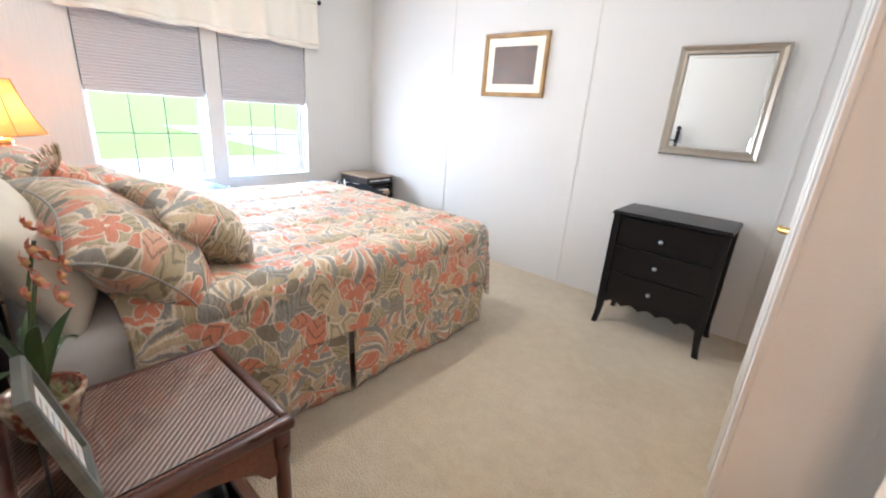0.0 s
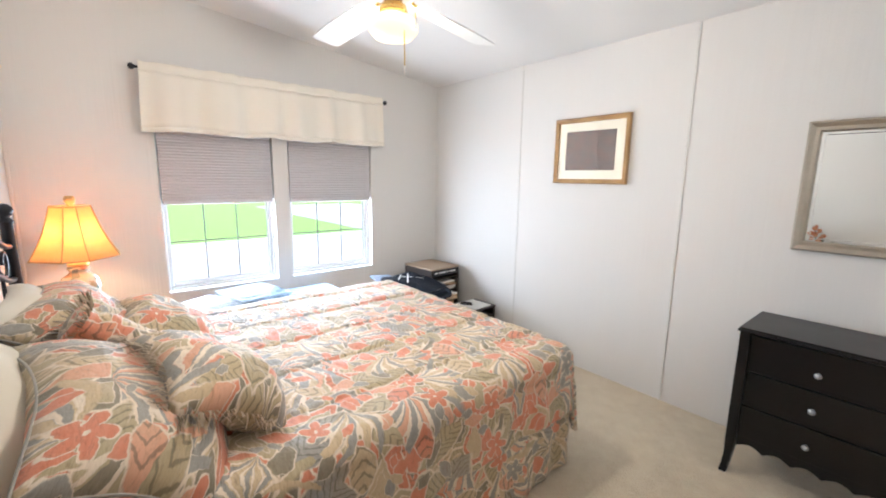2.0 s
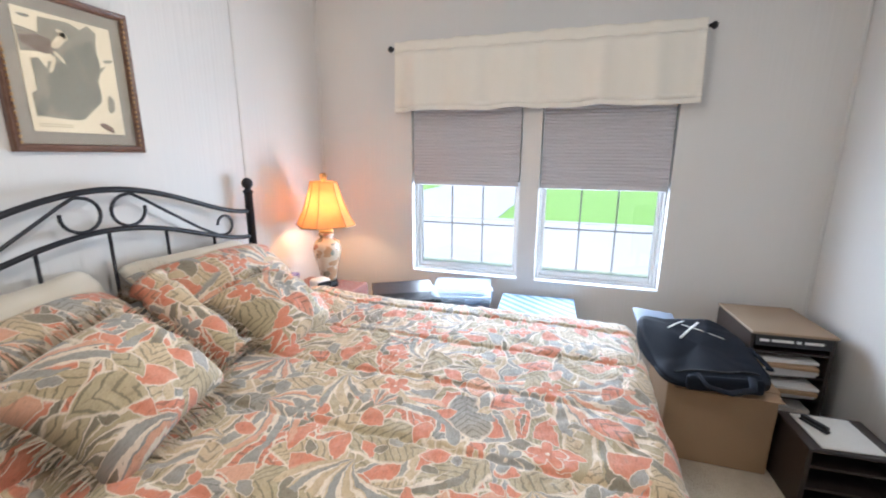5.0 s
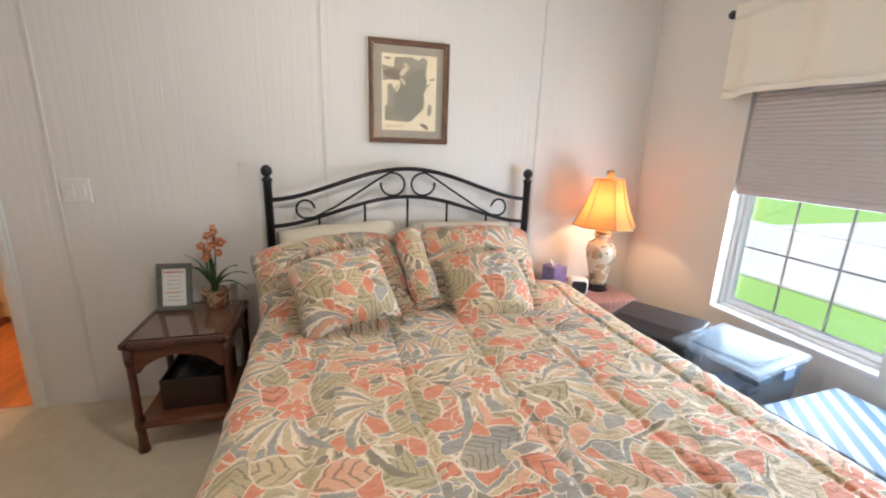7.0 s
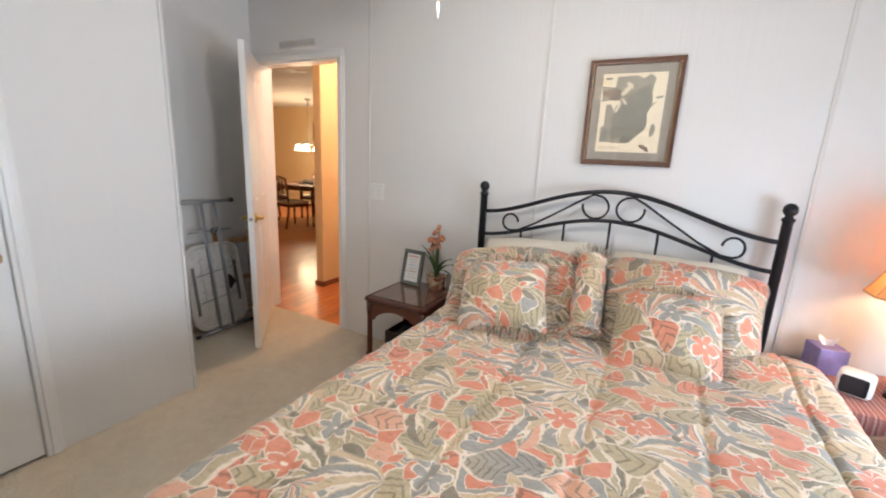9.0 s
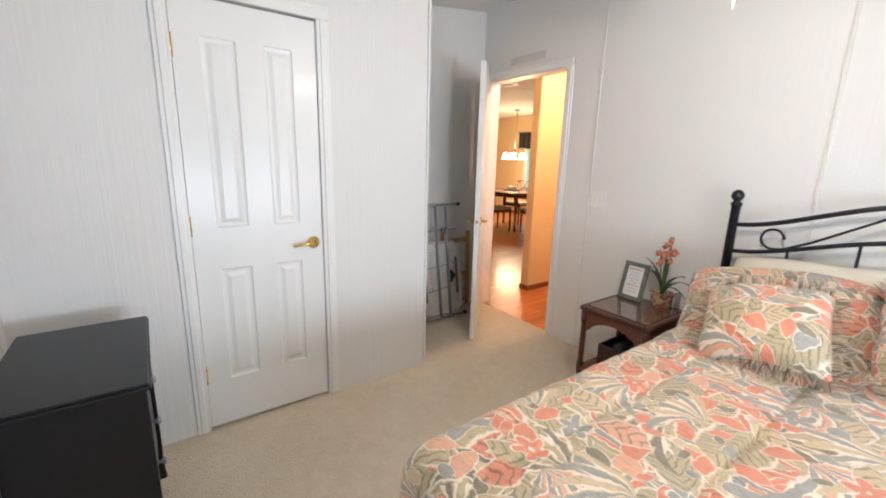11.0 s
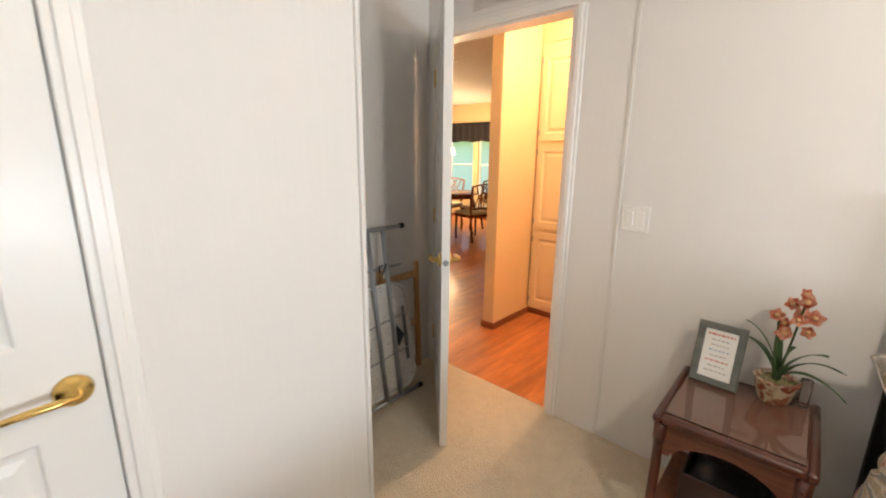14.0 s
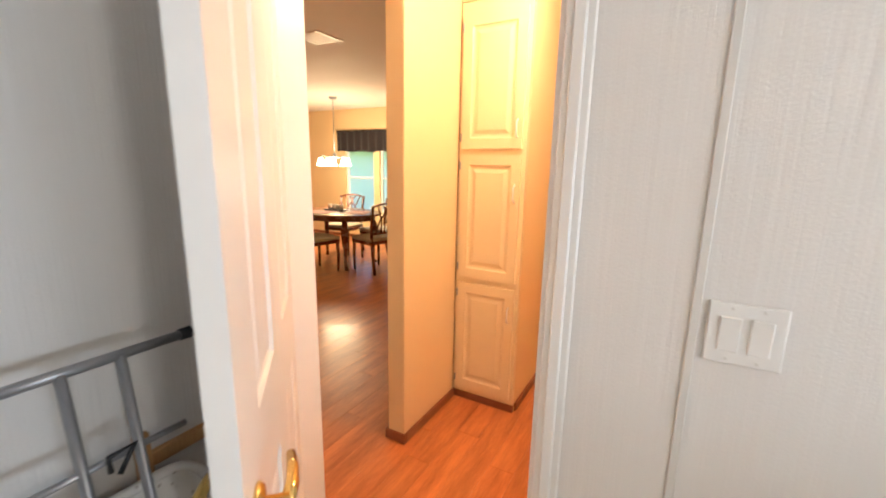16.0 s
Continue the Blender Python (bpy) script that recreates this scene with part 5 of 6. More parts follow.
def dresser():
    x0, x1, y0, y1, h = 0.222, 0.808, -2.956, -2.597, 0.735
    t = thing("dresser", pose((x0 + x1) / 2, (y0 + y1) / 2, 0), "small black three-drawer chest with curved legs", "dresser")
    w, d = (x1 - x0) / 2, (y1 - y0) / 2
    bm = bmesh.new()
    box(bm, -w - 0.006, w + 0.006, -d, d + 0.010, h - 0.010, h, 0.003, 2)
    box(bm, -w - 0.012, w + 0.012, -d, d + 0.016, h - 0.020, h - 0.009, 0.004, 2)
    part("top", bm, M["black_paint"], t, "black moulded top")
    bm = bmesh.new()
    box(bm, -w + 0.022, -w + 0.036, -d + 0.01, d - 0.022, 0.19, h - 0.02)
    box(bm, w - 0.036, w - 0.022, -d + 0.01, d - 0.022, 0.19, h - 0.02)
    box(bm, -w + 0.036, w - 0.036, -d + 0.01, -d + 0.018, 0.19, h - 0.02)
    box(bm, -w + 0.036, w - 0.036, -d + 0.018, d - 0.022, 0.19, 0.205)
    part("case", bm, M["black_paint"], t)
    for i, (z0, z1) in enumerate(((0.53, 0.705), (0.363, 0.524), (0.205, 0.357))):
        dr = part("drawer", boxm(-w + 0.038, w - 0.038, d - 0.030, d - 0.010, z0, z1, 0.003, 2), M["black_paint"], t, "black drawer front")
        zk = (0.605, 0.445, 0.28)[i]
        bm = lathe([(0.0, 0), (0.006, 0), (0.006, 0.014), (0.012, 0.019), (0.0135, 0.024), (0.010, 0.029), (0.0, 0.031)], 14)
        bmesh.ops.rotate(bm, verts=bm.verts[:], matrix=Matrix.Rotation(radians(-90), 3, "X"))
        bmesh.ops.translate(bm, verts=bm.verts[:], vec=(0.012, d - 0.010, zk))
        part("knob", bm, M["steel"], dr, "round pewter knob", True)
    for sx in (-1, 1):
        for sy in (-1, 1):
            px, py = sx * (w - 0.018), sy * (d - 0.018)
            secs = [(0.0, 0.016, 0.016), (0.02, 0.012, 0.015), (0.09, 0.004, 0.016), (0.17, 0.0, 0.021), (0.24, 0.0, 0.021), (h - 0.02, 0.0, 0.021)]
            bm = bmesh.new()
            rows = []
            for z, o, r in secs:
                cx, cy = px + sx * o, py + sy * o * 0.6
                rows.append([bm.verts.new((cx + a * r, cy + b * r, z)) for a, b in ((-1, -1), (1, -1), (1, 1), (-1, 1))])
            for a, b in zip(rows, rows[1:]):
                for k in range(4):
                    j = (k + 1) % 4
                    bm.faces.new((a[k], a[j], b[j], b[k]))
            bm.faces.new(rows[0][::-1])
            bm.faces.new(rows[-1])
            bmesh.ops.bevel(bm, geom=[e for e in bm.edges if abs(e.verts[0].co.z - e.verts[1].co.z) > 0.01], offset=0.004, segments=2, affect="EDGES")
            part("leg", bm, M["black_paint"], t, "slightly curved black leg")
    L = w - 0.04

    def scallop(a):
        return 0.150 + 0.022 * abs(math.cos(a * math.pi * 2.5))

    out = [(-L, 0.205)] + [(-L + 2 * L * k / 40, scallop(2 * k / 40 - 1)) for k in range(41)] + [(L, 0.205)]
    part("apron", prism(out, d - 0.026, d - 0.014), M["black_paint"], t, "scalloped black apron")
    for s in (-1, 1):
        ls = d - 0.04
        out = [(-ls, 0.20)] + [(-ls + 2 * ls * k / 20, 0.158 + 0.018 * abs(math.cos((2 * k / 20 - 1) * math.pi * 1.5))) for k in range(21)] + [(ls, 0.20)]
        part("apron", prism(out, s * (w - 0.028), s * (w - 0.018), axis="x"), M["black_paint"], t)


dresser()

# ---- pictures and mirror ----


def hang(name, x0, x1, z0, z1, face, out, w, depth, fmat, label, category):
    t = thing(name, pose((x0 + x1) / 2, face, z0), label, category)
    hw, h = (x1 - x0) / 2, z1 - z0
    fr = part("frame", ring_of(-hw, hw, 0, h, w, out * depth, 0.0, lip=out * depth * 0.25), fmat, t)
    return t, hw, h, fr


M["gold_frame"] = wood("gilt_wood", (0.26, 0.13, 0.045), (0.52, 0.32, 0.13), 0.35, (1, 1, 1), 9.0, 0.2)
M["brown_frame"] = wood("brown_carved_wood", (0.085, 0.035, 0.020), (0.20, 0.10, 0.060), 0.35, (1, 1, 1), 12.0, 0.2)
M["champagne"] = worn("champagne_metal_leaf", (0.46, 0.41, 0.34), 0.3, 0.2, 14, 90, 0.1, 0.75)

t, hw, h, fr = hang("framed_picture", 1.620, 2.178, 1.362, 1.813, MY + 0.004, 1, 0.032, 0.026, M["gold_frame"], "framed dark landscape with cream mat in a gilt frame", "picture")
part("mat", boxm(-hw + 0.028, hw - 0.028, 0.003, 0.008, 0.028, h - 0.028), worn("cream_mat", (0.74, 0.67, 0.54), 0.8, 0.04), t, "cream mat board")
n = Net("dark_landscape")
p = n.coord()
c = n.ramp(n.noise(n.mapped(p, (1, 1, 1.6)), 14, 6, 0.75), [(0.25, (0.055, 0.048, 0.046)), (0.45, (0.105, 0.080, 0.068)), (0.57, (0.175, 0.105, 0.078)), (0.70, (0.10, 0.092, 0.082))])
part("painting", boxm(-hw + 0.092, hw - 0.092, 0.0082, 0.0095, 0.092, h - 0.092), n.set(c, 0.5, 0.0), t, "dim brown landscape print")
part("glazing", boxm(-hw + 0.028, hw - 0.028, 0.012, 0.0135, 0.028, h - 0.028), M["glass"], t, "clear glass").visible_shadow = False

t, hw, h, fr = hang("framed_print", 1.833, 2.266, 1.385, 1.905, -0.003, -1, 0.027, 0.026, M["brown_frame"], "framed leaf print with taupe mat in a carved brown frame", "picture")
part("mat", boxm(-hw + 0.024, hw - 0.024, -0.007, -0.003, 0.024, h - 0.024), worn("taupe_mat", (0.24, 0.205, 0.16), 0.85, 0.06), t, "taupe mat board")
part("sheet", boxm(-0.148, 0.148, -0.0095, -0.0075, 0.068, 0.452), worn("aged_paper", (0.62, 0.52, 0.36), 0.8, 0.12, 9), t, "aged paper sheet")


def leafy(points, name, colour, y, label):
    bm = prism(points, y, y - 0.001)
    part(name, bm, worn(name + "_ink", colour, 0.8, 0.15, 20), t, label)


rnd = random.Random(12)
INK, INK2, PALE = (0.17, 0.155, 0.115), (0.24, 0.21, 0.155), (0.56, 0.46, 0.31)


def lobed(cx, cz, length, width, turn, lobes, cut):
    """A lobed leaf outline about its middle, its tip along the turn."""
    pts = []
    for k in range(80):
        a = 2 * math.pi * k / 80
        r = 1 - cut * abs(math.sin(lobes * a / 2)) ** 6
        u, v = length * math.cos(a) * r, width * math.sin(a) * r * (1 - 0.35 * math.cos(a))
        c, s_ = math.cos(turn), math.sin(turn)
        pts.append((min(max(cx + u * c - v * s_, -0.142), 0.142), min(max(cz + u * s_ + v * c, 0.074), 0.446)))
    return pts


MASS = [(-0.146, 0.395), (-0.085, 0.385), (-0.078, 0.435), (0.010, 0.440), (0.045, 0.425), (0.072, 0.445), (0.098, 0.425), (0.092, 0.395), (0.088, 0.340), (0.092, 0.305), (0.118, 0.318), (0.090, 0.286), (0.076, 0.262),
        (0.080, 0.232), (0.062, 0.222), (0.084, 0.212), (0.078, 0.182), (0.050, 0.155), (0.020, 0.128), (-0.030, 0.112), (-0.132, 0.118), (-0.134, 0.190), (-0.118, 0.200), (-0.118, 0.300), (-0.098, 0.306), (-0.078, 0.272),
        (-0.070, 0.300), (-0.050, 0.300), (-0.060, 0.330), (-0.142, 0.318)]
leafy(MASS, "leaf_mass", INK2, -0.0100, "grey-brown printed leaf mass")
leafy(lobed(0.012, 0.255, 0.150, 0.078, 1.15, 7, 0.16), "leaf_shape", INK, -0.0109, "large dark lobed leaf")
leafy(lobed(-0.095, 0.352, 0.052, 0.026, 3.0, 3, 0.10), "leaf_shape", (0.15, 0.105, 0.075), -0.0109, "dark brown leaf shape")
for cx, cz, sx, sz, a0, col in ((-0.028, 0.372, 0.034, 0.015, 0.9, PALE), (-0.015, 0.395, 0.020, 0.010, 2.4, PALE), (0.028, 0.300, 0.004, 0.09, 0.3, INK2), (-0.060, 0.290, 0.030, 0.007, 1.2, PALE), (-0.035, 0.318, 0.022, 0.006, 2.3, PALE), (0.112, 0.178, 0.030, 0.014, 1.5, INK2), (0.085, 0.092, 0.026, 0.012, 2.6, (0.20, 0.12, 0.08)), (-0.110, 0.150, 0.034, 0.018, 1.2, INK), (0.124, 0.335, 0.016, 0.007, 0.2, INK2), (-0.118, 0.428, 0.016, 0.006, 0.0, INK)):
    pts = []
    for k in range(28):
        a = 2 * math.pi * k / 28
        u, v = sx * math.cos(a) * (1 + 0.15 * math.sin(3 * a)), sz * math.sin(a) * (1 + 0.2 * math.cos(2 * a))
        pts.append((cx + u * math.cos(a0) - v * math.sin(a0), cz + u * math.sin(a0) + v * math.cos(a0)))
    leafy(pts, "leaf_shape", col, -0.0121, "")
for k in range(2):
    leafy([(-0.13, 0.084 + 0.008 * k), (-0.03, 0.084 + 0.008 * k), (-0.03, 0.087 + 0.008 * k), (-0.13, 0.087 + 0.008 * k)], "caption_bar", (0.36, 0.29, 0.19), -0.0099, "")
part("glazing", boxm(-hw + 0.024, hw - 0.024, -0.0155, -0.014, 0.024, h - 0.024), M["glass"], t, "clear glass").visible_shadow = False
for side in (-1, 1):
    for k in range(26):
        part("bead", lathe([(0.0, -0.006), (0.0045, -0.004), (0.0045, 0.004), (0.0, 0.006)], 6, None, (side * (hw - 0.021), -0.0225, 0.03 + k * 0.0185)), M["gold_frame"], fr)

t, hw, h, fr = hang("wall_mirror", 0.237, 0.752, 1.062, 1.672, MY + 0.003, 1, 0.050, 0.036, M["champagne"], "wall mirror in a broad champagne-silver frame", "mirror")
part("mirror_glass", boxm(-hw + 0.045, hw - 0.045, 0.005, 0.010, 0.045, h - 0.045), M["mirror"], t, "bevelled mirror glass")
bm = ring_of(-hw + 0.046, hw - 0.046, 0.046, h - 0.046, 0.018, 0.0035, 0.0102)
part("mirror_bevel", bm, M["mirror"], t, "bevelled mirror edge")

# ---- switch and vent ----
sw = thing("light_switch", pose(0.465, -0.0005, 1.122), "white double rocker light switch", "light switch")
part("plate", boxm(-0.058, 0.058, -0.007, 0.0, -0.057, 0.057, 0.003, 2), M["white_plastic"], sw)
for x in (-0.023, 0.023):
    part("rocker", boxm(x - 0.0165, x + 0.0165, -0.011, -0.0068, -0.033, 0.033, 0.002, 1, m=pose(0, 0, 0, 3, 0, 0)), M["white_plastic"], sw)
    for z in (-0.047, 0.047):
        part("screw", lathe([(0.0, -0.0005), (0.003, -0.0005), (0.003, 0.0008), (0.0, 0.001)], 8), M["seam"], sw).matrix_basis = pose(x, -0.0075, z, 90, 0, 0)
vent = thing("wall_vent", pose(-0.285, -0.001, 2.125), "narrow beige vent grille over the door", "vent")
part("frame", ring_of(-0.185, 0.185, 0, 0.055, 0.010, -0.006, 0.0), M["seam"], vent)
for k in range(5):
    part("slat", boxm(-0.175, 0.175, -0.005, -0.001, 0.012 + k * 0.007, 0.016 + k * 0.007), M["seam"], vent)
stop = thing("wall_bumper", pose(AX, -0.735, 0.90, 0, 90, 0), "round yellowed plastic door bumper on the wall", "door bumper")
part("disc", lathe([(0.0, 0), (0.035, 0), (0.034, 0.006), (0.02, 0.010), (0.0, 0.009)], 20), worn("aged_plastic", (0.62, 0.55, 0.42), 0.4, 0.06), stop, "", True)

# ---- ceiling fan ----
FX, FYY = 1.72, -1.305
fz = ceil_z(FYY)
fan = thing("ceiling_fan", pose(FX, FYY, 0.0), "white ceiling fan with a lit globe light and pull chains", "ceiling fan")
M["white_enamel"] = worn("white_enamel", (0.80, 0.78, 0.74), 0.3, 0.05, 8, 60, 0.03)
part("canopy", lathe([(0.0, fz - 0.07), (0.02, fz - 0.07), (0.06, fz - 0.03), (0.068, fz + 0.06), (0.0, fz + 0.06)], 24), M["white_enamel"], fan, "", True)
part("down_rod", tube([(0, 0, fz - 0.06), (0, 0, 2.20)], 0.011, 10), M["white_enamel"], fan, "", True)
part("motor", lathe([(0.0, 2.045), (0.06, 2.045), (0.095, 2.06), (0.115, 2.09), (0.115, 2.14), (0.10, 2.17), (0.05, 2.195), (0.02, 2.21), (0.0, 2.21)], 32), M["white_enamel"], fan, "white motor housing", True)
part("light_neck", lathe([(0.0, 1.99), (0.045, 1.99), (0.055, 2.0), (0.05, 2.02), (0.035, 2.03), (0.035, 2.046), (0.0, 2.046)], 24), M["brass"], fan, "brass light fitter", True)
M["globe"] = glow("lit_globe_glass", (1.0, 0.70, 0.36), 0.75)
globe = part("globe", lathe([(0.0, 1.895), (0.035, 1.897), (0.072, 1.908), (0.093, 1.932), (0.093, 1.955), (0.078, 1.976), (0.046, 1.99), (0.0, 1.99)], 28), M["globe"], fan, "lit frosted globe", True)
globe.visible_shadow = False
for k in range(5):
    a = 69 + 72 * k
    bm = bmesh.new()
    out = [(0.14, -0.035), (0.20, -0.052), (0.48, -0.066), (0.65, -0.066), (0.69, -0.060), (0.70, -0.045), (0.70, 0.045), (0.69, 0.060), (0.65, 0.066), (0.48, 0.066), (0.20, 0.052), (0.14, 0.035)]
    prism(out, -0.003, 0.003, bm, "z")
    bmesh.ops.transform(bm, matrix=pose(0, 0, 2.062, 0, 0, a) @ pose(0, 0, 0, 11, 0, 0), verts=bm.verts[:])
    bl = part("blade", bm, M["white_enamel"], fan, "white fan blade")
    bm = tube([(0.09, 0, 2.075), (0.13, 0, 2.062), (0.19, 0, 2.070)], 0.010, 8, flat=0.5)
    bmesh.ops.transform(bm, matrix=pose(0, 0, 0, 0, 0, a), verts=bm.verts[:])
    part("blade_iron", bm, M["brass"], bl, "brass blade arm", True)
for dx, dy, zb in ((-0.075, 0.002, 1.775), (-0.085, -0.04, 1.945)):
    ch = part("pull_chain", tube([(dx, dy, 1.995), (dx * 1.05, dy, zb + 0.02)], 0.0024, 6), M["brass"], fan, "thin pull chain")
    part("chain_knob", lathe([(0.0, zb - 0.02), (0.0035, zb - 0.018), (0.0045, zb), (0.003, zb + 0.018), (0.0, zb + 0.02)], 8, None, (dx * 1.05, dy, 0)), M["white_enamel"], ch, "", True)

# ---- things under the window ----
M["card"] = worn("brown_cardboard", (0.40, 0.26, 0.15), 0.8, 0.12, 7, 120, 0.2)
M["paper"] = worn("stacked_paper", (0.72, 0.70, 0.66), 0.8, 0.12, 20, 90, 0.1, stretch=(1, 1, 30))

crate = thing("cardboard_box", pose(3.135, -0.815, 0, 0, 0, 29), "brown cardboard box on the carpet under a black case", "box")
part("carton", boxm(-0.17, 0.17, -0.18, 0.18, 0.0, 0.42, 0.004, 1), M["card"], crate)
part("tape", boxm(-0.025, 0.025, -0.1805, 0.1805, 0.4205, 0.4215), worn("packing_tape", (0.50, 0.38, 0.22), 0.25, 0.1), crate, "packing tape strip")
case = thing("black_case", pose(3.135, -0.815, 0.4225, 0, 0, 29), "flat black storage case with ribs along its lid, closed", "case")
M["soft_black"] = worn("soft_black_vinyl", (0.020, 0.022, 0.030), 0.38, 0.3, 9, 120, 0.15)
part("body", boxm(-0.185, 0.185, -0.185, 0.185, 0.0, 0.135, 0.010, 3), M["soft_black"], case)
part("lid", boxm(-0.19, 0.19, -0.19, 0.19, 0.136, 0.164, 0.010, 3), M["soft_black"], case, "black lid")
for k in range(8):
    part("rib", boxm(-0.175 + k * 0.016, -0.169 + k * 0.016, -0.165, 0.165, 0.1635, 0.1662, 0.001, 1), M["soft_black"], case)
tote = thing("plastic_tote", pose(3.265, -1.14, 0.0, 0, 0, 12) @ Matrix.Diagonal((1.2, 0.92, 1.0, 1.0)), "clear plastic storage tote with a frosted lid", "storage tote")
n = Net("frosted_plastic")
plastic = n.set(n.mix(n.noise(n.coord(), 9), (0.28, 0.37, 0.48), (0.40, 0.50, 0.60)), 0.25, 0.0)
clear = n.node("ShaderNodeBsdfTransparent")
clear.inputs[0].default_value = (0.86, 0.92, 0.97, 1)
both = n.node("ShaderNodeMixShader")
n.put(both.inputs[0], n.m("MULTIPLY_ADD", n.noise(n.coord(), 6, 4), 0.5, 0.38))
n.t.links.new(n.bsdf.outputs[0], both.inputs[1])
n.t.links.new(clear.outputs[0], both.inputs[2])
n.t.links.new(both.outputs[0], n.out.inputs["Surface"])
bm = bmesh.new()
rows = []
for z, k in ((0.30, 0.90), (0.31, 0.92), (0.555, 1.0), (0.56, 1.04), (0.575, 1.04)):
    pts = []
    for cx, cy, a0 in ((1, -1, -90), (1, 1, 0), (-1, 1, 90), (-1, -1, 180)):
        for q in range(5):
            a = radians(a0 + q * 22.5)
            pts.append((k * (cx * 0.125 + 0.03 * math.cos(a)), k * (cy * 0.15 + 0.03 * math.sin(a)), z))
    rows.append([bm.verts.new(p) for p in pts])
for a, b in zip(rows, rows[1:]):
    for i in range(len(a)):
        j = (i + 1) % len(a)
        bm.faces.new((a[i], a[j], b[j], b[i]))
bm.faces.new(rows[0][::-1])
bmesh.ops.solidify(bm, geom=bm.faces[:], thickness=0.002)
part("tub", bm, plastic, tote, "clear plastic tub", True)
part("lid", boxm(-0.168, 0.168, -0.192, 0.192, 0.575, 0.598, 0.010, 3), plastic, tote, "frosted lid", True)
part("lid_panel", boxm(-0.125, 0.125, -0.145, 0.145, 0.598, 0.606, 0.006, 2), plastic, tote, "", True)
for s in (-1, 1):
    part("latch", boxm(-0.035, 0.035, s * 0.196 - 0.006, s * 0.196 + 0.006, 0.545, 0.592, 0.005, 2), worn("blue_plastic", (0.22, 0.32, 0.50), 0.35, 0.1), tote, "blue snap latch")
bm = bmesh.new()
rnd = random.Random(21)
for k in range(7):
    box(bm, *(lambda x, y, w, d, z, h: (x - w, x + w, y - d, y + d, z, z + h))(rnd.uniform(-0.06, 0.06), rnd.uniform(-0.08, 0.08), 0.045, 0.055, 0.306 + 0.028 * k, 0.026), 0.006, 1)
part("dark_bundle", bm, worn("dark_cloth_bundle", (0.22, 0.25, 0.31), 0.9, 0.4, 20), tote, "dark folded things inside")
box_under = thing("cardboard_box", pose(3.265, -1.14, 0, 0, 0, 12), "low brown cardboard box under a plastic tote", "box")
part("carton", boxm(-0.14, 0.14, -0.165, 0.165, 0.0, 0.298, 0.004, 1), M["card"], box_under)

gift = thing("striped_box", pose(3.335, -1.585, 0, 0, 0, 3), "large box wrapped in blue and white diagonal stripes", "box")
M["blue_stripe"] = stripes("blue_stripe_paper", [(0.36, 0.45, 0.54), (0.06, 0.15, 0.27)], 17, (0, 0, 42), 0.5)
M["tan_stripe"] = stripes("tan_stripe_paper", [(0.52, 0.42, 0.35), (0.10, 0.20, 0.36)], 8, (0, 0, 90), 0.6)
part("carton", boxm(-0.205, 0.205, -0.215, 0.215, 0.0, 0.43, 0.004, 1), M["tan_stripe"], gift, "tan and blue striped sides")
part("lid", boxm(-0.215, 0.215, -0.225, 0.225, 0.43, 0.495, 0.005, 2), M["blue_stripe"], gift, "blue and white striped lid")

card2 = thing("cardboard_box", pose(3.06, -2.43, 0), "large brown cardboard box beside the bed foot", "box")
part("carton", boxm(-0.20, 0.20, -0.215, 0.215, 0.0, 0.40, 0.004, 1), M["card"], card2)
part("flap", boxm(-0.20, 0.20, -0.213, -0.004, 0.4005, 0.404), M["card"], card2, "folded flap")
part("flap", boxm(-0.20, 0.20, 0.0, 0.213, 0.4005, 0.404), M["card"], card2, "folded flap")
part("flap", boxm(-0.275, -0.202, -0.20, 0.20, 0.395, 0.399, m=Matrix.Identity(4)), M["card"], card2, "open side flap")

bag = thing("duffel_bag", pose(3.02, -2.36, 0.405, 0, 0, 8), "black duffel bag slumped on a cardboard box", "bag")
M["nylon"] = worn("black_nylon", (0.006, 0.009, 0.017), 0.70, 0.35, 7, 260, 0.2, Specular_IOR_Level=0.22)


def bag_at(u, v):
    a, b = 2 * math.pi * u, math.pi * (v - 0.5)
    cx, cy = math.cos(b) * math.cos(a), math.cos(b) * math.sin(a)
    sq = lambda q, e: math.copysign(abs(q) ** e, q)
    x, y, z = 0.25 * sq(cx, 0.42), 0.23 * sq(cy, 0.42), 0.062 + 0.062 * sq(math.sin(b), 0.28)
    w = noise.noise(Vector((x * 5, y * 5, z * 4 + 3)))
    fold = noise.noise(Vector((x * 3 + y * 9, y * 4, 8.0))) * 0.012
    if z > 0.05:
        z += (w * 0.020 + fold * 1.6 + 0.006 * noise.noise(Vector((x * 22, y * 14, 1.0)))) * (z / 0.124) + 0.055 * x / 0.25 * (z / 0.124) - 0.012
    return (x * (1 + 0.05 * w), y * (1 + 0.06 * w), max(0.0, z))


def bag_top(x, y):
    """Height of the bag's upper skin near x, y."""
    w = noise.noise(Vector((x * 5, y * 5, 3.5)))
    return 0.114 + w * 0.020 + noise.noise(Vector((x * 3 + y * 9, y * 4, 8.0))) * 0.019 + 0.055 * x / 0.25


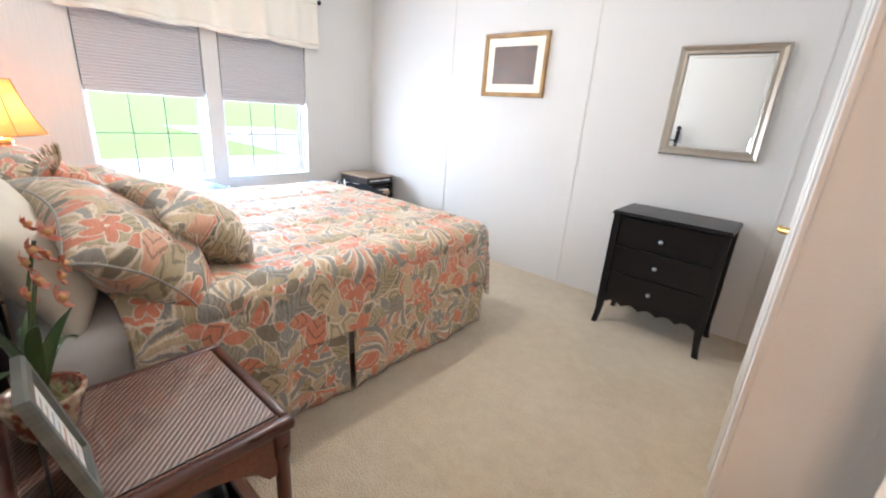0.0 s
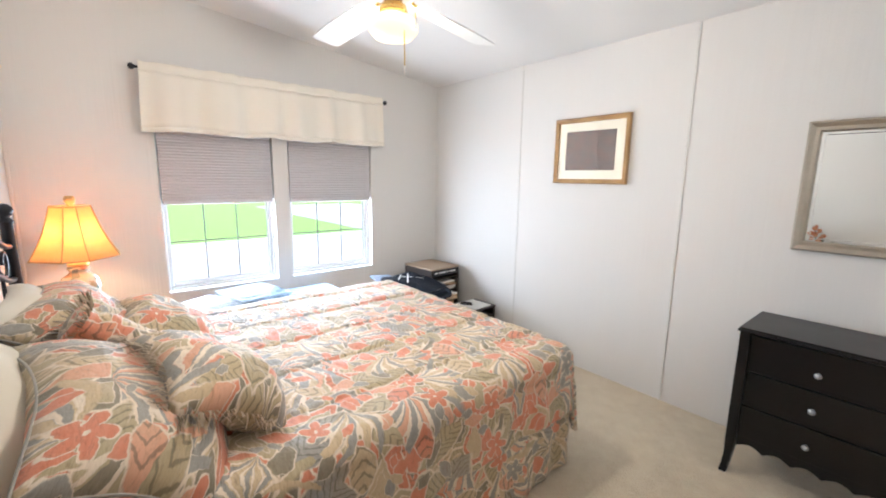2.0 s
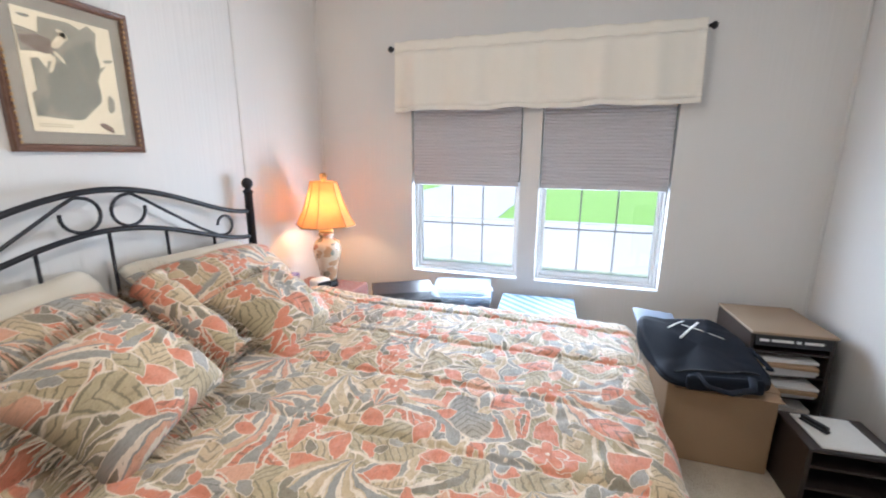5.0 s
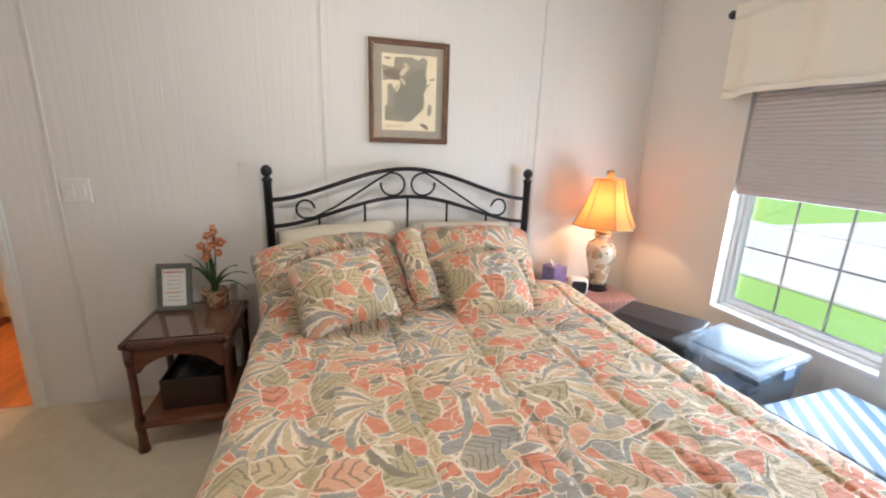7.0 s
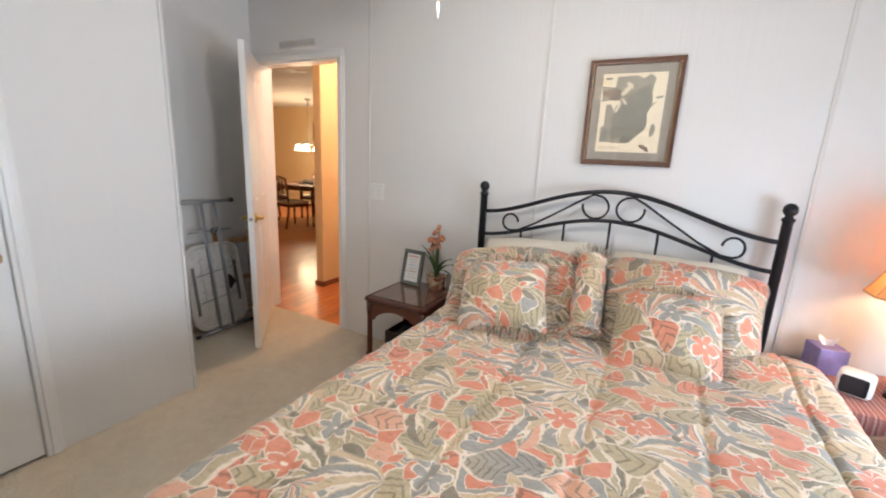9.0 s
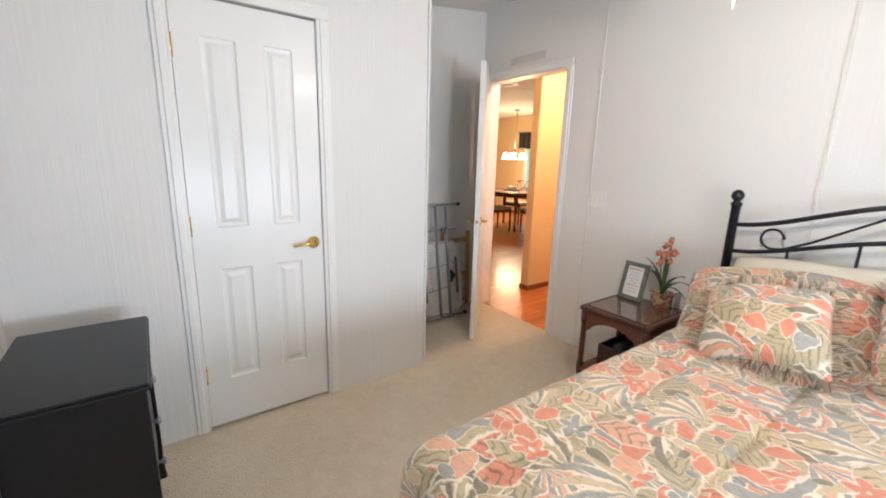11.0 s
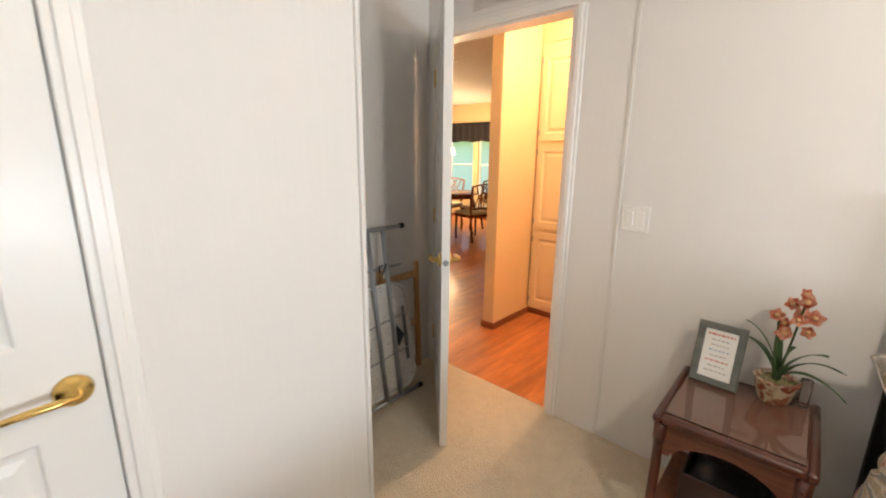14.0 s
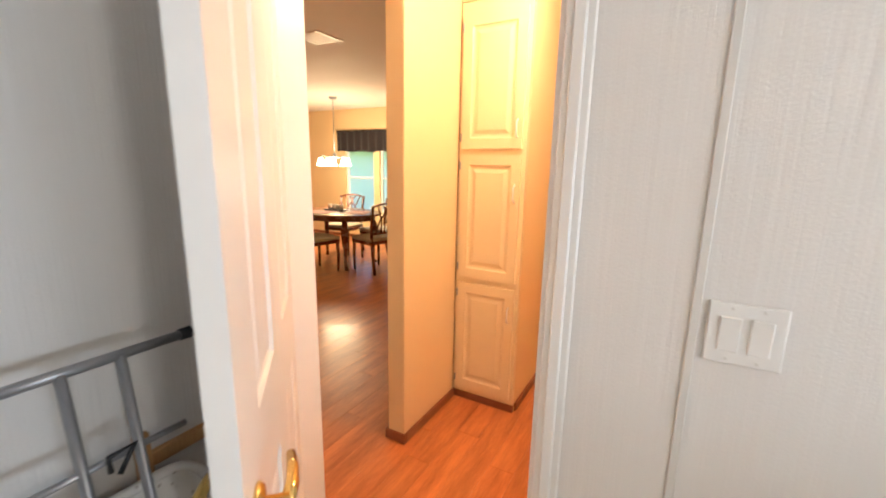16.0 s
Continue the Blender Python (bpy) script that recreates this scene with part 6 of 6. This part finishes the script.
part("body", sheet(72, 36, bag_at), M["nylon"], bag, "", True)
part("zip", tube([(-0.19 + 0.02 * math.sin(k), -0.17 + 0.034 * k, bag_top(-0.19, -0.17 + 0.034 * k) + 0.002) for k in range(11)], 0.004, 6), M["black"], bag, "black zip")
part("pocket", boxm(-0.262, -0.232, -0.16, 0.14, 0.012, 0.078, 0.014, 3), M["nylon"], bag, "padded side pocket", True)
for pts in ([(-0.245, -0.11, 0.085), (-0.30, -0.09, 0.06), (-0.315, 0.0, 0.045), (-0.30, 0.08, 0.06), (-0.245, 0.10, 0.085)], [(0.02, -0.225, 0.10), (-0.02, -0.26, 0.07), (-0.10, -0.26, 0.06), (-0.15, -0.225, 0.08)]):
    part("strap", tube(pts, 0.016, 8, flat=0.35), M["nylon"], bag, "webbing grab handle", True)
logo = M["white_plastic"]
for a, b in (((0.05, -0.13), (0.16, 0.02)), ((0.17, -0.06), (0.03, 0.07)), ((0.19, 0.0), (0.11, 0.10))):
    p, q = Vector((a[0], a[1], bag_top(*a) + 0.003)), Vector((b[0], b[1], bag_top(*b) + 0.003))
    bm = tube([p, (p + q) / 2 + Vector((0, 0, 0.004)), q], 0.006, 6, flat=0.3)
    part("emblem_stroke", bm, logo, bag, "pale printed stroke", True)
folder = thing("grey_folder", pose(3.25, -2.17, 0.50, 6, -14, 4), "grey-blue stiff folder lying against the bag", "folder")
part("cover", boxm(-0.13, 0.13, -0.16, 0.05, 0.0, 0.012, 0.004, 2), worn("grey_blue_vinyl", (0.26, 0.31, 0.40), 0.35, 0.1), folder)

M["dark_shelf"] = worn("dark_laminate", (0.035, 0.025, 0.022), 0.4, 0.3, 12, 90, 0.1)
M["tan_top"] = worn("tan_board", (0.34, 0.25, 0.17), 0.55, 0.12, 10, 100, 0.1)


def organizer(m, w, d, h, shelves, top, label, seed):
    t = thing("paper_organizer", m, label, "organizer", "paper organizers in the corner")
    r = random.Random(seed)
    for s in (-1, 1):
        part("side_panel", boxm(s * w / 2 - 0.008, s * w / 2 + 0.008, -d / 2, d / 2, 0, h - 0.014), M["dark_shelf"], t)
    part("back_panel", boxm(-w / 2 + 0.008, w / 2 - 0.008, d / 2 - 0.008, d / 2, 0, h - 0.014), M["dark_shelf"], t)
    part("top", boxm(-w / 2 - 0.012, w / 2 + 0.012, -d / 2 - 0.012, d / 2 + 0.006, h - 0.014, h, 0.003, 1), top, t, "tan board top")
    zs = [h * (k + 0.0) / shelves + 0.006 for k in range(shelves)]
    for z in zs:
        part("shelf", boxm(-w / 2 + 0.008, w / 2 - 0.008, -d / 2 + 0.004, d / 2 - 0.008, z, z + 0.010), M["dark_shelf"], t)
    return t, zs


t1, zs = organizer(pose(3.33, -2.765, 0.0, 0, 0, -86), 0.33, 0.38, 0.575, 5, M["tan_top"], "dark paper organizer with a tan top, stuffed with papers", 5)
fascia = part("fascia", boxm(-0.157, 0.157, -0.199, -0.1915, 0.505, 0.5605, 0.002, 1), M["black"], t1, "black band with pale lettering")
for x0, x1 in ((-0.14, -0.10), (-0.09, 0.0), (0.012, 0.03), (0.045, 0.12)):
    part("letter_bar", boxm(x0, x1, -0.2008, -0.1992, 0.528, 0.541), M["white_plastic"], fascia)
rnd = random.Random(31)
for z in zs[:-1]:
    h0 = z + 0.0105
    for k in range(4):
        th = rnd.uniform(0.012, 0.023)
        st = thing("paper_stack", pose(3.26 + rnd.uniform(-0.035, 0.03), -2.765 + rnd.uniform(-0.01, 0.01), h0, 0, 0, rnd.uniform(0, 8)), "stack of loose papers on an organizer shelf", "papers", "papers in the corner")
        part("paper_block", boxm(-0.15, 0.13, -0.125, 0.125, 0, th, 0.002, 1), (M["paper"], M["paper"], M["card"], M["paper"])[k], st)
        h0 += th + 0.0006
t2, zs = organizer(pose(2.80, -2.82, 0.0, 0, 0, -88), 0.28, 0.24, 0.295, 3, M["dark_shelf"], "low black paper organizer with papers on top", 6)
st = thing("paper_stack", pose(2.795, -2.815, 0.2955, 0, 0, 4), "loose white papers on a low black organizer", "papers", "papers in the corner")
part("paper_block", boxm(-0.11, 0.11, -0.105, 0.105, 0, 0.006, 0.001, 1), M["paper"], st)
pen = thing("black_stapler", pose(2.82, -2.755, 0.302, 0, 0, 30), "small black stapler on the papers", "stapler")
part("arm", boxm(-0.05, 0.05, -0.010, 0.010, 0.012, 0.026, 0.004, 2), M["black"], pen)
part("base", boxm(-0.055, 0.055, -0.012, 0.012, 0.0, 0.009, 0.003, 1), M["black"], pen)

# ---- alcove: folded ironing board and wooden frame ----
ib = thing("ironing_board", pose(-0.545, -0.535, 0.012, -8.5, 0, 90), "small folded ironing board with grey steel legs, leaning", "ironing board")
n = Net("board_cover")
p = n.coord()
vv = n.node("ShaderNodeTexVoronoi")
n.put(vv.inputs["Vector"], p)
vv.inputs["Scale"].default_value = 45
spots = n.m("LESS_THAN", vv.outputs["Distance"], 0.20)
c = n.mix(spots, n.mix(n.noise(p, 12, 3), (0.56, 0.54, 0.50), (0.72, 0.70, 0.66)), (0.42, 0.38, 0.34))
n.bump(n.noise(p, 30, 3), 0.3, 0.01)
cover = n.set(c, 0.85, 0.0)


def round_rect(w, z0, z1, r, k=8):
    out = []
    for cx, cz, a0 in ((w - r, z0 + r, -90), (w - r, z1 - r, 0), (-w + r, z1 - r, 90), (-w + r, z0 + r, 180)):
        out += [(cx + r * math.cos(radians(a0 + 90 * q / k)), cz + r * math.sin(radians(a0 + 90 * q / k))) for q in range(k + 1)]
    return out


board = part("board", prism(round_rect(0.205, 0.045, 0.665, 0.10), 0.030, 0.058), cover, ib, "padded board with a speckled white cover")
rim = round_rect(0.205, 0.045, 0.665, 0.10)
part("cover_hem", tube([(x, 0.030, z) for x, z in rim + rim[:1]], 0.013, 8), cover, board, "gathered cover hem", True)
rnd = random.Random(6)
for s in (-1, 1):
    for k in range(7):
        z = 0.28 + k * 0.045
        part("cover_scallop", lathe([(0.0, -0.004), (0.022, -0.003), (0.026, 0.0), (0.020, 0.004), (0.0, 0.005)], 12), cover, board, "", True).matrix_basis = pose(s * 0.105 + 0.02 + rnd.uniform(-0.006, 0.006), 0.027, z, 90, 0, 0)
    part("side_slot", boxm(s * 0.165 - 0.010, s * 0.165 + 0.010, 0.0225, 0.0295, 0.16 if s < 0 else 0.20, 0.52), worn("grey_mesh", (0.16, 0.16, 0.16), 0.7, 0.2), board, "grey mesh strip")
for s in (-1, 1):
    part("leg", tube([(0.012 + s * 0.052, 0.004, 0.02), (0.012 + s * 0.052, 0.004, 0.985)], 0.0165, 10, flat=0.6), M["steel"], ib, "grey steel tube leg", True)
for z, w, r in ((0.985, 0.205, 0.0115), (0.770, 0.165, 0.0075), (0.02, 0.215, 0.0105)):
    bar = part("cross_bar", tube([(-w, 0.004, z), (w, 0.004, z)], r, 10), M["steel"], ib, "grey steel cross bar", True)
    for s in (-1, 1) if r > 0.008 else ():
        part("end_cap", lathe([(0.0, -0.016), (r + 0.003, -0.015), (r + 0.004, 0.012), (0.0, 0.016)], 12), M["black"], bar, "black rubber cap", True).matrix_basis = pose(s * w, 0.004, z, 0, 90, 0)
for z in (0.27, 0.47):
    part("brace", tube([(-0.15, 0.012, z - 0.02), (0.16, 0.012, z + 0.01)], 0.004, 6), M["steel"], ib, "", True)
part("catch", tube([(0.0, -0.012, 0.75), (0.0, -0.016, 0.785), (0.05, -0.016, 0.79), (0.012, -0.018, 0.74)], 0.006, 6), M["black"], ib, "black release catch", True)
part("warning_tag", prism([(0.10, 0.30), (0.145, 0.36), (0.10, 0.425), (0.055, 0.36)], 0.0145, 0.017), M["black"], ib, "black diamond tag")

wf = thing("wooden_frame", pose(-0.765, -0.27, 0.0, -2, 0, 90), "folded pine frame standing against the alcove wall", "wooden frame")
for x0, x1, z0, z1, y in ((0.13, 0.165, 0.0, 0.72, 0.0), (-0.165, -0.13, 0.0, 0.72, 0.0), (-0.13, 0.13, 0.62, 0.66, 0.0), (-0.13, 0.13, 0.30, 0.335, 0.0), (-0.13, 0.13, 0.04, 0.075, 0.0)):
    upright = z1 > 0.7
    part("post" if upright else "rail", boxm(x0, x1, y - 0.010, y + 0.010, z0, z1, 0.003, 1), M["pine"], wf)

# ---- hall cabinet ----
cab = thing("hall_cabinet", pose(0, 1.228, 0), "tall cream built-in cabinet with three panelled doors", "cabinet")
M["cab"] = worn("cream_cabinet_paint", (0.78, 0.64, 0.40), 0.35, 0.06, 6, 80, 0.06)
CX0, CX1 = PX + 0.001, -0.353
bm = bmesh.new()
box(bm, CX0, CX0 + 0.028, 0.0, 0.03, 0.05, 2.235)
box(bm, CX1 - 0.028, CX1, 0.0, 0.03, 0.05, 2.235)
for z0, z1 in ((0.05, 0.09), (0.74, 0.785), (1.465, 1.505), (2.165, 2.235)):
    box(bm, CX0 + 0.028, CX1 - 0.028, 0.0, 0.03, z0, z1)
part("face_frame", bm, M["cab"], cab)
part("kick", boxm(CX0, CX1, 0.004, 0.03, 0.0, 0.05), M["base_trim"], cab, "brown kick strip")
for z0, z1, zk in ((0.085, 0.745, 0.60), (0.78, 1.47, 1.27), (1.50, 2.17, 1.60)):
    w = CX1 - CX0 - 0.044
    dr = part("door", panel_leaf(w, z1 - z0, 0.018, [(0.05, w - 0.05, 0.055, z1 - z0 - 0.055)]), M["cab"], cab, "raised-panel door")
    dr.matrix_basis = pose(CX0 + 0.022, -0.0095, z0)
    part("handle", tube([(w - 0.025, -0.012, zk - z0 - 0.045), (w - 0.025, -0.032, zk - z0 - 0.03), (w - 0.025, -0.032, zk - z0 + 0.03), (w - 0.025, -0.012, zk - z0 + 0.045)], 0.005, 8), M["white_plastic"], dr, "small white pull", True)
    for zz in (0.06, z1 - z0 - 0.06):
        part("hinge", boxm(-0.006, 0.004, -0.013, -0.0092, zz - 0.022, zz + 0.022, 0.001, 1), M["steel"], dr, "dark hinge")


def base(x0, x1, y0, y1):
    struct("baseboard", boxm(x0, x1, y0, y1, 0.0, 0.055, 0.004, 1), M["base_trim"], "narrow brown wood baseboard")


base(PX - 0.113, PX + 0.013, 0.682, 0.695)
base(PX, PX + 0.013, 0.695, 1.226)
base(PX - 0.113, PX - 0.10, 0.695, 4.0)
base(-0.352, -0.339, 1.26, 3.4)
base(-0.339, 0.95, 3.387, 3.4)
base(0.937, 0.95, 0.12, 3.387)
base(-7.2, 0.95, FY - 0.013, FY)

# ---- dining room ----
DTX, DTY = -3.88, 3.50
dt = thing("dining_table", pose(DTX, DTY, 0), "oval mahogany dining table with curved legs", "table")
top = [(0.74 * math.cos(a), 0.50 * math.sin(a)) for a in [2 * math.pi * k / 48 for k in range(48)]]
part("tabletop", prism(top, 0.725, 0.75, axis="z"), M["table_wood"], dt)
part("apron", prism([(x * 0.88, y * 0.86) for x, y in top], 0.655, 0.725, axis="z"), M["table_wood"], dt)
for sx in (-1, 1):
    for sy in (-1, 1):
        px, py = sx * 0.44, sy * 0.28
        pts = [(px, py, 0.66), (px + sx * 0.035, py + sy * 0.03, 0.55), (px + sx * 0.02, py + sy * 0.015, 0.30), (px + sx * 0.0, py, 0.10), (px + sx * 0.03, py + sy * 0.02, 0.02), (px + sx * 0.04, py + sy * 0.03, 0.0)]
        part("leg", tube(pts, 0.030, 8, taper=[1.3, 1.25, 0.8, 0.6, 0.8, 0.9]), M["table_wood"], dt, "curved leg", True)
M["seat_cloth"] = cloth("pale_seat_cloth", (0.50, 0.46, 0.36), 0.1, 300)


def dining_chair(m):
    t = thing("dining_chair", m, "dark mahogany dining chair with a pale padded seat", "chair", "chairs round the dining table")
    part("seat", boxm(-0.23, 0.23, -0.21, 0.21, 0.43, 0.475, 0.018, 3), M["seat_cloth"], t, "pale padded seat", True)
    part("seat_frame", boxm(-0.225, 0.225, -0.205, 0.205, 0.385, 0.43, 0.004, 1), M["table_wood"], t)
    for s in (-1, 1):
        part("front_leg", tube([(s * 0.20, -0.185, 0.40), (s * 0.205, -0.19, 0.2), (s * 0.20, -0.185, 0.0)], 0.021, 8, taper=[1.1, 0.85, 0.7]), M["table_wood"], t, "", True)
        part("back_leg", tube([(s * 0.195, 0.26, 0.0), (s * 0.19, 0.215, 0.22), (s * 0.19, 0.19, 0.42), (s * 0.205, 0.215, 0.65), (s * 0.215, 0.265, 0.90)], 0.020, 8), M["table_wood"], t, "", True)
    part("crest_rail", tube([(-0.22, 0.265, 0.885), (-0.1, 0.275, 0.915), (0, 0.278, 0.92), (0.1, 0.275, 0.915), (0.22, 0.265, 0.885)], 0.026, 8, flat=0.5), M["table_wood"], t, "", True)
    part("back_rail", tube([(-0.195, 0.205, 0.53), (0.195, 0.205, 0.53)], 0.014, 6), M["table_wood"], t, "", True)
    for k, (a, b) in enumerate(((-0.14, 0.05), (-0.05, -0.14), (0.05, 0.14), (0.14, -0.05), (0, 0))):
        part("splat", tube([(a, 0.207, 0.53), ((a + b) / 2 + (0.04 if a > b else -0.04 if a < b else 0), 0.232, 0.70), (b, 0.268, 0.895)], 0.010, 6), M["table_wood"], t, "curved back splat", True)
    return t


ch = dining_chair(pose(-3.13, 3.46, 0, 0, 0, -105))
copy_thing(ch, pose(-3.50, 4.02, 0, 0, 0, -25))
copy_thing(ch, pose(-3.72, 2.98, 0, 0, 0, 172))
copy_thing(ch, pose(-4.75, 3.45, 0, 0, 0, 92))
copy_thing(ch, pose(-4.25, 4.08, 0, 0, 0, 8))

mats = thing("place_mat", pose(DTX + 0.42, DTY + 0.02, 0.7505, 0, 0, 20), "rose woven place mat on the dining table", "place mat", "mats on the dining table")
part("weave", boxm(-0.16, 0.16, -0.2, 0.2, 0, 0.004, 0.001, 1), M["rose_stripe"], mats)
copy_thing(mats, pose(DTX - 0.05, DTY - 0.26, 0.7505, 0, 0, 95))
tray = thing("candle_tray", pose(DTX - 0.05, DTY + 0.08, 0.7505), "dark tray with white candles", "tray")
part("dish", boxm(-0.17, 0.17, -0.07, 0.07, 0, 0.016, 0.005, 2), M["black"], tray)
for k in range(4):
    part("candle", lathe([(0.0, 0.016), (0.026, 0.016), (0.026, 0.085), (0.0, 0.083)], 14, None, (-0.11 + 0.073 * k, 0, 0)), M["white_plastic"], tray, "white candle", True)

cl = thing("chandelier", pose(-4.45, 4.13, 0), "lit chandelier with frosted glass shades over the dining table", "chandelier")
part("canopy", lathe([(0.0, 2.385), (0.05, 2.39), (0.065, 2.42), (0.0, 2.42)], 20), M["steel"], cl, "", True)
part("stem", tube([(0, 0, 2.39), (0, 0, 1.58)], 0.007, 8), M["steel"], cl, "", True)
part("hub", lathe([(0.0, 1.47), (0.02, 1.48), (0.04, 1.53), (0.02, 1.58), (0.0, 1.59)], 16), M["steel"], cl, "", True)
M["lit_shade"] = glow("lit_frosted_shade", (1.0, 0.82, 0.55), 5.0)
for k in range(5):
    a = 2 * math.pi * k / 5 + 0.3
    ca, sa = math.cos(a), math.sin(a)
    arm = part("arm", tube([(0.02 * ca, 0.02 * sa, 1.53), (0.10 * ca, 0.10 * sa, 1.50), (0.19 * ca, 0.19 * sa, 1.54), (0.21 * ca, 0.21 * sa, 1.51)], 0.007, 8), M["steel"], cl, "", True)
    sh = part("glass_shade", lathe([(0.0, 1.505), (0.03, 1.50), (0.045, 1.47), (0.058, 1.41), (0.075, 1.375), (0.070, 1.376), (0.05, 1.41), (0.0, 1.49)], 18, None, (0.21 * ca, 0.21 * sa, 0)), M["lit_shade"], arm, "lit frosted bell shade", True)
    sh.visible_shadow = False

cv = thing("ceiling_vent", pose(-2.38, 1.81, 2.42), "square grey ceiling vent grille", "vent")
for s in (-1, 1):
    part("frame", boxm(s * 0.14 - 0.012, s * 0.14 + 0.012, -0.152, 0.152, -0.008, 0.0), M["seam"], cv)
for k in range(8):
    part("slat", boxm(-0.128, 0.128, -0.13 + k * 0.035, -0.108 + k * 0.035, -0.008, -0.001), M["seam"], cv)

win2 = thing("window_2", pose(0, FY, 0), "white dining room window, bright with daylight", "window", kind="structure")
for x0, x1 in ((FX0, -4.60), (-4.47, FX1)):
    bm = bmesh.new()
    for a, b, c, d in ((x0, x0 + 0.04, 0.52, 1.95), (x1 - 0.04, x1, 0.52, 1.95), (x0 + 0.04, x1 - 0.04, 0.52, 0.56), (x0 + 0.04, x1 - 0.04, 1.91, 1.95), (x0 + 0.04, x1 - 0.04, 1.14, 1.175)):
        box(bm, a, b, 0.04, 0.09, c, d, 0.004, 1)
    part("window_frame", bm, M["vinyl"], win2, "white vinyl frame")
    part("pane", boxm(x0 + 0.03, x1 - 0.03, 0.06, 0.064, 0.55, 1.92), M["glass"], win2, "clear window glass").visible_shadow = False
M["black_cloth"] = cloth("black_valance_cloth", (0.016, 0.012, 0.018), 0.3, 300)
v2 = thing("dark_valance", pose(-4.49, FY - 0.05, 2.03), "black gathered valance over the dining window", "valance")
part("gathered_cloth", sheet(90, 6, lambda u, v: (-0.95 + 1.9 * u, 0.015 * math.sin(u * 70) * (0.4 + 0.6 * v), -0.385 * v + 0.012 * math.sin(u * 25) * v), thick=0.003), M["black_cloth"], v2, "", True)
part("rod", tube([(-0.97, 0, -0.012), (0.97, 0, -0.012)], 0.010, 8), M["iron"], v2, "", True)

# fixture added out of view; the dome is assumed for the inferred hall lamp
hl = thing("hall_ceiling_light", pose(0.30, 0.78, 2.42), "assumed round frosted hall ceiling light, lit, out of view", "ceiling light")
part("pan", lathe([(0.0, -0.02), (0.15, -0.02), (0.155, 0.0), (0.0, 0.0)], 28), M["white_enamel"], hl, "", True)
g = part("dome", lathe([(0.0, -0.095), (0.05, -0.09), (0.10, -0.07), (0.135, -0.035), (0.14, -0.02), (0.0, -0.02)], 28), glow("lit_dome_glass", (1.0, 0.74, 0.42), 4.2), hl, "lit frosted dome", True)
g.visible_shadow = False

# made-up house across the garden: its pale siding stands for the overexposed window view
nh = thing("neighbour_house", pose(-6.0, 12.5, GZ), "made-up pale house standing in for the dining window's bright view", "house")
M["siding"] = worn("pale_siding", (0.78, 0.82, 0.86), 0.6, 0.05, 2, 40, 0.05)
bm = bmesh.new()
for k in range(18):
    box(bm, -7, 7, 0.0, 0.03 + 0.0, 0.15 * k, 0.15 * k + 0.148)
wall_n = part("wall", bm, M["siding"], nh)
part("roof", prism([(-0.5, 2.6), (2.5, 3.6), (2.5, 3.8), (-0.6, 2.75)], -7.4, 7.4, axis="x"), worn("roof_shingle", (0.20, 0.19, 0.18), 0.9, 0.3, 8), nh)
for x in (-3.0, 1.5):
    part("window", boxm(x - 0.5, x + 0.5, -0.02, 0.0, 0.95, 2.0), M["vinyl"], nh)

# ---- laminate boards ----
BW, BL = 0.125, 1.20
rnd = random.Random(17)
shapes = {}
floor_ob = bpy.data.objects["hall_floor"]


def plank_mesh(w, l):
    key = (round(w, 3), round(l, 3))
    if key not in shapes:
        bm = boxm(0.0003, w - 0.0003, 0.0003, l - 0.0003, -0.010, 0.0, 0.0007, 1)
        me = bpy.data.meshes.new("plank")
        bm.to_mesh(me)
        bm.free()
        me.materials.append(M["laminate"])
        shapes[key] = me
    return shapes[key]


count, rest = 0, bmesh.new()
x = 0.95
while x > -7.1:
    x -= BW
    y = 0.032 - rnd.uniform(0.0, BL)
    while y < FY:
        a, b = max(y, 0.032), min(y + BL, FY)
        y += BL
        if b - a < 0.02:
            continue
        near = x > -2.4 and a < 4.6
        if near and count < 295:
            ob = new("plank", plank_mesh(BW, b - a))
            ob.matrix_world = pose(x, a, 0.0)
            ob.parent = floor_ob
            count += 1
        else:
            box(rest, x + 0.0006, x + BW - 0.0006, a + 0.0006, b - 0.0006, -0.010, 0.0)
far = part("far_planks", rest, M["laminate"], floor_ob)
far["kind"] = "stuff"
